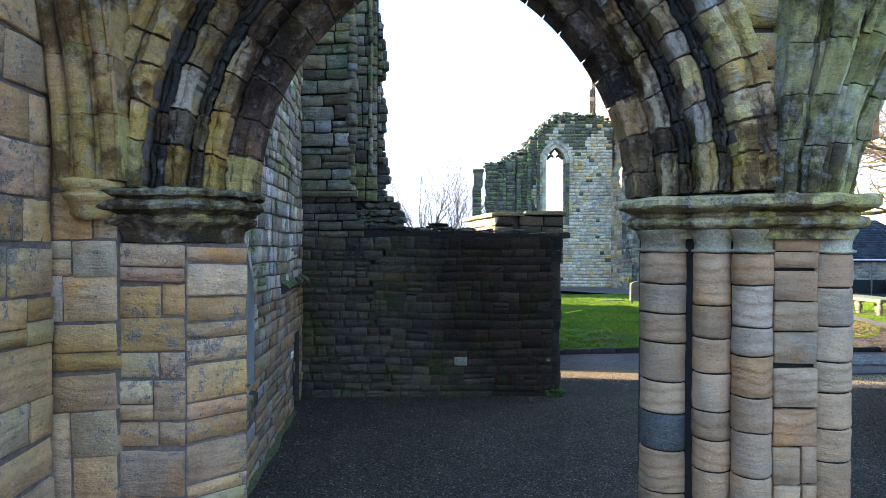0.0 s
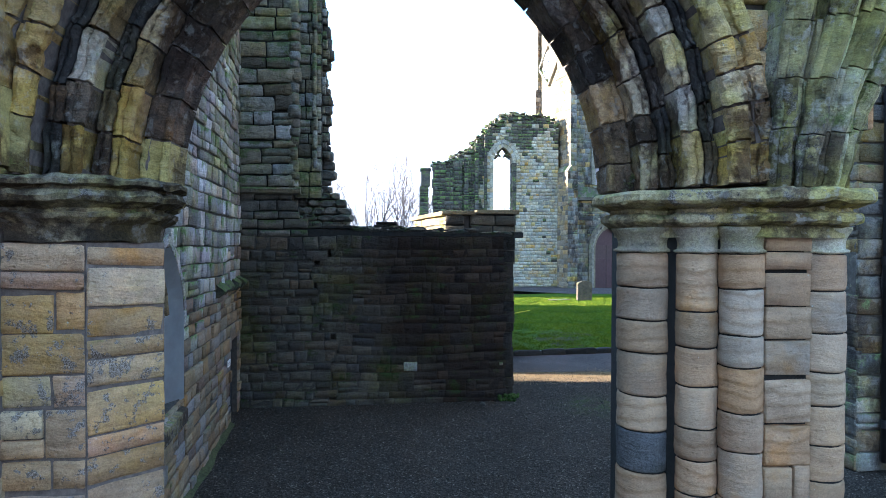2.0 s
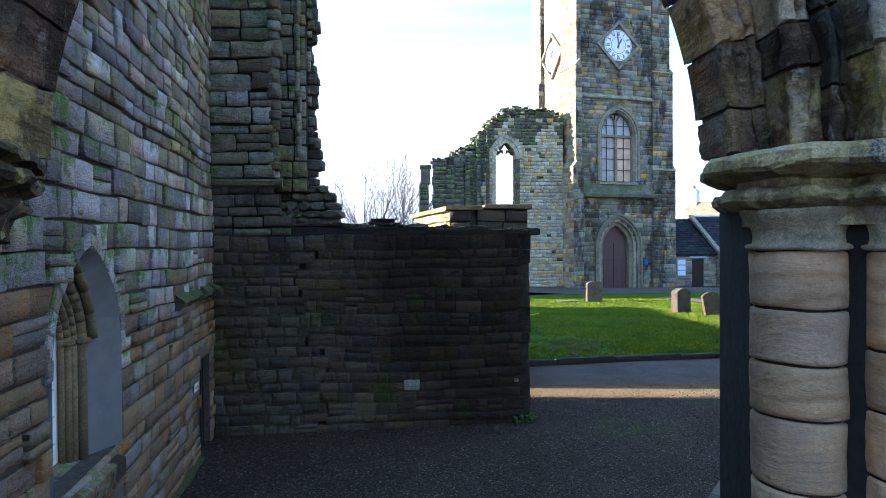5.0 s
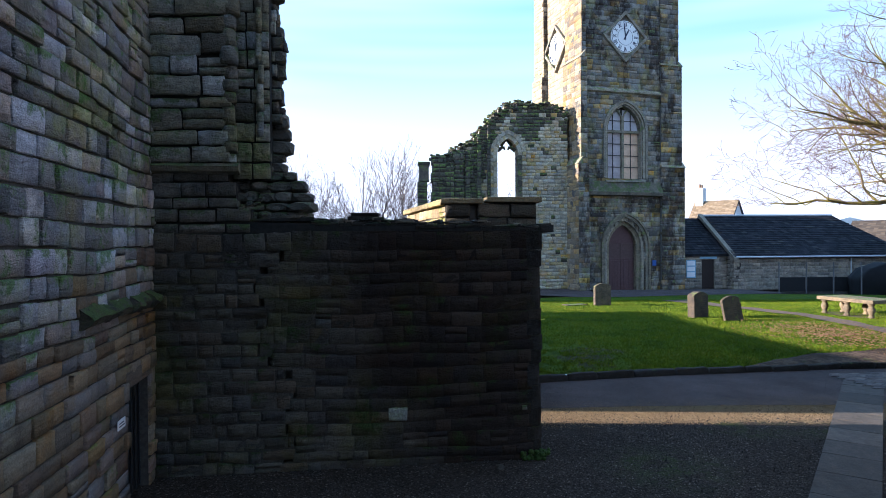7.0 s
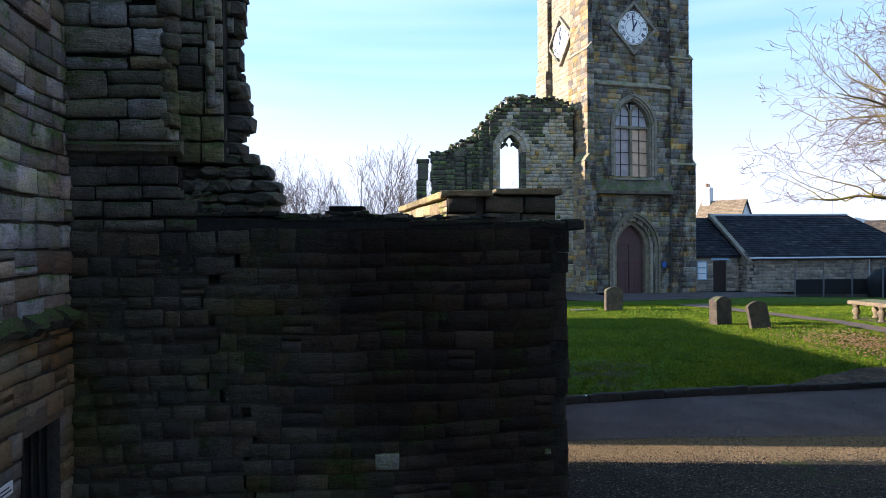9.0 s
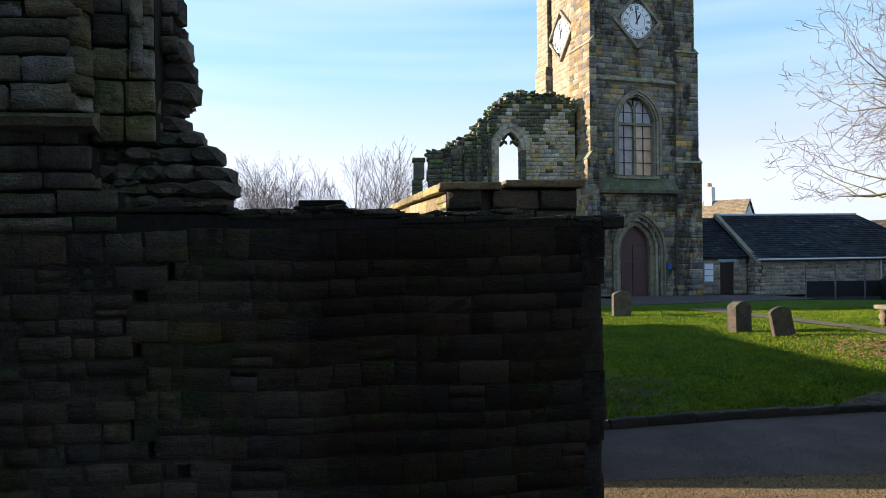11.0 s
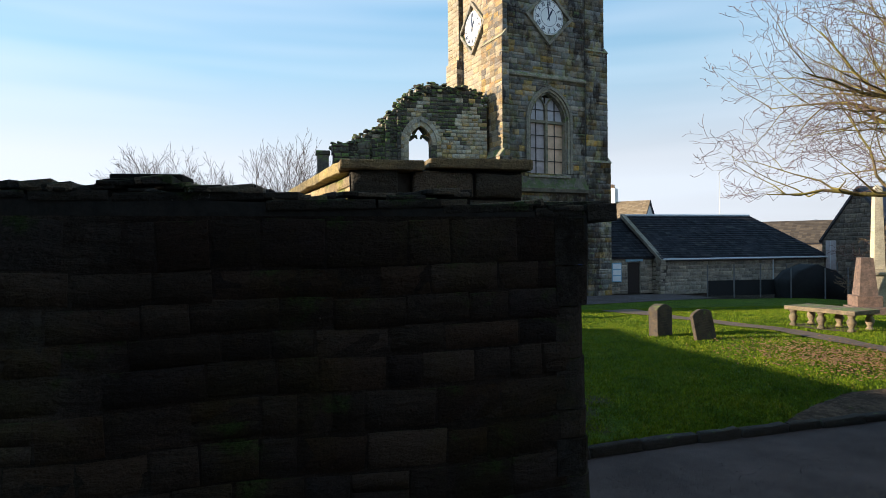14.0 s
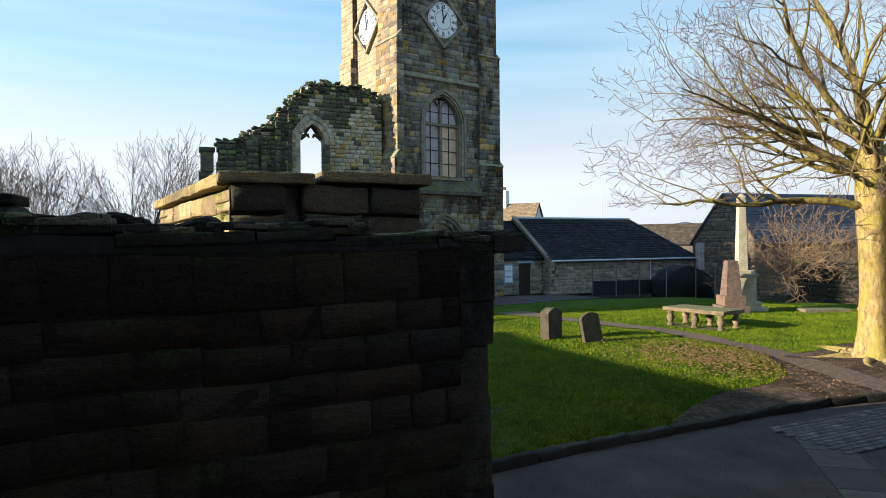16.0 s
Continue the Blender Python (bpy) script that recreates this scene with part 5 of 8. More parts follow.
def stub_wall():
    """A low wall running back from behind the spur, with slab coping."""
    top = holder("wall_stub", 0.03, 2.2, 0.09)
    tagged(top, "low sunlit stone wall stub with thick slab coping", "wall", kind="structure")
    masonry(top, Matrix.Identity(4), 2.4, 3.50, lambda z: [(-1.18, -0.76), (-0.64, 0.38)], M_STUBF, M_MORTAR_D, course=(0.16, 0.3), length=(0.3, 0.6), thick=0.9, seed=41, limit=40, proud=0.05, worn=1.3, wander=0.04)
    # the long western side, facing -x
    side = Matrix.Translation((-1.72, 3.95, 0)) @ Matrix.Rotation(radians(-82), 4, 'Z')
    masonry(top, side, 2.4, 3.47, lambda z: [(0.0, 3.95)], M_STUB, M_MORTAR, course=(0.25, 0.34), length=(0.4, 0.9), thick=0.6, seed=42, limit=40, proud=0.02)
    part("body", box(-1.05, 0.3, 0.28, 3.9, 0, 3.4), M_MORTAR, top)
    r = random.Random(43)
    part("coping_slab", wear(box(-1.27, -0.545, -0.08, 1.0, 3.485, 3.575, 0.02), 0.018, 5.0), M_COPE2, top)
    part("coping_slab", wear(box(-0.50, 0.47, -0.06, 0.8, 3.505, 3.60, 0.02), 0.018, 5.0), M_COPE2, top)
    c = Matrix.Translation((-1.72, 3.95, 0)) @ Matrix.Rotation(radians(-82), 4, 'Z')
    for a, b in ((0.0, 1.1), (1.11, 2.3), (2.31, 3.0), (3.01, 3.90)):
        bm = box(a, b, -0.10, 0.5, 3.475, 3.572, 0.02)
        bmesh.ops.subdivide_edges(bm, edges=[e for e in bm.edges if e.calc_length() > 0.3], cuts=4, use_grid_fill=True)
        part("coping_slab", wear(bm, 0.015, 5.0), M_STUBCOPE, top, "mossy coping slab with sunlit gold in its colour", m=c)
    # loose slabs on the spur's back edge
    for k, (x, y, z, w, a) in enumerate(((-2.47, 0.95, 3.285, 0.46, 3), (-2.44, 0.93, 3.338, 0.40, -4))):
        ob = part("loose_slab", box(-w / 2, w / 2, -0.15, 0.15, -0.026, 0.026, 0.012), M_COPE, None)
        ob.matrix_world = pose(x, y, z, 0, 0, a)
        tagged(ob, "loose mossy flat stone lying on the wall top", "stone", "loose stones on the wall")


stub_wall()

# ---------- the archway ----------
AX, SPRING, HALF, RAD = -2.357, 3.30, 1.375, 1.865
# the orders of the arch: inner offset, outer offset, front y, roll radius; dark hollow orders alternate with double rolls
ORDERS = [(0.0, 0.17, -7.60, 0.028), (0.15, 0.262, -7.80, 0.033), (0.25, 0.325, -7.85, 0.018), (0.312, 0.424, -8.03, 0.033), (0.412, 0.482, -8.07, 0.018), (0.468, 0.72, -8.27, 0.060)]


def order_profile(a, b, front, roll):
    """Section of one order in (offset, y): a recessed soffit, a three-quarter roll at the arris, a short flat or a second roll."""
    dip = min(0.032, roll * 0.7)
    pts = [(a + dip, -7.22), (a + dip, front + roll * 2.1)]
    c = (a + roll, front + roll)
    for k in range(9):
        t = radians(215 - k * 250 / 8)
        pts.append((c[0] + roll * math.cos(t), c[1] - roll * math.sin(t)))
    if b - a > 3.2 * roll:
        q = b - roll * 0.75
        pts.append((a + 2 * roll + 0.01, front + roll * 1.5))
        for k in range(7):
            t = radians(205 - k * 230 / 6)
            pts.append((q + 0.72 * roll * math.cos(t), front + 0.72 * roll - 0.72 * roll * math.sin(t)))
    pts += [(b, front + roll * 1.7), (b, -7.22)]
    return pts


def arc_piece(profile, cx, cz, radius, t0, t1, side, mat, steps=8, worn=0.019):
    """A voussoir between two angles; side +1 is the right half (centre to the left of it)."""
    bm = bmesh.new()
    rings = []
    for s in range(steps + 1):
        t = t0 + (t1 - t0) * s / steps
        ring = []
        for o, y in profile:
            rr = radius + o
            v = Vector((cx + side * rr * math.cos(t), y, cz + rr * math.sin(t)))
            if y < -7.3 and worn:
                v += worn * noise.noise_vector(v * 7.0) + 0.7 * worn * noise.noise_vector(v * 22.0)
            ring.append(bm.verts.new(v))
        rings.append(ring)
    k = len(profile)
    for a, b in zip(rings, rings[1:]):
        for s in range(k):
            bm.faces.new((a[s], a[(s + 1) % k], b[(s + 1) % k], b[s]))
    bm.faces.new(rings[0])
    bm.faces.new(rings[-1][::-1])
    bmesh.ops.recalc_face_normals(bm, faces=bm.faces[:])
    return bm


PIER_PLAN = [(-0.80, -7.28), (-0.88, -7.50), (-0.97, -7.66), (-0.98, -7.80), (-0.88, -7.92), (-0.74, -7.95), (-0.70, -8.06), (-0.60, -8.12), (-0.48, -8.12), (-0.45, -8.22),
             (-0.33, -8.28), (-0.20, -8.26), (-0.10, -8.27), (0.02, -8.27), (0.14, -8.24), (0.24, -8.14), (0.26, -7.95), (0.26, -7.28)]


def archway():
    top = holder("archway", AX, -7.75, 0)
    tagged(top, "ruined pointed sandstone archway with moulded orders and clustered pier", "archway")
    sh = Matrix.Translation((-AX, 7.75, 0))
    r = random.Random(51)
    off = RAD - HALF
    for n, (a, b, front, roll) in enumerate(ORDERS):
        prof = order_profile(a, b, front, roll)
        for side, cx in ((1, AX - off), (-1, AX + off)):
            t_end = math.acos(off / (RAD + a))
            t, k = 0.0, 0
            while t < t_end - 0.01:
                step = r.uniform(0.075, 0.15)
                if t + step > t_end - 0.06:
                    step = t_end - t
                j = r.uniform(-0.012, 0.012)
                pr = [(o + (j * 0.6 if 0 < i < len(prof) - 1 else 0), y + (j if 0 < i < len(prof) - 1 else 0)) for i, (o, y) in enumerate(prof)]
                if side > 0:
                    # the rear arris is weathered back above the pier
                    pr = [(o, y - 0.085 * max(0.0, 1 - t / 0.6) if y > -7.3 else y) for o, y in pr]
                bm = arc_piece(pr, cx, SPRING, RAD, t + 0.0035, t + step - 0.0035, side, None)
                # inner and hollow orders go dark: soot and recess shade share one colour
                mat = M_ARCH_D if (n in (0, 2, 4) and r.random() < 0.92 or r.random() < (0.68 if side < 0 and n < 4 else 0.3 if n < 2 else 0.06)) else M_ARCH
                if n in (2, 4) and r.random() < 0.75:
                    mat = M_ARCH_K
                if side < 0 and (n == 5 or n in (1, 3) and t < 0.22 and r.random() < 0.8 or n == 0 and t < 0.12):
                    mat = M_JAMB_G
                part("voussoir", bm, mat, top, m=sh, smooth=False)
                t += step
                k += 1
        # mortar bed behind the joints
        for side, cx in ((1, AX - off), (-1, AX + off)):
            t_end = math.acos(off / (RAD + a))
            pr = [(min(max(o, a + 0.036), b - 0.012), y + 0.034 if y < -7.3 else -7.32) for o, y in prof]
            part("mortar_bed", arc_piece(pr, cx, SPRING, RAD, 0, t_end, side, None, 14, 0.0), M_MORTAR_A, top, m=sh)
    # ruined springing of the next arch, fanning to the right
    for n, (cx, y0, y1, lean) in enumerate(((-0.25, -8.36, -8.2, 0.02), (-0.13, -8.41, -8.2, 0.12), (-0.02, -8.41, -8.2, 0.22), (0.09, -8.34, -8.15, 0.36))):
        z, x = 3.27, cx
        for k in range(5 if n < 3 else 4):
            h = r.uniform(0.24, 0.34)
            dx = lean * (0.3 + 0.25 * k) * h * 1.6
            dy = -0.10 * h * (1 + 0.4 * k)
            bm = bmesh.new()
            rr0, rr1 = 0.058 + 0.006 * k, 0.064 + 0.006 * k
            for o, q, back in ((-0.052, 0.42, 0.02), (-0.004, 0.66, 0.0), (0.05, 0.36, 0.025)):
                add_rough_tube(bm, (x + o, y0 + 0.09 + back, z + 0.004), (x + o * 1.15 + dx, y0 + 0.09 + back + dy, z + h - 0.004), rr0 * q, rr1 * q, 12, 5, 0.008)
            add_box(bm, x - 0.06, x + 0.06 + dx * 0.5, y0 + 0.10, -7.3, z + 0.004, z + h - 0.004)
            for v in bm.verts:
                v.co += 0.012 * noise.noise_vector(v.co * 6.0)
            part("rib_springer", bm, M_RIB, top, m=sh)
            z, x, y0 = z + h, x + dx, y0 + dy
    # broken edge stones right of the springing
    rows = [(0.20 + 0.25 * max(0, k - 2) / 8 + r.uniform(-.03, .05), -8.1 + r.uniform(-.1, .3), 3.38 + 0.19 * k, r.uniform(0.18, 0.27)) for k in range(9)]
    rubble(top, "broken_stone", M_RIB, [(x - AX, y + 7.75, z, s) for x, y, z, s in rows], 52)
    # spandrel walling above both sides
    def spandrel(z):
        out = []
        dz = z - SPRING
        rr = RAD + 0.70
        if dz < rr:
            w = math.sqrt(rr * rr - dz * dz) - off
        else:
            w = 0
        out.append((AX - 2.3, AX - max(w, 0.0) - 0.0))
        lim = 0.10 + 0.06 * dz
        if AX + max(w, 0) < lim:
            out.append((AX + max(w, 0.0), lim))
        return out
    masonry(top, sh @ Matrix.Translation((0, -8.19, 0)), SPRING, 6.0, spandrel, M_ARCH, M_MORTAR, course=(0.2, 0.28), length=(0.25, 0.5), thick=0.98, seed=53, limit=80, worn=1.3)
    # unseen mass added over the arch to cut skylight in the court
    part("upper_wall", box(-5.0 - AX, 0.1 - AX, -0.35, 0.5, 6.0, 10.5), M_ARCH, top)
    for z, h, x in ((3.62, 0.26, 0.17), (3.90, 0.27, 0.20)):
        part("pale_block", box(x - AX, x + 0.2 - AX, -0.42, -0.1, z, z + h - 0.012, 0.02), M_PIER, top, "pale squared facing block")


def right_pier():
    top = holder("clustered_pier", -0.4, -7.75, 0)
    tagged(top, "clustered pier of banded tan sandstone drums", "pier")
    sh = Matrix.Translation((0.4, 7.75, 0))
    r = random.Random(61)
    shafts = [(-0.815, -7.77, 0.165, 0), (-0.592, -8.0, 0.120, 1), (-0.397, -8.13, 0.119, 2), (0.09, -8.09, 0.146, 3)]
    for cx, cy, rad, n in shafts:
        z = 0.0
        while z < 2.88:
            h = r.uniform(0.15, 0.30)
            if z + h > 2.78:
                h = 2.91 - z
            bm = bmesh.new()
            segs = 22
            w = rad * r.uniform(0.975, 1.02)
            prof = [(w * 0.945, z + 0.005), (w * 0.988, z + 0.009), (w, z + 0.02), (w * 1.002, z + h * 0.3), (w * 0.998, z + h * 0.5), (w * 1.002, z + h * 0.7), (w, z + h - 0.02), (w * 0.988, z + h - 0.009), (w * 0.945, z + h - 0.005)]
            rings = [[bm.verts.new((cx + q * math.cos(2 * math.pi * k / segs), cy + q * math.sin(2 * math.pi * k / segs), zz)) for k in range(segs)] for q, zz in prof]
            for a, b in zip(rings, rings[1:]):
                for i in range(segs):
                    j = (i + 1) % segs
                    bm.faces.new((a[i], a[j], b[j], b[i]))
            bm.faces.new(rings[0][::-1])
            bm.faces.new(rings[-1])
            for v in bm.verts:
                v.co += 0.006 * noise.noise_vector(v.co * 7.0) + 0.003 * noise.noise_vector(v.co * 23.0)
            dark = n == 0 and 1.62 < z + h / 2 < 1.9
            part("drum", bm, M_DARKSTONE if dark else M_PIER, top, "dark grey replacement drum" if dark else "", True, sh)
            z += h
        bm = bmesh.new()
        add_tube(bm, (cx, cy, 0), (cx, cy, 2.95), rad * 0.90, rad * 0.90, 16)
        part("drum_bedding", bm, M_MORTAR_D, top, m=sh)
        # bell capital
        cap = wear(lathe([(rad * 0.95, 2.909), (rad * 1.10, 2.916), (rad * 1.10, 2.928), (rad * 0.97, 2.935), (rad * 0.96, 2.956), (rad * 0.97, 2.979), (rad * 1.02, 3.002), (rad * 1.14, 3.031), (rad * 1.2, 3.048), (rad * 1.2, 3.060)], 22), 0.006, 10.0)
        part("capital", cap, M_IMPOST2, top, m=sh @ Matrix.Translation((cx, cy, 0)), smooth=True)
    # flat faces between the shafts
    masonry(top, sh @ Matrix.Translation((0, -8.205, 0)), 0.0, 3.02, lambda z: [(-0.30, -0.02)], M_PIER, M_MORTAR_D, course=(0.17, 0.26), length=(0.17, 0.30), thick=0.9, seed=62, limit=80, core=False, worn=0.5, joint=0.010, proud=0.008)
    # near-black core puts the dark of the gaps between shafts into colour
    part("pier_core", prism([(-0.82, -7.22), (-0.90, -7.6), (-0.75, -7.85), (-0.70, -7.97), (-0.5, -8.08), (-0.3, -8.17), (-0.02, -8.17), (0.1, -8.07), (0.22, -7.9), (0.24, -7.24)], 'z', 0, 3.1), M_MORTAR_D, top, m=sh)
    # moulded impost
    prof = [(-0.12, 3.06), (0.015, 3.062), (0.05, 3.072), (0.072, 3.09), (0.078, 3.11), (0.062, 3.132), (0.02, 3.142), (0.015, 3.165), (0.05, 3.175), (0.12, 3.195), (0.135, 3.21), (0.135, 3.25), (0.115, 3.268), (-0.2, 3.285)]
    part("impost", wear(wear(sweep(resample(PIER_PLAN, 0.035), prof), 0.016, 6.0), 0.008, 19.0), M_IMPOST_P, top, "mossy moulded impost band", m=sh)
    part("impost_bed", prism(PIER_PLAN, 'z', 3.0, 3.278), M_IMPOST_P, top, m=sh)


def left_jamb():
    top = holder("arch_jamb", -3.9, -7.75, 0)
    tagged(top, "arch jamb of worn tan sandstone blocks with heavy moulded impost", "jamb")
    sh = Matrix.Translation((3.9, 7.75, 0))
    masonry(top, sh @ Matrix.Translation((0, -8.25, 0)), 0.0, 2.96, lambda z: [(-4.34, -3.91)], M_JAMB, M_MORTAR_A, course=(0.15, 0.32), length=(0.2, 0.45), thick=0.5, seed=71, limit=80, worn=0.62, joint=0.010, proud=0.016, split=0.14, bed=0.07, wander=0.06)
    masonry(top, sh @ Matrix.Translation((-3.905, -8.25, 0)) @ Matrix.Rotation(radians(43), 4, 'Z'), 0.0, 2.96, lambda z: [(0.0, 0.40)], M_JAMB, M_MORTAR_A, course=(0.16, 0.27), length=(0.36, 0.4), thick=0.2, seed=72, limit=60, worn=0.62, joint=0.010, proud=0.016, split=0.14, bed=0.07, wander=0.06)
    part("jamb_core", prism([(-4.3, -8.1), (-3.85, -8.12), (-3.70, -7.97), (-3.80, -7.7), (-4.0, -7.22), (-4.3, -7.22)], 'z', 0, 3.0), M_MORTAR, top, m=sh)
    plan = [(-3.92, -7.22), (-3.76, -7.6), (-3.66, -7.95), (-3.72, -8.1), (-3.90, -8.26), (-4.28, -8.27), (-4.30, -7.22)][::-1]
    prof = [(-0.06, 2.96), (0.0, 2.965), (0.0, 3.0), (0.02, 3.05), (0.07, 3.085), (0.08, 3.105), (0.03, 3.115), (0.025, 3.135), (0.06, 3.15), (0.11, 3.165), (0.125, 3.19), (0.11, 3.215), (0.075, 3.222), (0.075, 3.235), (0.13, 3.245), (0.135, 3.27), (0.11, 3.288), (-0.1, 3.292)]
    part("impost", wear(wear(sweep(resample(plan, 0.035), prof), 0.020, 5.0), 0.010, 17.0), M_IMPOST, top, "heavy mossy black-stained impost", m=sh)
    part("impost_bed", prism(plan, 'z', 2.97, 3.287), M_IMPOST, top, m=sh)
    # vault corbel and ribs in the corner
    cm = sh @ Matrix.Translation((-4.44, -8.30, 3.0))
    part("corbel", wear(lathe([(0.09, 0.10), (0.12, 0.14), (0.105, 0.17), (0.13, 0.2), (0.16, 0.225), (0.165, 0.245), (0.14, 0.26), (0.17, 0.28), (0.175, 0.315), (0.15, 0.335), (0.1, 0.34)], 18), 0.014, 11.0), M_JAMB_G, top, "worn tan vault corbel", True, cm)
    r = random.Random(74)
    for cx, rad in ((-4.58, 0.055), (-4.45, 0.075), (-4.31, 0.05)):
        z, x, y = 3.33, cx, -8.36
        for k in range(5):
            h = r.uniform(0.28, 0.4)
            dy = -0.05 * (k + 0.4) * h * 2
            dx = -0.03 * h
            bm = bmesh.new()
            add_rough_tube(bm, (x, y, z + 0.004), (x + dx, y + dy, z + h - 0.004), rad * 0.82, rad * 0.86, 14, 5, 0.006)
            for o in (-1.0, 1.0):
                add_rough_tube(bm, (x + o * rad * 0.95, y + 0.02, z + 0.004), (x + o * rad * 0.98 + dx, y + 0.02 + dy, z + h - 0.004), rad * 0.26, rad * 0.27, 10, 4, 0.004)
            add_box(bm, x - rad * 1.05, x + rad * 1.05, y, -8.0, z + 0.004, z + h - 0.004)
            part("vault_rib", bm, M_JAMB_G, top, m=sh)
            z, x, y = z + h, x + dx, y + dy
    # wall that turns towards the viewer
    masonry(top, sh @ Matrix.Translation((0, -8.30, 0)), 0.0, 5.6, lambda z: [(-4.95, -4.30)], M_JAMB, M_MORTAR_A, course=(0.22, 0.34), length=(0.22, 0.4), thick=0.95, seed=75, limit=80, worn=0.62, joint=0.010, proud=0.016, split=0.14, bed=0.07, wander=0.06)
    masonry(top, sh @ Matrix.Translation((-4.66, -12.5, 0)) @ Matrix.Rotation(radians(90), 4, 'Z'), 0.0, 5.4, lambda z: [(0.0, 4.16)], M_JAMB, M_MORTAR_A, course=(0.22, 0.34),
            length=(0.3, 0.6), thick=0.7, seed=76, limit=160, worn=0.62, joint=0.010, proud=0.016, split=0.14, bed=0.07, wander=0.06, near=lambda u, z: u > 2.5)


# near-black stone of the hollow orders, holding soot and the hollows' shade
M_ARCH_K = stone_material("arch_hollow_stone", [(0.035, 0.030, 0.029), (0.05, 0.042, 0.038), (0.028, 0.026, 0.026)], spots=0.4, moss=0.05, soot=0.5, soot_scale=2.5, lichen=0.25, relief=0.03, stain=ragged_soot(0.6, 0.5, 0.3))
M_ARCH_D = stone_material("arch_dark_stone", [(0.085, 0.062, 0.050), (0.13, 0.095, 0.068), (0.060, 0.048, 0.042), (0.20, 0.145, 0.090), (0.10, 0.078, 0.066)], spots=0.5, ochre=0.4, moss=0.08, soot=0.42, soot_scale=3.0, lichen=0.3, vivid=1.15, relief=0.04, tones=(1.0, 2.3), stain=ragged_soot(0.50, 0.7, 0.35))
M_DARKSTONE = stone_material("dark_drum_stone", [(0.09, 0.09, 0.1), (0.10, 0.10, 0.105)], moss=0.0, soot=0.2)
M_IMPOST2 = stone_material("capital_stone", [(0.44, 0.40, 0.32), (0.42, 0.37, 0.29), (0.38, 0.32, 0.24)], algae=0.4, spots=0.5, moss=0.05, soot=0.2, soot_scale=4.0, lichen=0.3, crust=0.4, relief=0.012)
archway()
right_pier()
left_jamb()


def church_side():
    top = holder("church_building", 3.65, -3.95, 0)
    tagged(top, "dark ashlar church corner with black iron downpipe", "church")
    masonry(top, Matrix.Identity(4), 0, 9.0, lambda z: [(0, 3.4)], M_TOWER, M_MORTAR_L, course=(0.2, 0.3), length=(0.3, 0.6), thick=0.25, seed=81, limit=200, near=lambda u, z: u < 1.2)
    masonry(top, Matrix.Translation((0.0, 0.25, 0)) @ Matrix.Rotation(radians(-90), 4, 'Z'), 0, 9.0, lambda z: [(0, 0.25)], M_TOWER, M_MORTAR, course=(0.2, 0.3), length=(0.24, 0.26), thick=0.1, depth=0.08, seed=82, limit=0, core=False)
    masonry(top, Matrix.Translation((3.45, 4.9, 0)) @ Matrix.Rotation(radians(-90), 4, 'Z'), 0, 9.0, lambda z: [(0, 5.0)], M_RUIN, M_MORTAR_L, course=(0.25, 0.32), length=(0.4, 0.7), thick=0.7, seed=83, limit=0)
    part("body", box(3.6, 12, -4, 4.8, 0, 9), M_MORTAR, top)
    # unseen height added to the church, again to cut the court's skylight
    part("upper_wall", box(0.02, 12, 0.03, 4.8, 9, 14), M_TOWER, top)
    bm = bmesh.new()
    add_tube(bm, (0.33, -0.09, 0.15), (0.33, -0.09, 9), 0.05, 0.05, 12)
    pipe = part("downpipe", bm, M_BLACK, top, "black iron downpipe", True)
    for k in range(4):
        bm = bmesh.new()
        add_tube(bm, (0.33, -0.09, 0.6 + 2.1 * k), (0.33, -0.09, 0.7 + 2.1 * k), 0.064, 0.064, 12)
        part("collar", bm, M_BLACK, pipe)


church_side()


# plain walls out of sight, added only to shade the court and lawn
def hidden_walls():
    bm = bmesh.new()
    add_prism(bm, [(-20, 0), (2.3, 0), (2.3, 9), (-20, 9)], 'x', -10.6, -10)
    ob = part("shade_wall_court", bm, M_MORTAR, None)
    tagged(ob, "added unseen wall that shades the court", "wall", kind="structure")
    bm = bmesh.new()
    add_prism(bm, [(6.9, 0), (17.5, 0), (17.5, 5.0), (14, 4.9), (10, 5.0), (6.9, 5.1)], 'x', -10.6, -10)
    ob = part("shade_wall_lawn", bm, M_MORTAR, None)
    tagged(ob, "added unseen low wall that shades the lawn", "wall", kind="structure")


hidden_walls()
# another unseen wall, added and notched in height to keep the hall shaded
hw = part("wall_north_range", prism([(25.5, 0), (36, 0), (36, 17), (34.3, 17), (34.2, 27), (31.0, 27), (30.9, 17), (25.5, 17)], 'x', -30.8, -30), M_MORTAR, None)
tagged(hw, "added unseen tall wall that shades the hall", "wall", kind="structure")
kerb()
paving()

# ---------- church tower ----------
TROT = 12.0


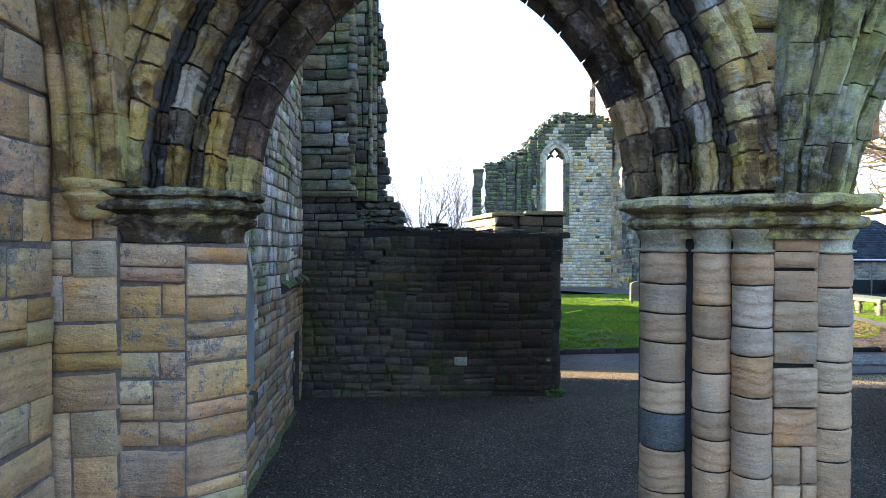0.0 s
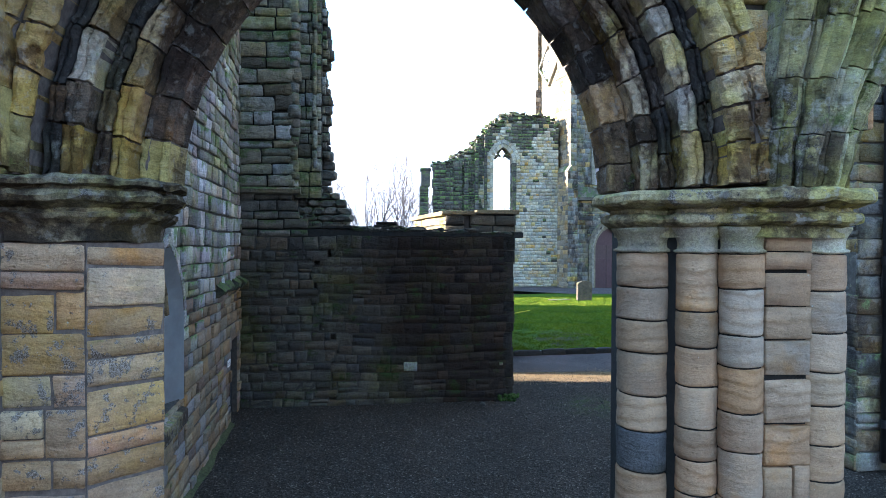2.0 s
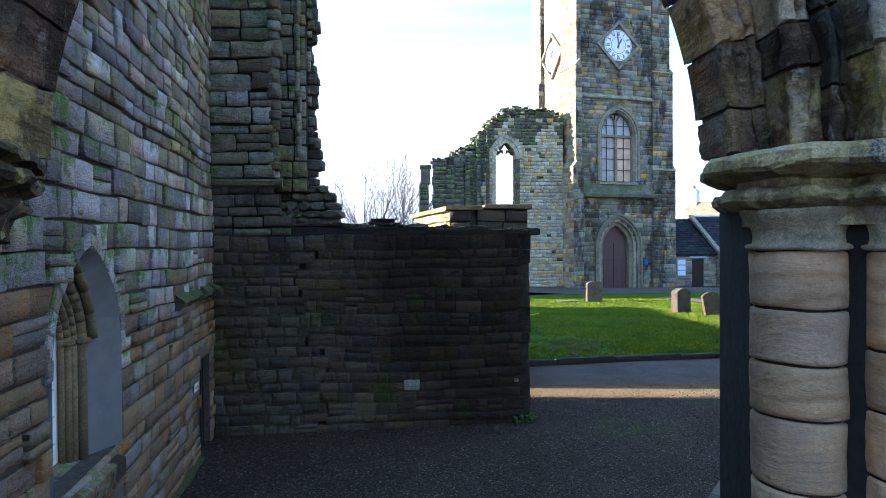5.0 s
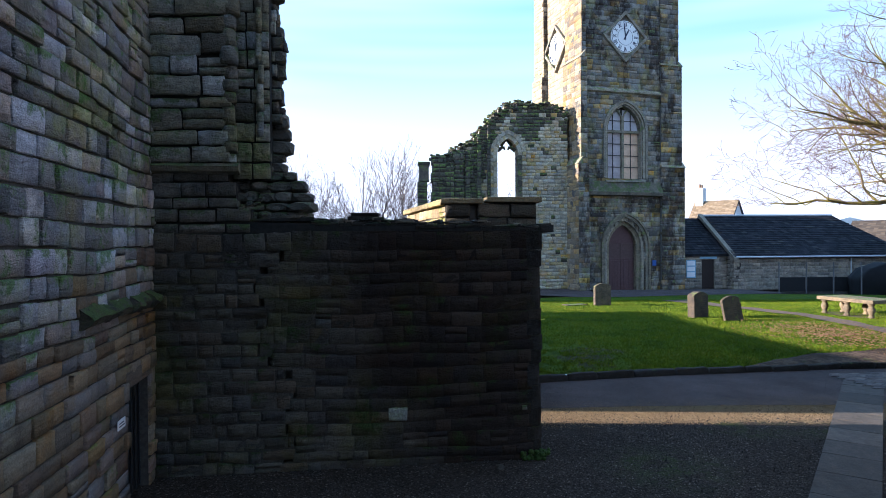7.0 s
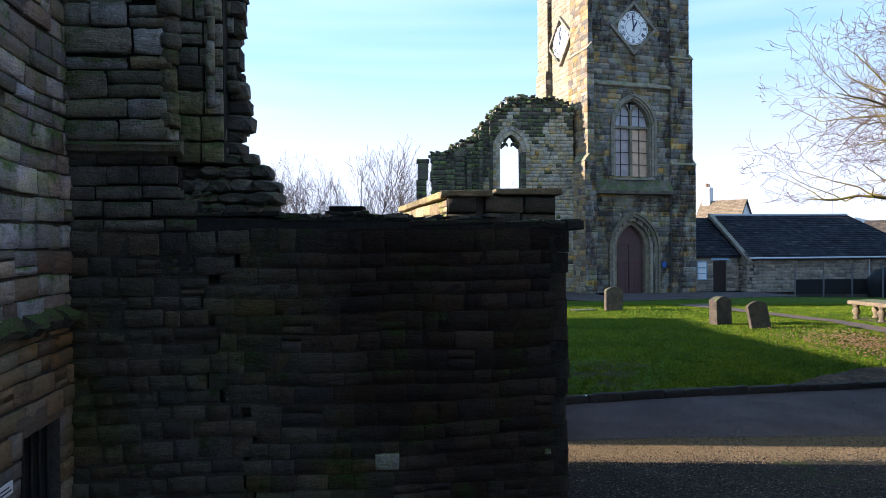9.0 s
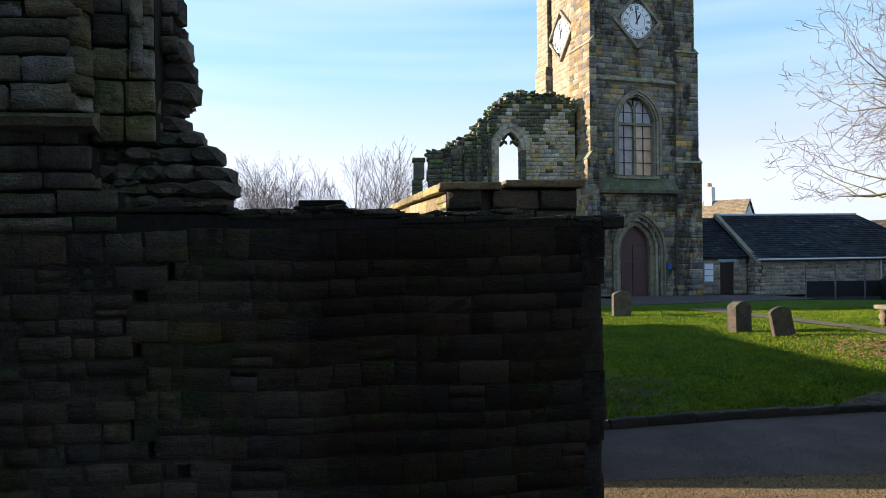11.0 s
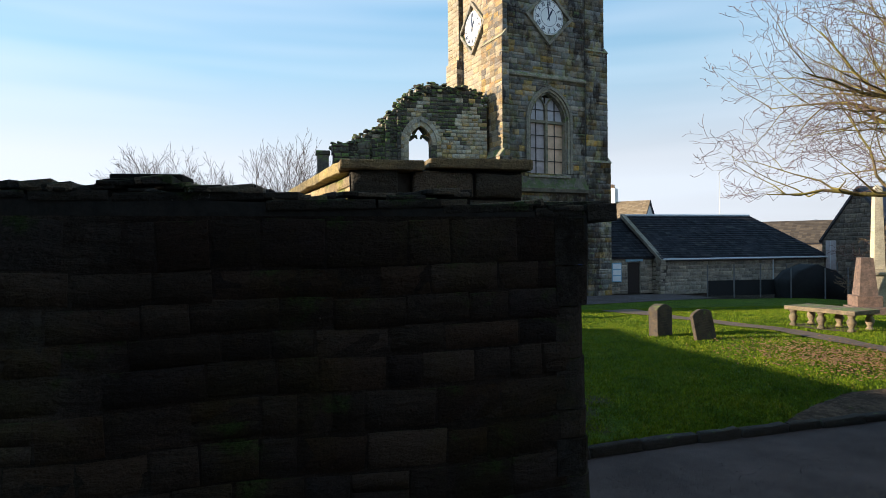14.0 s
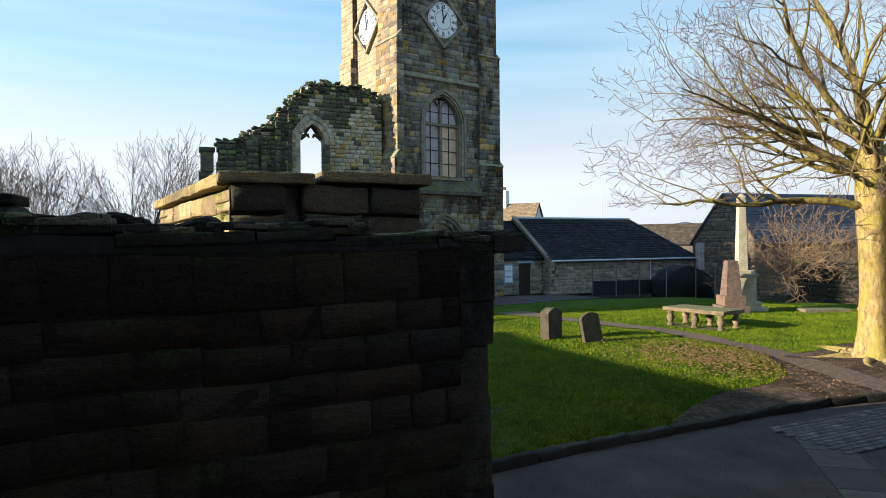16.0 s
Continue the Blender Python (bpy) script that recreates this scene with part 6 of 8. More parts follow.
def add_frame(bm, outer, inner, y0, y1):
    """A band between two open outlines of equal count, from y0 to y1."""
    ov = [[bm.verts.new((x, y, z)) for x, z in outer] for y in (y0, y1)]
    iv = [[bm.verts.new((x, y, z)) for x, z in inner] for y in (y0, y1)]
    n = len(outer)
    fs = []
    for i in range(n - 1):
        fs.append(bm.faces.new((ov[0][i], ov[0][i + 1], iv[0][i + 1], iv[0][i])))
        fs.append(bm.faces.new((ov[1][i], iv[1][i], iv[1][i + 1], ov[1][i + 1])))
        fs.append(bm.faces.new((ov[0][i], ov[1][i], ov[1][i + 1], ov[0][i + 1])))
        fs.append(bm.faces.new((iv[0][i], iv[0][i + 1], iv[1][i + 1], iv[1][i])))
    for k in (0, n - 1):
        fs.append(bm.faces.new((ov[0][k], iv[0][k], iv[1][k], ov[1][k])))
    bmesh.ops.recalc_face_normals(bm, faces=fs)


def clock_face(top, m):
    """A diamond frame with a round dial, numerals and hands, on the plane of m."""
    ck = child("clock", None, top, m)
    s = 1.62
    bm = bmesh.new()
    o, i = [(s, 0), (0, s), (-s, 0), (0, -s), (s, 0)], [(s * .86, 0), (0, s * .86), (-s * .86, 0), (0, -s * .86), (s * .86, 0)]
    add_frame(bm, o, i, -0.16, 0.02)
    part("clock_frame", bm, M_TRIM, ck, "mossy stone diamond frame")
    dial = lathe([(1.02, 0.0), (1.02, 0.05), (0.98, 0.07)], 40)
    part("dial", dial, M_DIAL, ck, "white dial", m=Matrix.Rotation(radians(90), 4, 'X'))
    bm = bmesh.new()
    for rr, w in ((0.96, 0.02), (0.55, 0.018)):
        n = 40
        a = [(rr * math.cos(2 * math.pi * k / n), rr * math.sin(2 * math.pi * k / n)) for k in range(n + 1)]
        add_frame(bm, a, [(x * (1 - w / rr), z * (1 - w / rr)) for x, z in a], -0.082, -0.07)
    part("ring", bm, M_NUMERAL, ck)
    for k, word in enumerate(("XII", "I", "II", "III", "IIII", "V", "VI", "VII", "VIII", "IX", "X", "XI")):
        cu = bpy.data.curves.new("numeral", 'FONT')
        cu.body, cu.size, cu.align_x, cu.align_y, cu.extrude = word, 0.34, 'CENTER', 'CENTER', 0.004
        cu.offset = 0.008
        tmp = bpy.data.objects.new("numeral", cu)
        me = bpy.data.meshes.new_from_object(tmp)
        bpy.data.objects.remove(tmp)
        me.materials.clear()
        me.materials.append(M_NUMERAL)
        a = -k * math.pi / 6
        mm = Matrix.Translation((0.76 * math.sin(-a), -0.078, 0.76 * math.cos(a))) @ Matrix.Rotation(a, 4, 'Y').inverted() @ Matrix.Rotation(radians(90), 4, 'X') @ Matrix.Diagonal((0.62, 1, 1, 1))
        child("numeral", me, ck, mm)
    for name, ang, ln, w in (("hour_pointer", 29.0, 0.55, 0.06), ("minute_pointer", -7.0, 0.86, 0.045)):
        bm = bmesh.new()
        add_prism(bm, [(-w / 2, -0.22), (w / 2, -0.22), (w * 0.9, ln * 0.6), (0, ln), (-w * 0.9, ln * 0.6)], 'y', -0.11, -0.095)
        part(name, bm, M_NUMERAL, ck, m=Matrix.Rotation(radians(ang), 4, 'Y'))
    return ck


def tower():
    top = holder("church_tower", 12.85, 30.30, -0.25, TROT)
    tagged(top, "square church tower of mottled grey and ochre ashlar with clock faces", "tower")
    H = 21.0
    doorw = lambda z: arch_width(z, 2.75, 1.42, 2.0) if z < 4.9 else 0
    winw = lambda z: arch_width(z, 10.2, 1.30, 1.75) if 7.2 < z < 12.3 else 0

    def front(z):
        w = doorw(z) or winw(z)
        a, b = -2.9, 2.6
        return [(a, -w), (w, b)] if w > 0.02 else [(a, b)]
    I = Matrix.Identity(4)
    masonry(top, I, 0, H, front, M_TOWER, M_MORTAR_T, course=(0.26, 0.36), length=(0.35, 0.95), thick=0.75, depth=0.2, joint=0.007, seed=91, limit=300, near=lambda u, z: z < 9.5, proud=0.012, worn=0.35)
    # right buttress in three stages
    for x1, y, a, b in ((4.35, -0.22, 0, 8.0), (4.2, -0.14, 8.0, 14.6), (4.0, -0.07, 14.6, H)):
        masonry(top, Matrix.Translation((0, y, 0)), a, b, lambda z, x1=x1: [(2.6, x1)], M_TOWER, M_MORTAR_T, course=(0.26, 0.36), length=(0.4, 0.8), thick=1.0, depth=0.2, joint=0.007, seed=92, limit=60, proud=0.01, worn=0.35)
        bm = bmesh.new()
        add_prism(bm, [(y - 0.06, b - 0.05), (y + 0.3, b + 0.35), (y + 0.3, b - 0.05)], 'x', 2.58, x1 + 0.04)
        part("set_off", bm, M_TRIM, top)
    # left buttress and the western side, facing -x
    wm = lambda x, y: Matrix.Translation((x, y, 0)) @ Matrix.Rotation(radians(-90), 4, 'Z')
    for x0, y, a, b in ((-3.65, -0.6, 0, 8.0), (-3.35, -0.4, 8.0, 14.6), (-3.2, -0.25, 14.6, H)):
        masonry(top, Matrix.Translation((0, y, 0)), a, b, lambda z, x0=x0: [(x0, -2.9)], M_TOWER, M_MORTAR_T, course=(0.26, 0.36), length=(0.3, 0.7), thick=1.9, depth=0.2, joint=0.007, seed=93, limit=40, proud=0.01, worn=0.35)
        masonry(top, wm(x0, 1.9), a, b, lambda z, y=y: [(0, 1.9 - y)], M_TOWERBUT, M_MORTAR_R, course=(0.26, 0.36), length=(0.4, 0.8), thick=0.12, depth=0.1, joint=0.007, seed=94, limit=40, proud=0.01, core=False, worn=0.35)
        bm = bmesh.new()
        add_prism(bm, [(x0 - 0.06, b - 0.05), (x0 + 0.3, b + 0.4), (x0 + 0.3, b - 0.05)], 'y', y - 0.04, 1.9)
        part("set_off", bm, M_TRIM, top)
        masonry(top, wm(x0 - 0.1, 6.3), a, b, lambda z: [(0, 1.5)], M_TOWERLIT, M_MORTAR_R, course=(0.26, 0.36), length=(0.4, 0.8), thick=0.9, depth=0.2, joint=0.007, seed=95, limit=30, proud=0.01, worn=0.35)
        masonry(top, Matrix.Translation((0, 4.8, 0)), a, b, lambda z, x0=x0: [(x0 - 0.1, -2.8)], M_TOWER, M_MORTAR_T, course=(0.26, 0.36), length=(0.3, 0.7), thick=0.3, depth=0.2, joint=0.007, seed=96, limit=0, core=False, worn=0.35)
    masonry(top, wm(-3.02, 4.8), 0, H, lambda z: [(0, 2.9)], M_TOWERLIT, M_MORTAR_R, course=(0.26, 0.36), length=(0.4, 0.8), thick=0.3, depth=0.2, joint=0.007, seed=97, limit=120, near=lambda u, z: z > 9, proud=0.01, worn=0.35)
    part("tower_body", box(-2.85, 4.0, 0.9, 6.2, 0, H), M_MORTAR, top)
    part("tower_roof", box(-3.1, 4.1, -0.2, 6.3, H, H + 0.2), M_TRIM, top)
    # strings and the mossy weathering under the window
    bm = bmesh.new()
    add_prism(bm, [(-0.02, 12.55), (-0.13, 12.62), (-0.13, 12.72), (-0.02, 12.85)], 'x', -2.92, 2.62)
    part("string_course", bm, M_TRIM, top)
    bm = bmesh.new()
    add_prism(bm, [(0.0, 6.05), (-0.30, 6.10), (-0.34, 6.30), (-0.28, 6.38), (0.0, 7.0)], 'x', -2.92, 2.62)
    part("weathering", bm, M_MOSSY, top, "sloping moss-covered weathering below the window")
    # window
    win = child("window", None, top, Matrix.Identity(4))
    win["label"] = "tall pointed two-light leaded window with stone mullion"
    outl = lambda k: jambed_arch(0, 7.2, 10.2, 1.30 + k, 1.75 + k, 9)
    for name, k0, k1, y0, y1 in (("hood_mould", 0.30, 0.14, -0.14, 0.05), ("outer_roll", 0.14, 0.02, -0.05, 0.12), ("reveal", 0.02, -0.10, 0.05, 0.5)):
        bm = bmesh.new()
        add_frame(bm, outl(k0), outl(k1), y0, y1)
        part(name, bm, M_TRIM, win)
    bm = bmesh.new()
    add_box(bm, -0.08, 0.08, 0.22, 0.42, 7.2, 11.2)
    add_box(bm, -1.25, 1.25, 0.24, 0.42, 10.12, 10.28)
    for s in (-1, 1):
        pts = pointed(s * 0.62, 10.9, 0.58, 0.85, 6)
        for p, q in zip(pts, pts[1:]):
            add_tube(bm, (p[0], 0.32, p[1]), (q[0], 0.32, q[1]), 0.06, 0.06, 6)
    part("mullion", bm, M_TRIM, win)
    bm = bmesh.new()
    for s in (-1, 1):
        add_box(bm, s * 0.65 - 0.022, s * 0.65 + 0.022, 0.36, 0.40, 7.2, 11.5)
        for k in range(1, 6):
            z = 7.2 + k * 0.74
            add_box(bm, s * 0.65 - 0.57, s * 0.65 + 0.57, 0.36, 0.40, z - 0.02, z + 0.02)
    part("glazing_bar", bm, M_BLACK, win)
    for s in (-1, 1):
        for k in range(6):
            z0 = 7.2 + 0.74 * k
            bm = box(s * 0.65 - 0.58, s * 0.65 + 0.58, 0.41, 0.43, z0, z0 + 0.73)
            part("pane", bm, M_GLASS if k > 3 else (M_PANE_SUNLIT if s > 0 else M_PANE), win)
    bm = bmesh.new()
    add_box(bm, -1.5, 1.5, 0.44, 0.6, 7.1, 12.2)
    part("window_back", bm, M_VOID, win)
    bm = bmesh.new()
    add_prism(bm, [(0.4, 7.2), (-0.12, 7.05), (-0.12, 6.95), (0.4, 6.95)], 'x', -1.45, 1.45)
    part("window_sill", bm, M_TRIM, win)
    # door
    dr = child("door", None, top, Matrix.Identity(4))
    dr["label"] = "tall pointed doorway with brown plank double door"
    dl = lambda k: jambed_arch(0, 0.0, 2.75, 1.42 + k, 2.0 + k, 9)
    for name, k0, k1, y0, y1 in (("hood_mould", 0.36, 0.24, -0.16, 0.05), ("outer_roll", 0.24, 0.06, -0.06, 0.15), ("middle_roll", 0.06, -0.16, 0.10, 0.35), ("inner_roll", -0.16, -0.40, 0.30, 0.62)):
        bm = bmesh.new()
        add_frame(bm, dl(k0), dl(k1), y0, y1)
        part(name, bm, M_TRIM, dr)
    for s in (-1, 1):
        leaf = part("door_leaf", box(s * 0.51 - 0.49, s * 0.51 + 0.49, 0.60, 0.66, 0.02, 2.02, 0.008), M_DOOR, dr)
        for k in range(5):
            part("plank", box(s * 0.51 - 0.45 + k * 0.185, s * 0.51 - 0.28 + k * 0.185, 0.585, 0.602, 0.12, 1.95, 0.004), M_DOOR, leaf)
        part("upper_panel", box(s * 0.51 - 0.49, s * 0.51 + 0.49, 0.60, 0.65, 2.08, 3.05, 0.01), M_DOORTOP, dr)
    part("rail", box(-1.05, 1.05, 0.57, 0.66, 2.0, 2.1, 0.008), M_DOOR, dr)
    bm = bmesh.new()
    add_prism(bm, jambed_arch(0, 3.05, 3.06, 1.04, 1.3, 8), 'y', 0.58, 0.66)
    part("tympanum", bm, M_DOOR, dr)
    clock_face(top, Matrix.Translation((0, -0.02, 16.15)))
    clock_face(top, Matrix.Translation((-3.06, 3.35, 16.15)) @ Matrix.Rotation(radians(-90), 4, 'Z'))
    part("notice_board", box(2.0, 2.28, -0.03, 0.0, 1.6, 1.95, 0.004), M_BLUE, top, "small blue notice by the door")


# west faces: sunlight is put into a paler, warmer copy of the stone
M_TOWERLIT = stone_material("tower_sunlit_west_stone", [(0.48, 0.41, 0.29), (0.50, 0.43, 0.31), (0.46, 0.39, 0.27), (0.49, 0.39, 0.23), (0.44, 0.38, 0.29)], moss=0.0, soot=0.05, grain=0.5, tones=(0.65, 0.73), crust=0.15, algae=0.0, lichen=0.1)
M_MOSSY = stone_material("mossy_ledge_stone", [(0.16, 0.15, 0.12), (0.2, 0.18, 0.14)], moss=0.5, soot=0.45, moss_color=(0.05, 0.075, 0.02))
M_BLUE = plain("blue_notice", (0.03, 0.10, 0.35), 0.5, var=0.1, bump=0)
M_PANE = plain("grey_leaded_pane", (0.38, 0.33, 0.33), 0.3, var=0.25, scale=2.0, bump=0.05)
# right-hand light: sunlight in the panes is put into a warm colour
M_PANE_SUNLIT = plain("sunlit_leaded_pane", (0.58, 0.40, 0.27), 0.3, var=0.25, scale=2.0, bump=0.05)
M_GLASS = plain("pale_leaded_pane", (0.42, 0.41, 0.44), 0.3, var=0.2, scale=2.0, bump=0.05)
tower()


# ---------- ruined wall with lancet ----------
def ruin_wall():
    top = holder("ruined_wall", 0, 30.4, -0.25)
    tagged(top, "ruined stone wall with empty pointed lancet and ragged rubble top", "ruin")
    line = [(1.35, 8.75), (2.1, 9.15), (2.9, 9.45), (3.3, 10.0), (3.9, 10.75), (4.5, 11.45), (5.2, 11.85), (6.0, 12.05), (7.2, 11.95), (8.6, 11.8), (9.3, 11.2)]

    def height(x):
        for (a, za), (b, zb) in zip(line, line[1:]):
            if a <= x <= b:
                return za + (zb - za) * (x - a) / (b - a)
        return 0.0
    r = random.Random(101)
    cx, zs, half, rad = 5.32, 8.65, 0.66, 1.15

    def spans(z):
        xs = [x for x, _ in line]
        a, b = None, None
        lo = min((x / 50 for x in range(int(1.35 * 50), int(9.2 * 50)) if height(x / 50) > z + 0.15), default=None)
        if lo is None:
            return []
        hi = max(x / 50 for x in range(int(1.35 * 50), int(9.2 * 50)) if height(x / 50) > z + 0.15)
        w = arch_width(z, zs, half + 0.2, rad + 0.2) if z > 4.4 else 0
        return [(lo, cx - w), (cx + w, hi)] if w > 0.02 else [(lo, hi)]

    def mats(u, z, rr):
        deep = 1.7 + 0.9 * math.sin(u * 2.1) + rr.uniform(-0.4, 0.4)
        dark = z > height(u) - deep or u < 3.9 + 0.25 * math.sin(z * 1.7)
        return M_RUIN_D if rr.random() < (0.96 if dark else 0.04) else M_RUIN
    masonry(top, Matrix.Identity(4), 0, 12.0, spans, M_RUIN, M_MORTAR_R, course=(0.18, 0.26), length=(0.22, 0.46), thick=1.2, depth=0.2, joint=0.016, seed=102, limit=300, near=lambda u, z: u > 5.5, mats=mats, worn=0.7)
    # weathered wall shafts left of the lancet
    for x0, x1 in ((2.62, 2.92), (3.35, 3.62), (4.0, 4.2)):
        masonry(top, Matrix.Translation((0, -0.22, 0)), 0, height((x0 + x1) / 2) - 0.5, lambda z, x0=x0, x1=x1: [(x0, x1)], M_RUIN_D, M_MORTAR_L, course=(0.3, 0.42), length=(0.3, 0.4), thick=0.3, depth=0.2, joint=0.016, seed=107, limit=40, worn=1.0)
    # lancet surround in single stones, soffit and cusps
    n = 9
    out, inn = pointed(cx, zs, half + 0.26, rad + 0.26, n), pointed(cx, zs, half, rad, n)
    for i in range(len(out) - 1):
        bm = bmesh.new()
        q = [out[i], out[i + 1], inn[i + 1], inn[i]]
        c = (sum(p[0] for p in q) / 4, sum(p[1] for p in q) / 4)
        q = [(c[0] + (p[0] - c[0]) * 0.95, c[1] + (p[1] - c[1]) * 0.95) for p in q]
        add_prism(bm, q, 'y', -0.04, 1.0)
        part("voussoir", bm, M_RUIN, top)
    hood = pointed(cx, zs, half + 0.50, rad + 0.50, n)
    for i in range(len(out) - 1):
        bm = bmesh.new()
        q = [hood[i], hood[i + 1], out[i + 1], out[i]]
        c = (sum(p[0] for p in q) / 4, sum(p[1] for p in q) / 4)
        add_prism(bm, [(c[0] + (p[0] - c[0]) * 0.94, c[1] + (p[1] - c[1]) * 0.94) for p in q], 'y', -0.09, 0.5)
        part("hood_stone", bm, M_RUIN, top)
    for s in (-1, 1):
        z = 4.4
        while z < zs - 0.02:
            h = min(r.uniform(0.28, 0.42), zs - z)
            if zs - z - h < 0.15:
                h = zs - z
            x0, x1 = sorted((cx + s * half, cx + s * (half + 0.26)))
            part("jamb_stone", box(x0, x1, -0.03, 1.0, z + 0.008, z + h - 0.008, 0.02), M_RUIN if s < 0 else M_RUIN_D, top)
            z += h
    bm = bmesh.new()
    for s in (-1, 1):
        add_tube(bm, (cx + s * 0.56, 0.5, 9.0), (cx + s * 0.20, 0.5, 9.25), 0.13, 0.09, 8)
        add_tube(bm, (cx + s * 0.20, 0.5, 9.25), (cx + s * 0.10, 0.5, 9.05), 0.09, 0.05, 8)
        add_tube(bm, (cx + s * 0.34, 0.5, 9.3), (cx + s * 0.05, 0.5, 9.72), 0.11, 0.1, 8)
    part("cusp", bm, M_RUIN_D, top, "broken tracery cusps")
    part("sill", box(cx - 0.8, cx + 0.8, -0.08, 1.1, 4.2, 4.42, 0.03), M_RUIN, top)
    # rubble crust along the top
    rows = []
    for k in range(420):
        x = r.uniform(1.4, 9.25)
        rows.append((x, r.uniform(-0.12, 1.2), height(x) - r.uniform(-0.10, 0.55), r.uniform(0.14, 0.34)))
    rubble(top, "crust_stone", M_RUIN_D, rows, 103)
    # stepped pier remains on the left
    for x0, x1, y0, y1, h in ((1.35, 1.9, -0.3, 0.9, 7.9), (0.55, 1.4, -0.15, 1.0, 8.55), (1.9, 2.5, -0.2, 0.9, 8.7)):
        masonry(top, Matrix.Translation((0, y0, 0)), 0, h, lambda z, x0=x0, x1=x1: [(x0 + 0.05 * math.sin(z * 5), x1)], M_RUIN_D, M_MORTAR_L, course=(0.25, 0.34), length=(0.25, 0.5), thick=y1 - y0, depth=0.2,
                joint=0.03, seed=104, limit=60, near=lambda u, z: z > 5, worn=1.5)
        rubble(top, "crust_stone", M_RUIN_D, [(r.uniform(x0, x1), r.uniform(y0 + .1, y1), h + r.uniform(-.1, .12), r.uniform(.2, .34)) for k in range(12)], 105)
    masonry(top, Matrix.Translation((0, 0.1, 0)), 0, 7.0, lambda z: [(-0.35, 0.25)], M_RUIN_D, M_MORTAR_L, course=(0.3, 0.4), length=(0.3, 0.6), thick=0.6, depth=0.2, joint=0.02, seed=106, limit=20)
    part("pier_cap", box(-0.25, 0.35, 0.05, 0.75, 7.0, 8.0, 0.04), M_RUIN_D, top)
    part("pier_cap", box(-0.32, 0.42, 0.0, 0.8, 8.0, 8.22, 0.03), M_RUIN_D, top)


M_RUIN_D = stone_material("ruin_dark_stone", [(0.08, 0.073, 0.06), (0.11, 0.10, 0.08), (0.06, 0.056, 0.05), (0.15, 0.135, 0.11), (0.10, 0.093, 0.08)], moss=0.62, crust=0.4, tones=(0.6, 1.1), soot=0.3, soot_scale=0.5)
ruin_wall()


# ---------- hall, barn and houses ----------
def slate_roof(parent, name, a, b, c, d, mat, rows=16, lift=0.03):
    """A slated plane a-b (eaves) to d-c (ridge): overlapping slate courses in one mesh."""
    a, b, c, d = map(Vector, (a, b, c, d))
    n = (b - a).cross(d - a).normalized()
    if n.z < 0:
        n = -n
    r, vs, fs = random.Random(int(abs(a.x) * 10)), [], []
    for k in range(rows):
        t0, t1 = k / rows, (k + 1.25) / rows
        p0, q0 = a.lerp(d, t0), b.lerp(c, t0)
        p1, q1 = a.lerp(d, min(1, t1)), b.lerp(c, min(1, t1))
        ln = (q0 - p0).length
        m = max(1, int(ln / 0.34))
        for i in range(m):
            s0, s1 = (i + 0.02 + 0.5 * (k % 2) / m) / m, (i + 0.98 + 0.5 * (k % 2) / m) / m
            s0, s1 = min(s0, 1), min(s1, 1)
            w = n * (lift + r.uniform(0, 0.012))
            base = len(vs)
            e0, e1 = p0.lerp(q0, s0), p0.lerp(q0, s1)
            f0, f1 = p1.lerp(q1, s0), p1.lerp(q1, s1)
            vs += [e0 + w, e1 + w, f1 + n * 0.006, f0 + n * 0.006, e0 - n * 0.01, e1 - n * 0.01]
            fs += [(base, base + 1, base + 2, base + 3), (base + 4, base + 5, base + 1, base)]
    ob = child(name, mesh_from(name, vs, fs, mat), parent)
    ob["kind"] = "stuff"
    bm = bmesh.new()
    f = [bm.verts.new(p - n * 0.02) for p in (a, b, c, d)] + [bm.verts.new(p - n * 0.14) for p in (a, b, c, d)]
    bm.faces.new(f[:4])
    bm.faces.new(f[4:][::-1])
    for i in range(4):
        j = (i + 1) % 4
        bm.faces.new((f[i], f[j], f[j + 4], f[i + 4]))
    part("roof_deck", bm, M_SLATE, parent)
    return ob


def slate_material():
    m = Mat("slate_pieces", 0.85)
    m.b.inputs["Specular IOR Level"].default_value = 0.12
    p = m.piece()
    c = m.ramp(p, [(0, (0.010, 0.010, 0.013)), (0.5, (0.018, 0.018, 0.023)), (0.92, (0.028, 0.027, 0.031)), (1.0, (0.05, 0.048, 0.046))])
    c = m.mix(0.4, c, m.ramp(m.noise(1.2, 5, 0.6), [(0.3, 0.6), (0.7, 1.4)]), 'MULTIPLY')
    return m.color(c)


M_SLATES = slate_material()
sb = Mat("blue_slate_pieces", 0.7)
M_SLATES_B = sb.color(sb.ramp(sb.piece(), [(0.0, (0.045, 0.047, 0.062)), (0.6, (0.065, 0.067, 0.085)), (1.0, (0.095, 0.093, 0.105))]))


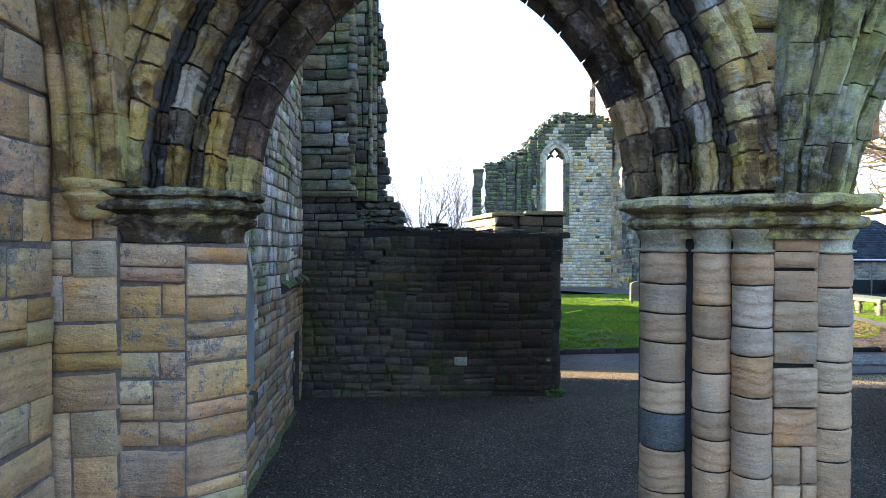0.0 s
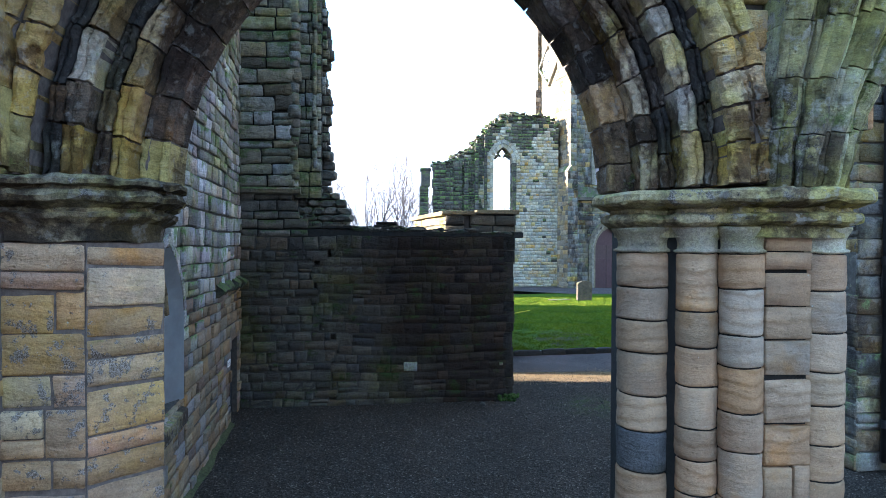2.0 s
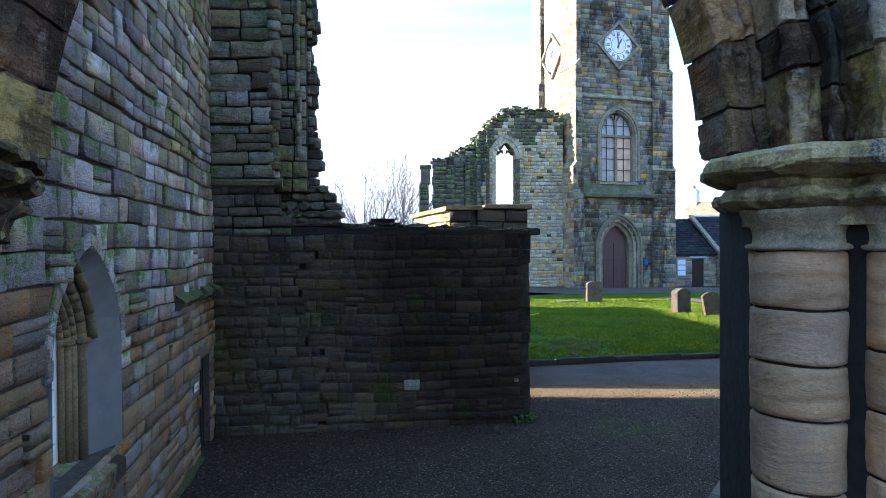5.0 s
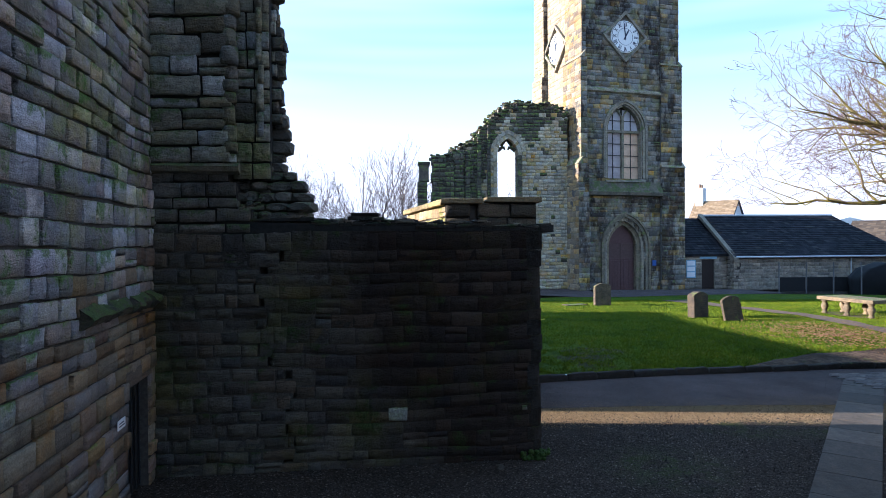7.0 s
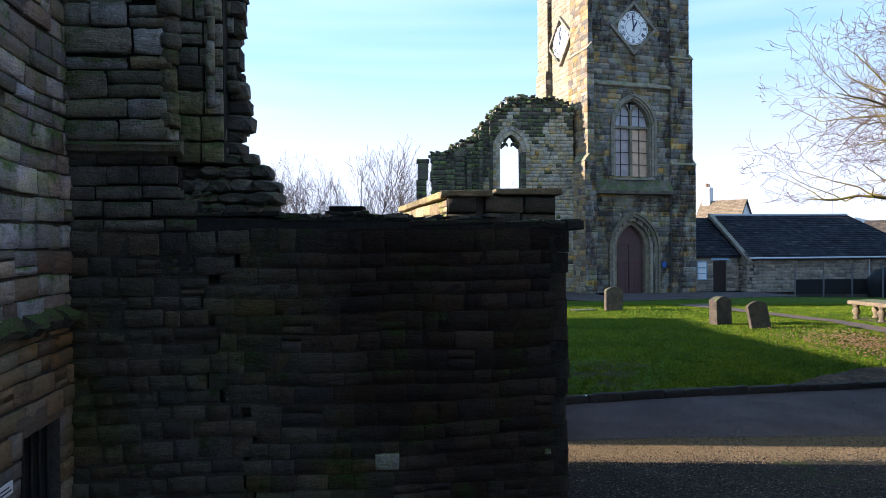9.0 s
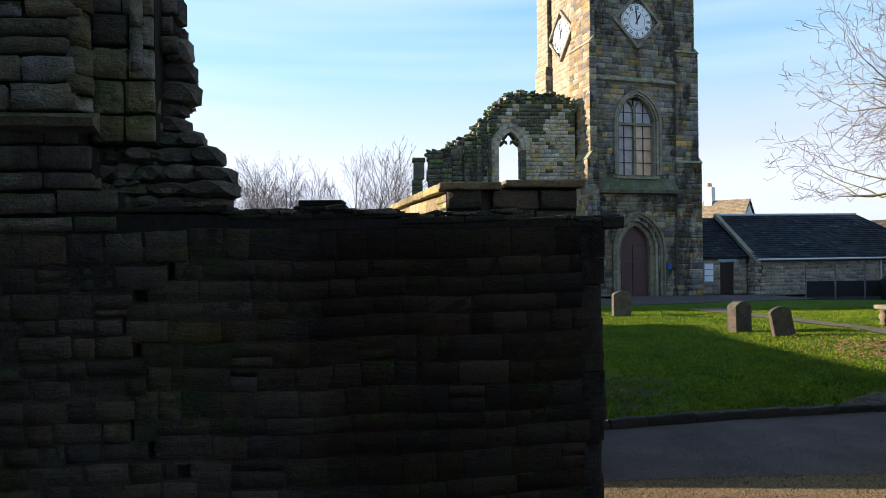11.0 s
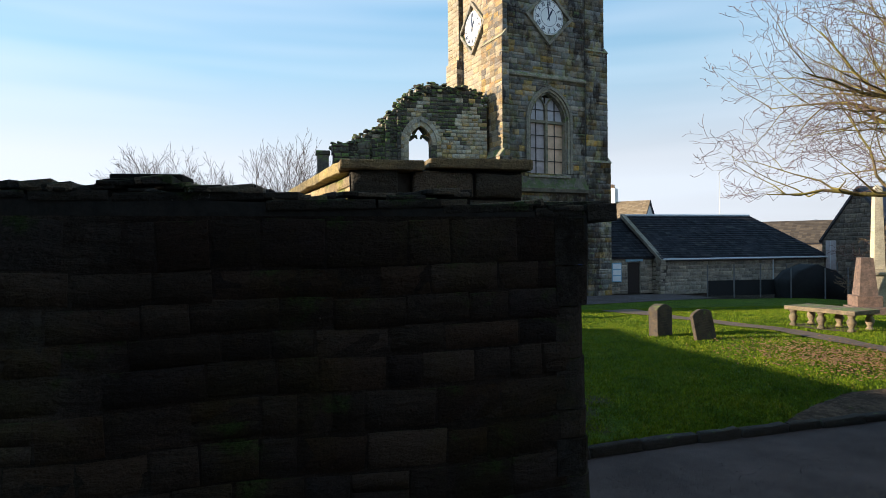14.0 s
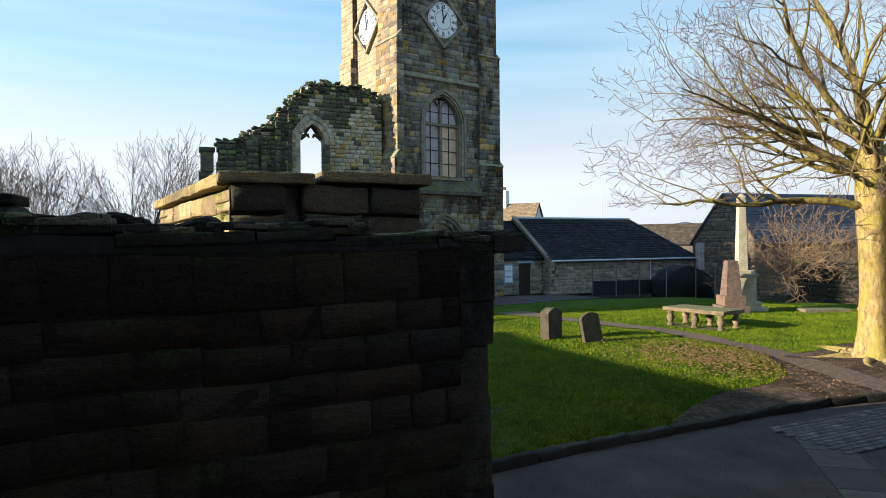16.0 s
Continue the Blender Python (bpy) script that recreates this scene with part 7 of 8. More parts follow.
def barn():
    top = holder("barn", 20.6, 31.2, -0.35)
    tagged(top, "long low stone outbuilding with dark slate roof", "building")
    W, D, E, R = 12.4, 9.0, 2.25, 5.1
    masonry(top, Matrix.Identity(4), 0, E, lambda z: [(0, W)], M_BARN, M_MORTAR_R, course=(0.18, 0.28), length=(0.25, 0.6), thick=0.5, depth=0.15, joint=0.014, bed=0.07, wander=0.04, seed=111, limit=300, worn=0.7)
    masonry(top, Matrix.Translation((0, D, 0)) @ Matrix.Rotation(radians(-90), 4, 'Z'), 0, R - 0.2, lambda z: [(0, D)] if z < E else [((z - E) / (R - E) * D / 2, D - (z - E) / (R - E) * D / 2)], M_BARN, M_MORTAR,
            course=(0.2, 0.3), length=(0.3, 0.6), thick=0.5, depth=0.15, joint=0.025, seed=112, limit=0)
    slate_roof(top, "slating", (-0.1, -0.25, E - 0.05), (W + 0.2, -0.25, E - 0.05), (W - 2.2, D / 2, R), (-0.1, D / 2, R), M_SLATES, 22)
    slate_roof(top, "slating", (W + 0.2, -0.25, E - 0.05), (W + 0.2, D + .25, E - 0.05), (W - 2.2, D / 2 + 0.01, R), (W - 2.2, D / 2, R), M_SLATES, 22)
    slate_roof(top, "slating", (W + 0.2, D + 0.25, E - 0.05), (-0.1, D + 0.25, E - 0.05), (-0.1, D / 2, R), (W - 2.2, D / 2, R), M_SLATES, 10)
    bm = bmesh.new()
    add_tube(bm, (-0.15, D / 2, R + 0.02), (W - 2.2, D / 2, R + 0.02), 0.09, 0.09, 8)
    part("ridge", bm, M_LEAD, top, "grey ridge")
    bm = bmesh.new()
    add_tube(bm, (0, -0.30, E - 0.06), (W + 0.2, -0.30, E - 0.06), 0.06, 0.06, 8)
    part("gutter", bm, M_PIPE, top, "pale gutter")
    bm = bmesh.new()
    add_tube(bm, (8.2, -0.08, E - 0.1), (8.2, -0.08, 0.7), 0.04, 0.04, 8)
    add_tube(bm, (8.2, -0.08, 0.7), (8.7, -0.08, 0.45), 0.04, 0.04, 8)
    part("downpipe", bm, M_PIPE, top, "pale downpipe")
    bm = bmesh.new()
    add_prism(bm, [(-0.35, E - 0.1), (D / 2, R + 0.15), (D / 2, R - 0.1), (-0.35, E - 0.32)], 'x', -0.16, 0.14)
    part("skew", bm, M_BARN, top, "stone skew along the verge")
    # lean-to porch
    por = holder("porch", 17.5, 32.0, -0.30)
    tagged(por, "small slate-roofed stone porch with dark door", "building")
    masonry(por, Matrix.Identity(4), 0, 2.35, lambda z: [(-0.6, 1.3), (2.2, 3.05)] if z < 1.95 else [(-0.6, 3.05)], M_BARN, M_MORTAR_R, course=(0.2, 0.28), length=(0.3, 0.6), thick=0.4, depth=0.15, joint=0.014, bed=0.07, worn=0.7, seed=113, limit=80)
    slate_roof(por, "slating", (-0.7, -0.2, 2.3), (3.1, -0.2, 2.3), (3.1, 4.0, 4.9), (-0.7, 4.0, 4.9), M_SLATES, 16)
    door = part("porch_door", box(1.3, 2.2, 0.12, 0.18, 0.02, 1.95, 0.01), M_DARKDOOR, por, "dark brown door")
    part("name_board", box(1.15, 2.35, -0.05, 0.0, 2.02, 2.25, 0.006), M_PALEBLUE, por, "pale blue name board")
    pb = part("poster_board", box(0.2, 0.85, -0.05, 0.0, 0.75, 1.95, 0.006), M_PALEBLUE, por, "blue and white poster board")
    for k in range(3):
        part("poster", box(0.26, 0.79, -0.06, -0.051, 0.82 + 0.38 * k, 1.12 + 0.38 * k, 0.0), M_WHITE, pb)


M_DARKDOOR = plain("dark_door_paint", (0.02, 0.013, 0.012), 0.5, var=0.2)
M_PALEBLUE = plain("pale_blue_board", (0.25, 0.42, 0.55), 0.5, var=0.12, bump=0)
barn()


def house(name, label, x, y, rz, w, d, e, rdg, wallm, roofm, chimney=False, rows=14):
    """A gabled house: its gable (width w) faces local -y, its ridge runs back."""
    top = holder(name, x, y, -0.5, rz)
    tagged(top, label, "house")
    bm = bmesh.new()
    add_prism(bm, [(-w / 2, 0), (w / 2, 0), (w / 2, e), (0, rdg), (-w / 2, e)], 'y', 0, d)
    part("wall", bm, wallm, top)
    slate_roof(top, "roof", (w / 2 + 0.2, -0.15, e - 0.1), (w / 2 + 0.2, d + 0.15, e - 0.1), (0, d + 0.15, rdg + 0.08), (0, -0.15, rdg + 0.08), roofm, rows)
    slate_roof(top, "roof", (-w / 2 - 0.2, -0.15, e - 0.1), (-w / 2 - 0.2, d + 0.15, e - 0.1), (0, d + 0.15, rdg + 0.08), (0, -0.15, rdg + 0.08), roofm, rows)
    if chimney:
        part("chimney", box(-0.5, 0.5, d - 0.9, d - 0.1, rdg - 0.6, rdg + 1.5, 0.03), wallm, top)
        for k in (-0.25, 0.25):
            part("chimney_pot", lathe([(0.13, rdg + 1.5), (0.12, rdg + 1.9), (0.15, rdg + 1.92)], 10), M_TILE, top, m=Matrix.Translation((k, d - 0.5, 0)))
    return top


def tile_material():
    m = Mat("tile_pieces", 0.8)
    c = m.ramp(m.piece(), [(0, (0.16, 0.12, 0.075)), (0.6, (0.21, 0.16, 0.10)), (1.0, (0.26, 0.20, 0.13))])
    return m.color(c)


M_TILES = tile_material()
gt = Mat("grey_tile_pieces", 0.85)
M_TILES_D = gt.color(gt.ramp(gt.piece(), [(0.0, (0.045, 0.036, 0.028)), (0.6, (0.065, 0.052, 0.04)), (1.0, (0.095, 0.075, 0.055))]))
house("cottage", "white harled cottage with brown tiled roof and chimney", 34.5, 54.6, 40, 6.0, 4.4, 4.3, 7.7, M_HARL, M_TILES, True, 24)
house("far_house", "far house with brown tiled roof beyond the outbuilding", 47.4, 42.0, 35, 5, 8, 3.3, 5.2, M_HALL, M_TILES_D)


# dark colours and a heavy soot mask stand in for shade on this wall
M_GARDEN = stone_material("shaded_garden_wall_stone", [(0.068, 0.056, 0.042), (0.052, 0.045, 0.037), (0.085, 0.070, 0.050)], moss=0.35, soot=0.6, soot_scale=0.7, grain=0.5, tones=(0.6, 1.1))


def hall():
    top = holder("stone_hall", 32.5, 28.25, -0.6, -98)
    tagged(top, "old stone hall with gable end and blue-grey slate roof", "building")
    W, D, E, R = 6.4, 13.0, 3.6, 6.8
    gable = lambda z: [(-W / 2, W / 2)] if z < E else [(-W / 2 + (z - E) / (R - E) * W / 2, W / 2 - (z - E) / (R - E) * W / 2)]
    masonry(top, Matrix.Identity(4), 0, R - 0.1, gable, M_HALL, M_MORTAR_L, course=(0.22, 0.32), length=(0.3, 0.7), thick=0.5, depth=0.15, joint=0.012, bed=0.1, seed=121, limit=250, worn=1.1)
    bm = bmesh.new()
    add_prism(bm, [(-W / 2 + .1, 0), (W / 2 - .1, 0), (W / 2 - .1, E - .1), (0, R - 0.2), (-W / 2 + .1, E - .1)], 'y', 0.4, D)
    part("wall", bm, M_HALL, top)
    slate_roof(top, "slating", (W / 2 + 0.2, -0.1, E - 0.15), (W / 2 + 0.2, D, E - 0.15), (0, D, R + 0.06), (0, -0.1, R + 0.06), M_SLATES_B, 18)
    slate_roof(top, "slating", (-W / 2 - 0.2, -0.1, E - 0.15), (-W / 2 - 0.2, D, E - 0.15), (0, D, R + 0.06), (0, -0.1, R + 0.06), M_SLATES_B, 18)
    wd = part("window", box(-2.8, -1.9, -0.05, 0.02, 1.6, 3.5, 0.01), M_PANE, top, "narrow grey shuttered window")
    part("window_bar", box(-2.38, -2.32, -0.07, -0.04, 1.6, 3.5, 0.0), M_PIPE, wd)
    # garden wall to the east
    gw = holder("garden_wall", 27.5, 19.2, -0.5, -68)
    tagged(gw, "old stone garden wall behind the monuments", "wall")
    masonry(gw, Matrix.Identity(4), 0, 2.5, lambda z: [(0, 14)], M_GARDEN, M_MORTAR, course=(0.16, 0.30), length=(0.22, 0.6), thick=0.5, depth=0.15, joint=0.014, bed=0.1, wander=0.05, seed=122, limit=200, near=lambda u, z: u < 8)


hall()


def site_fence():
    top = holder("site_fence", 22.3, 29.0, -0.45, -6)
    tagged(top, "temporary dark mesh barrier on grey posts", "fence")
    for k in range(6):
        bm = bmesh.new()
        add_tube(bm, (k * 1.7, 0, 0), (k * 1.7, 0, 2.0), 0.035, 0.035, 8)
        part("post", bm, M_POST, top)
    for k in range(5):
        part("mesh_panel", box(k * 1.7 + 0.06, k * 1.7 + 1.64, -0.015, 0.015, 0.15, 1.05), M_NETTING, top)
    sh = holder("covered_shed", 26.9, 25.6, -0.5, -20)
    tagged(sh, "low shed covered with a dark tarpaulin", "shed")
    bm = bmesh.new()
    add_prism(bm, [(-1.45, 0), (1.45, 0), (1.45, 1.1), (0.95, 1.7), (0, 2.05), (-0.95, 1.7), (-1.45, 1.1)], 'y', 0, 2.4)
    bmesh.ops.subdivide_edges(bm, edges=bm.edges[:], cuts=3, use_grid_fill=True)
    wear(bm, 0.10, 1.1)
    part("tarpaulin", bm, M_TARP, sh, smooth=True)
    for k in (-1.5, 0.3, 1.5):
        bm = bmesh.new()
        add_tube(bm, (k, -0.06, 0), (k, -0.06, 1.9), 0.04, 0.04, 8)
        part("post", bm, M_POST, sh)


M_POST = plain("dull_steel_post", (0.12, 0.12, 0.125), 0.6, var=0.2)
M_NETTING = plain("dark_netting", (0.012, 0.012, 0.013), 0.8, var=0.4, scale=40)
M_TARP = plain("dark_tarpaulin", (0.008, 0.008, 0.009), 0.95, var=0.3, scale=4)
site_fence()

# ---------- churchyard monuments ----------
def headstone(x, y, rz, w, h, t, lean, side, label):
    z = lawn_h(x, y) + 0.02
    top = holder("headstone", x, y, z, rz)
    top.matrix_world = pose(x, y, z, lean, side, rz)
    tagged(top, label, "headstone", "churchyard headstones")
    bm = bmesh.new()
    n = 10
    pts = [(-w / 2, -0.15), (w / 2, -0.15), (w / 2, h - 0.14)]
    pts += [(w / 2 - 0.05 - (w - 0.1) * k / n, h - 0.09 + 0.09 * math.sin(math.pi * k / n)) for k in range(n + 1)]
    pts += [(-w / 2, h - 0.14)]
    add_prism(bm, pts, 'y', -t / 2, t / 2)
    bmesh.ops.bevel(bm, geom=[e for e in bm.edges], offset=0.012, segments=1, affect='EDGES')
    body = part("slab", bm, M_HEAD, top)
    bm = bmesh.new()
    for k in range(7):
        ww = w * (0.66 if k % 3 else 0.5)
        add_box(bm, -ww / 2, ww / 2, -t / 2 - 0.004, -t / 2 + 0.002, h * 0.3 + k * 0.07, h * 0.3 + k * 0.07 + 0.018)
    part("inscription", bm, M_HEADDARK, body, "worn unreadable inscription")["kind"] = "stuff"
    return top


M_HEADDARK = plain("worn_inscription", (0.10, 0.08, 0.06), 0.95, var=0.4)
headstone(7.15, 18.3, 20, 0.86, 0.98, 0.14, 0, 0, "rounded brown headstone standing alone on the lawn")
headstone(8.80, 13.0, 24, 0.74, 0.93, 0.30, -1, 0, "thick mossy brown headstone with curved top")
headstone(9.52, 11.95, 10, 0.72, 0.86, 0.12, -7, -7, "brown headstone leaning to one side")
fs = part("flat_grave_slab", box(-0.5, 0.5, -0.25, 0.25, -0.03, 0.05, 0.015), M_HEAD, None)
fs.matrix_world = pose(6.0, 18.6, lawn_h(6.0, 18.6) + 0.03, 0, 0, 15)
tagged(fs, "low flat grave slab in the grass", "grave slab")


def table_tomb():
    x, y, rz = 14.75, 12.95, -78
    top = holder("table_tomb", x, y, lawn_h(x, y) + 0.02, rz)
    tagged(top, "weathered stone table tomb on six baluster legs", "tomb")
    bm = box(-1.12, 1.12, -0.62, 0.62, 0.52, 0.65, 0.02)
    part("tabletop", bm, M_TOMB, top)
    prof = [(0.11, 0), (0.11, 0.06), (0.075, 0.09), (0.07, 0.13), (0.12, 0.24), (0.13, 0.32), (0.085, 0.40), (0.08, 0.44), (0.115, 0.47), (0.115, 0.52)]
    for i in (-0.92, 0.0, 0.92):
        for k in (-0.45, 0.45):
            part("leg", lathe(prof, 12), M_TOMB, top, m=Matrix.Translation((i, k, 0)), smooth=True)
    bm = bmesh.new()
    bmesh.ops.create_circle(bm, cap_ends=True, segments=20, radius=1.0, matrix=Matrix.Diagonal((1.2, 0.7, 1, 1)) @ Matrix.Translation((0, 0, 0.014)))
    part("bare_earth", bm, M_EARTH, top)


M_EARTH = plain("bare_earth", (0.09, 0.07, 0.045), 0.95, var=0.4, scale=15, bump=0.8)
table_tomb()


def obelisks():
    x, y = 20.0, 15.95
    z = lawn_h(x, y)
    top = holder("obelisk", x, y, z, -25)
    tagged(top, "tall pale sandstone obelisk on stepped pedestal", "monument")
    M = M_OBELISK
    for n, (w, a, b) in enumerate(((1.5, 0, 0.2), (1.15, 0.2, 0.42), (0.86, 0.42, 1.45), (1.0, 1.45, 1.55), (0.8, 1.55, 1.68))):
        part("step" if n < 2 else "pedestal", box(-w / 2, w / 2, -w / 2, w / 2, a, b, 0.02), M, top)
    bm = bmesh.new()
    a, b, h0, h1 = 0.19, 0.125, 1.68, 4.72
    lo = [bm.verts.new((s * a, t * a, h0)) for s, t in ((-1, -1), (1, -1), (1, 1), (-1, 1))]
    hi = [bm.verts.new((s * b, t * b, h1)) for s, t in ((-1, -1), (1, -1), (1, 1), (-1, 1))]
    tip = bm.verts.new((0, 0, h1 + 0.16))
    for i in range(4):
        j = (i + 1) % 4
        bm.faces.new((lo[i], lo[j], hi[j], hi[i]))
        bm.faces.new((hi[i], hi[j], tip))
    part("shaft", bm, M, top)
    x, y = 18.8, 15.4
    top = holder("short_obelisk", x, y, lawn_h(x, y), -25)
    tagged(top, "short truncated red-brown granite obelisk", "monument")
    for w, a, b in ((1.05, 0, 0.32), (0.84, 0.32, 0.72)):
        part("pedestal", box(-w / 2, w / 2, -w / 2, w / 2, a, b, 0.02), M_REDSTONE, top)
    bm = bmesh.new()
    lo = [bm.verts.new((s * 0.31, t * 0.31, 0.72)) for s, t in ((-1, -1), (1, -1), (1, 1), (-1, 1))]
    hi = [bm.verts.new((s * 0.20, t * 0.20, 2.10)) for s, t in ((-1, -1), (1, -1), (1, 1), (-1, 1))]
    bm.faces.new(hi)
    for i in range(4):
        j = (i + 1) % 4
        bm.faces.new((lo[i], lo[j], hi[j], hi[i]))
    part("shaft", bm, M_REDSTONE, top)
    for k, (gx, gy, w) in enumerate(((22.3, 14.0, 1.8), (24.2, 13.2, 1.0))):
        ob = part("low_grave_kerb", box(-w / 2, w / 2, -0.35, 0.35, -0.02, 0.14, 0.02), M_TOMB, None)
        ob.matrix_world = pose(gx, gy, lawn_h(gx, gy) + 0.02, 0, 0, -25)
        tagged(ob, "low stone grave kerb in the grass", "grave kerb")


M_REDSTONE = stone_material("red_granite", [(0.20, 0.13, 0.10), (0.18, 0.125, 0.10)], moss=0.0, soot=0.1, streak=0.1)
obelisks()


# ---------- trees ----------
def bark_material(name, col, col2, moss):
    m = Mat(name, 0.9)
    f = m.noise(14.0, 6.0, 0.7, m.scaled(1, 1, 0.35))
    c = m.ramp(f, [(0.3, tuple(0.28 * k for k in col)), (0.55, col), (0.75, col2)])
    g = m.noise(2.2, 5.0, 0.65)
    c = m.mix(m.math('MULTIPLY', m.ramp(g, [(0.62 - 0.2 * moss, 0.0), (0.75 - 0.2 * moss, 1.0)]), 0.75), c, (0.26, 0.22, 0.04))
    m.bump(f, 0.8, 0.03)
    return m.color(c)


M_BARK = bark_material("sycamore_bark", (0.31, 0.225, 0.095), (0.45, 0.35, 0.17), 0.9)
M_LIMB = bark_material("mossy_limb_bark", (0.16, 0.12, 0.055), (0.26, 0.20, 0.085), 0.8)
M_TWIG = plain("winter_twig", (0.125, 0.080, 0.074), 0.8, var=0.3)
M_FARTWIG = plain("far_twig", (0.066, 0.055, 0.05), 0.85, var=0.3)


class Branches:
    def __init__(self, seed, least=0.0):
        self.r, self.least, self.floor = random.Random(seed), least, -1.0
        self.v, self.f = [], []

    def tube(self, p, q, r0, r1, sides):
        d = (q - p).normalized()
        a = d.orthogonal().normalized()
        b = d.cross(a)
        r0, r1 = max(r0, self.least), max(r1, self.least)
        n = len(self.v)
        for c, r in ((p, r0), (q, r1)):
            for k in range(sides):
                t = 2 * math.pi * k / sides
                w = c + r * (math.cos(t) * a + math.sin(t) * b)
                self.v.append((w.x, w.y, w.z))
        for i in range(sides):
            j = (i + 1) % sides
            self.f.append((n + i, n + j, n + sides + j, n + sides + i))

    def grow(self, p, d, length, rad, depth, twig, lift=0.03, wobble=0.13, spread=0.75, dense=1.0, step=0.42, ratio=(0.70, 0.34), least=0.17):
        """A long limb that wanders and tapers, with shorter side branches along it; the last two levels go to the twigs."""
        r = self.r
        segs = max(3, int(length / step))
        side = d.orthogonal().normalized()
        side.rotate(Matrix.Rotation(r.uniform(0, 2 * math.pi), 3, d))
        home = self if depth > 1 else twig
        sides = 8 if rad > 0.06 else (5 if rad > 0.018 else 3)
        for k in range(segs):
            d = (d + Vector((r.gauss(0, wobble), r.gauss(0, wobble), r.gauss(0, wobble) + lift))).normalized()
            q = p + d * (length / segs)
            if q.z < self.floor:
                d = Vector((d.x, d.y, abs(d.z) + 0.1)).normalized()
                q = p + d * (length / segs)
            f0, f1 = 0.9 * (1 - k / segs) + 0.1, 0.9 * (1 - (k + 1) / segs) + 0.1
            home.tube(p, q, rad * f0, rad * f1, sides)
            if depth > 0 and k >= segs * 0.15 and r.random() < dense:
                side.rotate(Matrix.Rotation(math.pi + r.uniform(-0.9, 0.9), 3, d))
                out = (side - d * side.dot(d)).normalized()
                nd = (d + out * spread * r.uniform(0.7, 1.3)).normalized()
                self.grow(q, nd, length * (ratio[0] - ratio[1] * k / segs) * r.uniform(0.6, 1.15), max(rad * f1 * r.uniform(0.5, 0.75), rad * 0.16), depth - 1, twig, lift, wobble * 1.1, spread, dense, max(least, step * 0.68), ratio, least)
            p = q

    def done(self, name, mat, parent, label=""):
        me = mesh_from(name, self.v, self.f, mat, True)
        return child(name, me, parent, None, label)


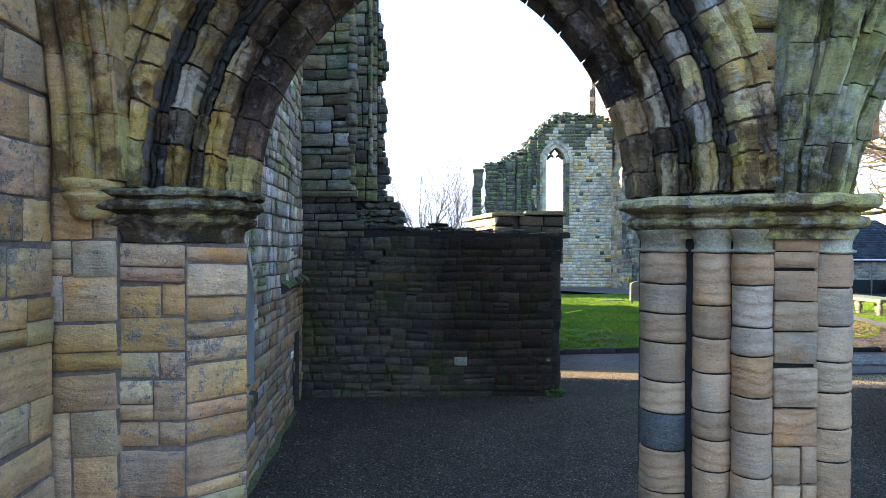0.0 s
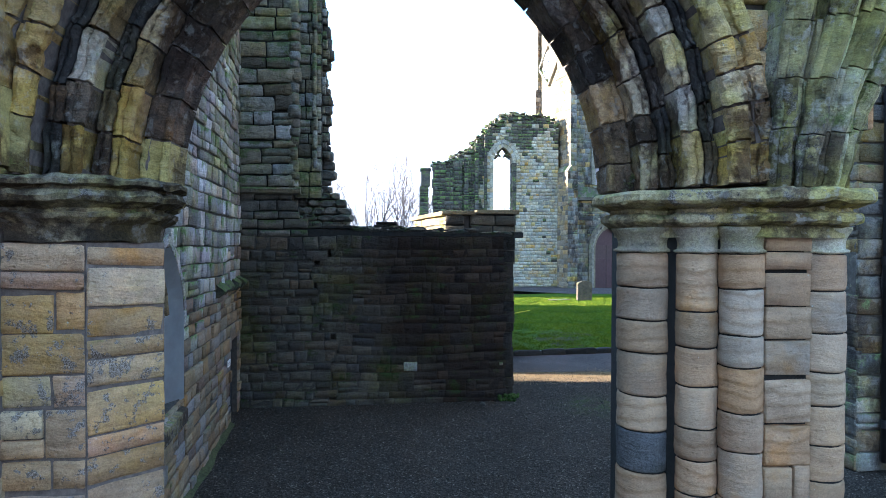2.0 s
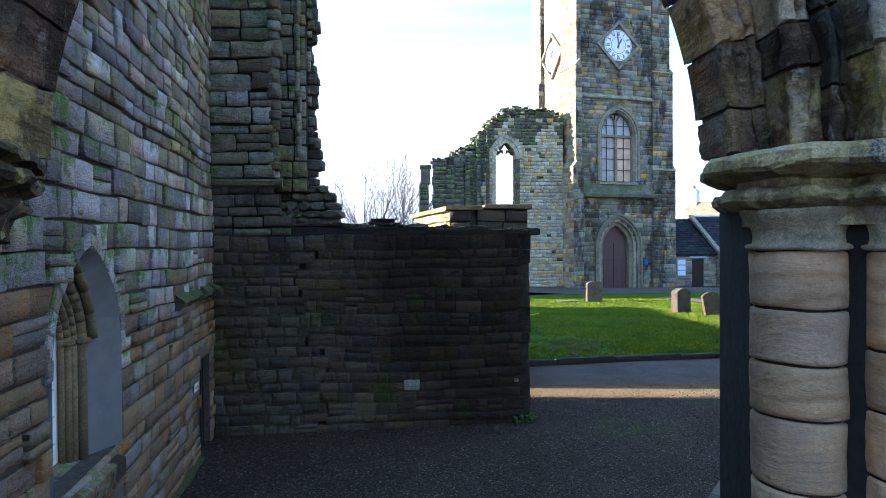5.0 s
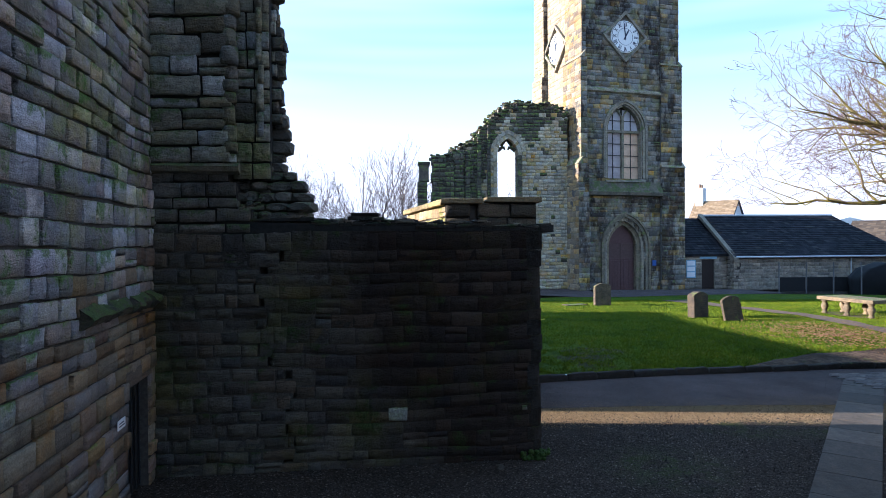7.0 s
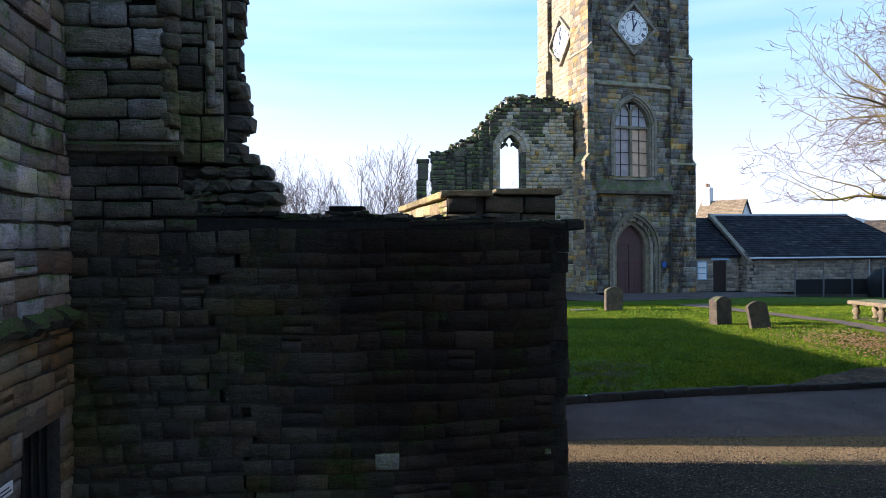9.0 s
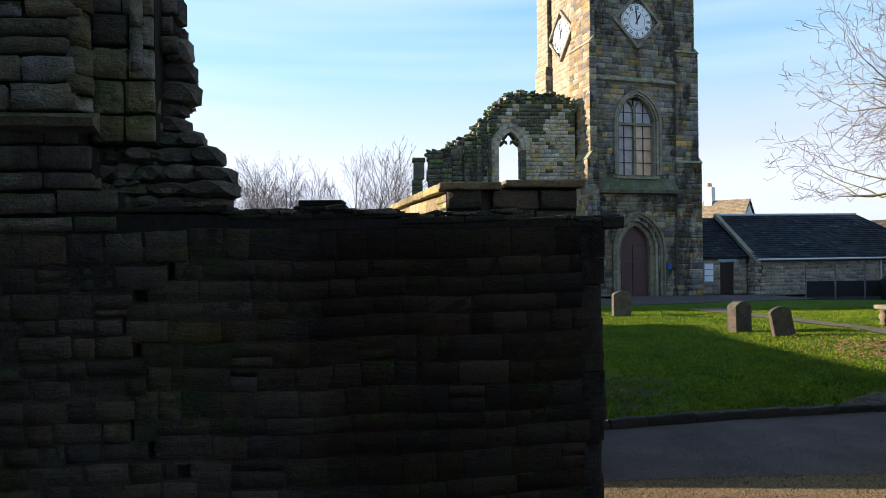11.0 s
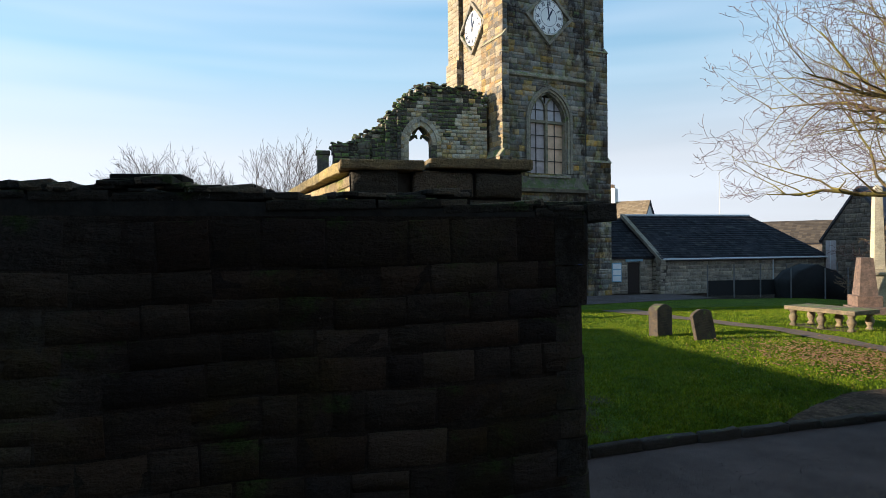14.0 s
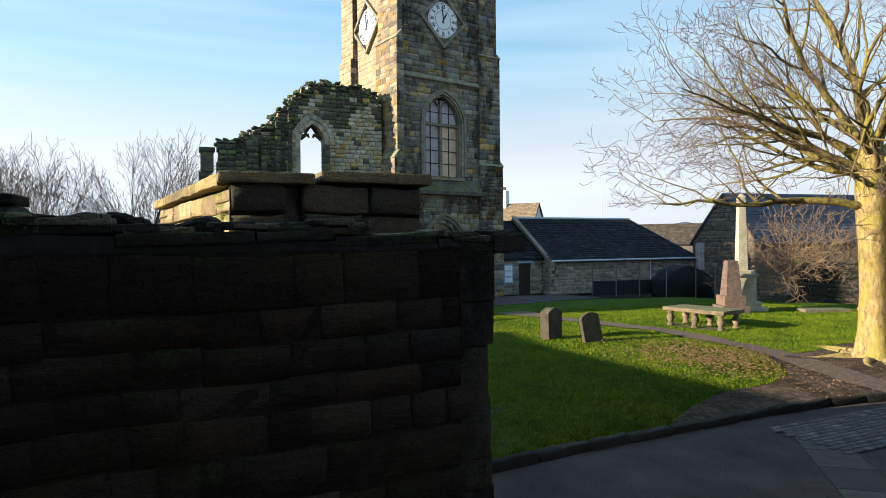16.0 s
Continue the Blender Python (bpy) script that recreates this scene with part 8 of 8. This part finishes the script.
def big_tree():
    x, y = 14.15, 6.95
    top = holder("sycamore_tree", x, y, 0.0)
    tagged(top, "large bare sycamore with sunlit mossy trunk and spreading limbs", "tree")
    twig = Branches(202, 0.0054)
    # flared trunk
    prof = [(0.98, -0.1), (0.62, 0.12), (0.43, 0.4), (0.36, 0.9), (0.32, 1.8), (0.31, 2.8), (0.35, 3.6), (0.37, 4.4), (0.30, 5.0), (0.20, 5.6)]
    sides = 16
    bm = bmesh.new()
    rings = []
    for r, z in prof:
        ring = []
        for k in range(sides):
            t = 2 * math.pi * k / sides
            rr = r * (1 + (0.22 if z < 0.5 else 0.05) * math.sin(t * 5 + 1) + 0.03 * math.sin(t * 3 + z * 2))
            ring.append(bm.verts.new((rr * math.cos(t) - 0.03 * z, rr * math.sin(t), z)))
        rings.append(ring)
    for a, b in zip(rings, rings[1:]):
        for i in range(sides):
            j = (i + 1) % sides
            bm.faces.new((a[i], a[j], b[j], b[i]))
    bm.faces.new(rings[-1])
    part("trunk", bm, M_BARK, top, "pale ridged trunk", True)
    rr = random.Random(205)
    for k in range(9):
        a = 2 * math.pi * k / 9 + rr.uniform(-0.25, 0.25)
        root, p, d = Branches(206 + k), Vector((0.52 * math.cos(a), 0.52 * math.sin(a), 0.16)), Vector((math.cos(a), math.sin(a), -0.22))
        rad = rr.uniform(0.10, 0.15)
        for i in range(7):
            d = (d + Vector((rr.gauss(0, 0.22), rr.gauss(0, 0.22), rr.gauss(0, 0.05)))).normalized()
            q = p + d * 0.24
            ground = lawn_h(x + q.x, y + q.y) + 0.05 - 0.014 * i
            q.z = max(q.z, ground) if i < 2 else ground
            root.tube(p, q, rad, rad * 0.84, 8)
            p, rad = q, rad * 0.84
        root.done("root", M_BARK, top)
    # direction, length, radius, height of the fork
    limbs = [((-0.80, 0.58, 0.14), 6.6, 0.15, 4.0), ((-0.78, -0.25, 0.18), 4.6, 0.11, 4.4), ((-0.72, 0.62, 0.20), 6.4, 0.14, 4.7), ((-0.85, 0.30, 0.34), 6.2, 0.13, 4.9), ((-0.45, 0.85, 0.30), 5.6, 0.12, 4.8),
             ((-0.70, 0.55, 0.55), 6.4, 0.15, 5.1), ((-0.85, -0.15, 0.55), 5.4, 0.12, 5.2), ((-0.5, 0.45, 0.85), 6.4, 0.17, 5.4), ((-0.25, 0.1, 1.0), 6.5, 0.2, 5.5), ((0.35, -0.2, 0.95), 6.0, 0.18, 5.3),
             ((0.85, 0.3, 0.5), 5.4, 0.15, 5.0), ((0.1, -0.9, 0.6), 4.8, 0.13, 4.9), ((0.4, 0.85, 0.55), 5.4, 0.14, 5.0), ((-0.35, -0.55, 0.8), 5.0, 0.13, 5.3), ((0.9, -0.35, 0.25), 5.0, 0.13, 4.6), ((-0.9, 0.12, 0.2), 5.2, 0.10, 4.6), ((-0.66, 0.7, 0.42), 5.6, 0.11, 5.0), ((-0.8, 0.1, 0.75), 5.4, 0.12, 5.3), ((-0.55, -0.45, 0.35), 4.2, 0.09, 4.7), ((-0.3, 0.6, 0.9), 5.6, 0.13, 5.4)]
    for k, (d, ln, rad, z) in enumerate(limbs):
        b = Branches(210 + k)
        b.floor = 3.9
        b.grow(Vector((-0.12, 0, z - 0.15)), Vector(d).normalized(), ln * 0.86, rad * 0.74, 4, twig, 0.012 if d[2] < 0.3 else 0.02, 0.13, 0.78, 0.90 if d[0] < 0 else 0.5, 0.40, (0.64, 0.32), 0.14)
        b.done("limb", M_LIMB, top)
    ob = twig.done("crown", M_TWIG, top, "fine purple-brown twigs")
    ob["kind"] = "stuff"


def far_tree(x, y, h, seed, name="bare_tree"):
    top = holder(name, x, y, -1.0)
    tagged(top, "distant leafless tree with fine upright branches", "tree", "distant bare trees")
    b, tw = Branches(seed, 0.021), Branches(seed + 1, 0.015)
    r = random.Random(seed)
    b.tube(Vector((0, 0, 0)), Vector((0, 0, h * 0.22)), h * 0.02, h * 0.016, 8)
    for k in range(15):
        a = 2 * math.pi * k / 15 + r.uniform(-.3, .3)
        sp = r.uniform(0.1, 1.25)
        b.grow(Vector((0, 0, h * r.uniform(0.08, 0.24))), Vector((sp * math.cos(a), sp * math.sin(a), 1)).normalized(), h * r.uniform(0.62, 0.80) * (1.05 - 0.3 * sp), h * 0.0075, 3, tw, 0.012, 0.07, 0.5, 1.1, h * 0.052, (0.62, 0.30), h * 0.032)
    b.done("trunk", M_FARTWIG, top)
    tw.done("crown", M_FARTWIG, top)["kind"] = "stuff"


big_tree()
far_tree(-4.3, 70, 15.0, 301)
far_tree(-0.6, 74, 13.5, 311)
far_tree(-13.5, 72, 13.0, 321)
far_tree(-17.5, 76, 13.2, 331)
far_tree(10.5, 78, 12.5, 341)


def shrub(x, y, label, seed, n, height, width, mat):
    top = holder("bare_shrub", x, y, -0.4)
    tagged(top, label, "shrub", "bare shrubs")
    b, tw = Branches(seed), Branches(seed + 1, 0.011)
    r = random.Random(seed)
    for k in range(n):
        a = r.uniform(0, 2 * math.pi)
        b.grow(Vector((r.uniform(-width, width), r.uniform(-.4, .6), 0)), Vector((0.6 * math.cos(a), 0.6 * math.sin(a), 1)).normalized(), height * r.uniform(0.75, 1.2), 0.021, 3, tw, -0.01, 0.16, 0.6, 1.0, 0.36, (0.62, 0.25), 0.22)
    b.done("stem", mat, top)
    tw.done("crown", mat, top)["kind"] = "stuff"


def shrubs():
    shrub(29.6, 18.6, "tangled sunlit leafless brown shrub over the garden wall", 401, 16, 3.9, 2.0, M_SHRUB)
    shrub(28.6, 21.6, "dense dark leafless thicket against the old hall", 411, 18, 3.0, 1.9, M_THICKET)


M_SHRUB = plain("yellow_brown_twig", (0.20, 0.135, 0.075), 0.85, var=0.3)
M_THICKET = plain("dark_red_brown_twig", (0.10, 0.055, 0.045), 0.9, var=0.3)
shrubs()


# ---------- distance ----------
def distance():
    bm = bmesh.new()
    n = 80
    lo, hi = [], []
    for i in range(n + 1):
        a = radians(-70 + 140 * i / n)
        x, y = 900 * math.sin(a), 900 * math.cos(a)
        h = 8.5 + 3 * noise.noise((i * 0.21, 1.0, 0)) + 1.2 * noise.noise((i * 0.9, 4.0, 0))
        lo.append(bm.verts.new((x, y, -3)))
        hi.append(bm.verts.new((x, y, h)))
    for i in range(n):
        bm.faces.new((lo[i], lo[i + 1], hi[i + 1], hi[i]))
    ob = part("backdrop", bm, M_HILL, None)
    tagged(ob, "low hazy wooded skyline in the distance", "backdrop", kind="structure")
    for x, y, w, h, m in ((78, 100, 16, 7.6, M_PIPE), (92, 112, 20, 8.6, M_HARL), (118, 118, 30, 8.8, M_PIPE), (140, 108, 26, 8.2, M_HARL)):
        top = holder("far_shed", x, y, -1)
        tagged(top, "distant pale industrial shed roof", "shed")
        bm = bmesh.new()
        add_prism(bm, [(-w / 2, 0), (w / 2, 0), (w / 2, h * 0.75), (0, h), (-w / 2, h * 0.75)], 'y', 0, 20)
        part("body", bm, m, top)
    top = holder("far_mast", 78, 100, 0)
    tagged(top, "thin distant radio mast", "mast")
    bm = bmesh.new()
    add_tube(bm, (0, 0, 0), (0, 0, 16), 0.12, 0.06, 6)
    part("pole", bm, M_PIPE, top)


M_HILL = plain("hazy_hill", (0.16, 0.18, 0.20), 1.0, var=0.2, scale=0.02, bump=0)
distance()


# ---------- grass, leaves and loose chips ----------
def blades():
    r = np.random.default_rng(5)
    n = 300000
    vs, fs = [], []
    x = r.uniform(0.6, 24.0, n)
    t = r.random(n) ** 1.6
    for i in range(n):
        xx = float(x[i])
        yy = kerb_y(xx) + 0.12 + float(t[i]) * 16.5
        way = float(np.interp(yy, (5.4, 6.6, 7.9, 9.2, 10.8, 12.6, 14.3, 17.5), (11.3, 11.7, 12.4, 12.6, 12.75, 12.9, 12.35, 11.9)))
        if abs(xx - way) < 0.38 + 0.08 * noise.noise((yy * 2, xx, 0)) or yy < grass_edge(xx) + 0.05 * noise.noise((xx * 5, 0, 0)):
            continue
        if math.hypot(xx - 2.2, (yy - 6.2) * 0.8) < 1.5 and noise.noise((xx * 2.4, yy * 2.4, 7.0)) + 0.5 * noise.noise((xx * 6, yy * 6, 3.0)) > 0.02 and r.random() < 0.85:
            continue
        h = (0.022 + 0.034 * float(r.random())) * (1.0 + 0.8 * max(0.0, noise.noise((xx * 1.7, yy * 1.7, 2.0))))
        a = float(r.random()) * math.pi
        z = lawn_h(xx, yy) + 0.025
        w = 0.012
        dx, dy = w * math.cos(a), w * math.sin(a)
        lx, ly = float(r.normal()) * 0.02, float(r.normal()) * 0.02
        k = len(vs)
        vs += [(xx - dx, yy - dy, z), (xx + dx, yy + dy, z), (xx + lx, yy + ly, z + h)]
        fs.append((k, k + 1, k + 2))
    ob = new("grass_blades", mesh_from("grass_blades", vs, fs, M_GRASS))
    tagged(ob, "short green grass blades over the lawn", "grass", kind="stuff")


def pebbles(name, label, mat, n, x0, x1, y0, y1, seed):
    """Eight-sided chips strewn over a stretch of ground, thinning out at its edges."""
    g = np.random.default_rng(seed)
    x, y = g.uniform(x0, x1, n), y0 + (y1 - y0) * (g.random(n) + g.random(n) if seed == 11 else 2 * g.random(n)) / 2
    size = 0.005 + (0.006 if seed == 11 else 0.012) * g.random(n) ** 2
    unit = np.array([(1, 0, 0), (-1, 0, 0), (0, 1, 0), (0, -1, 0), (0, 0, 1), (0, 0, -1)], float)
    v = unit[None] * (size[:, None, None] * g.uniform(0.6, 1.3, (n, 6, 1)))
    ang = g.uniform(0, math.pi, n)
    ca, sa = np.cos(ang)[:, None], np.sin(ang)[:, None]
    v = np.stack((v[..., 0] * ca - v[..., 1] * sa, v[..., 0] * sa + v[..., 1] * ca, v[..., 2]), -1) + np.stack((x, y, np.full(n, 0.008)), -1)[:, None]
    tri = [(0, 2, 4), (2, 1, 4), (1, 3, 4), (3, 0, 4), (2, 0, 5), (1, 2, 5), (3, 1, 5), (0, 3, 5)]
    f = (np.array(tri)[None] + 6 * np.arange(n)[:, None, None]).reshape(-1, 3)
    ob = new(name, mesh_from(name, v.reshape(-1, 3).tolist(), f.tolist(), mat))
    tagged(ob, label, "gravel", kind="stuff")


def litter():
    r = random.Random(9)
    vs, fs = [], []
    for k in range(3600):
        x, y = r.gauss(10.6, 0.9), r.gauss(8.4, 1.3)
        if k > 2800:
            x = r.uniform(9.6, 16.0)
            y = r.uniform(kerb_y(x) + 0.1, grass_edge(x) + 0.1)
        elif y < grass_edge(x) + 0.1:
            continue
        z = lawn_h(x, y) + 0.075
        a, s = r.uniform(0, 6.28), r.uniform(0.015, 0.045) if k <= 2800 else r.uniform(0.01, 0.03)
        n = len(vs)
        for i in range(5):
            t = a + i * 6.283 / 5
            q = s * (1.4 if i == 0 else 0.8)
            vs.append((x + q * math.cos(t), y + q * math.sin(t), z + r.uniform(0, 0.025)))
        fs.append(tuple(range(n, n + 5)))
    ob = new("fallen_leaves", mesh_from("fallen_leaves", vs, fs, M_LEAF))
    tagged(ob, "dry brown fallen leaves scattered on lawn and bare earth", "leaves", kind="stuff")
    key = ("rubble", M_FRAG_D.name)
    pebbles("loose_gravel", "loose gravel chips scattered on the ground", M_CHIP, 30000, -4.7, 9.5, -7.2, 4.0, 10)
    # paler chips repeat the sunlit strip in their colour
    pebbles("sandy_gravel", "sandy gravel chips brightened for the strip of sunlight", M_SUNSAND, 26000, 0.1, 6.8, 1.2, 2.9, 11)
    ob = child("rubble_lump", STONES[key][1], None, pose(-0.69, -0.35, 0.03))
    ob.scale = (0.12, 0.09, 0.09)
    tagged(ob, "pale stone lump at the wall foot", "stone")


# chip colours raised and warmed to carry the strip's sunlight
sm = Mat("sunlit_chip", 0.9)
M_SUNSAND = sm.color(sm.ramp(sm.piece(), [(0.0, (0.13, 0.09, 0.048)), (0.5, (0.21, 0.148, 0.08)), (1.0, (0.30, 0.217, 0.12))]))
M_YELLOW = plain("yellow_stalk", (0.55, 0.45, 0.03), 0.6, var=0.2)
bm = bmesh.new()
for p, q in (((-0.35, -0.05, 0.0), (-0.05, 0.02, 0.05)), ((-0.05, 0.02, 0.05), (0.30, 0.08, 0.10))):
    add_tube(bm, p, q, 0.016, 0.016, 6)
ys = part("yellow_stalk", bm, M_YELLOW, None)
ys.matrix_world = pose(2.8, 12.3, lawn_h(2.8, 12.3) + 0.05)
tagged(ys, "thin bright yellow stalk lying on the lawn", "stalk")
fl = part("paper_scrap", box(-0.06, 0.06, -0.03, 0.03, 0.0, 0.012, 0.003), M_WHITE, None)
fl.matrix_world = pose(1.6, 4.72, lawn_h(1.6, 4.72) + 0.035, 0, 0, 12)
tagged(fl, "small white scrap lying on the lawn edge", "litter")
M_LEAF = plain("dry_leaf", (0.20, 0.11, 0.05), 0.9, var=0.4, scale=30)
cm = Mat("gravel_chip", 0.9)
M_CHIP = cm.color(cm.ramp(cm.piece(), [(0.0, (0.018, 0.016, 0.014)), (0.5, (0.043, 0.038, 0.033)), (0.97, (0.078, 0.068, 0.058)), (1.0, (0.2, 0.175, 0.15))]))
blades()
litter()
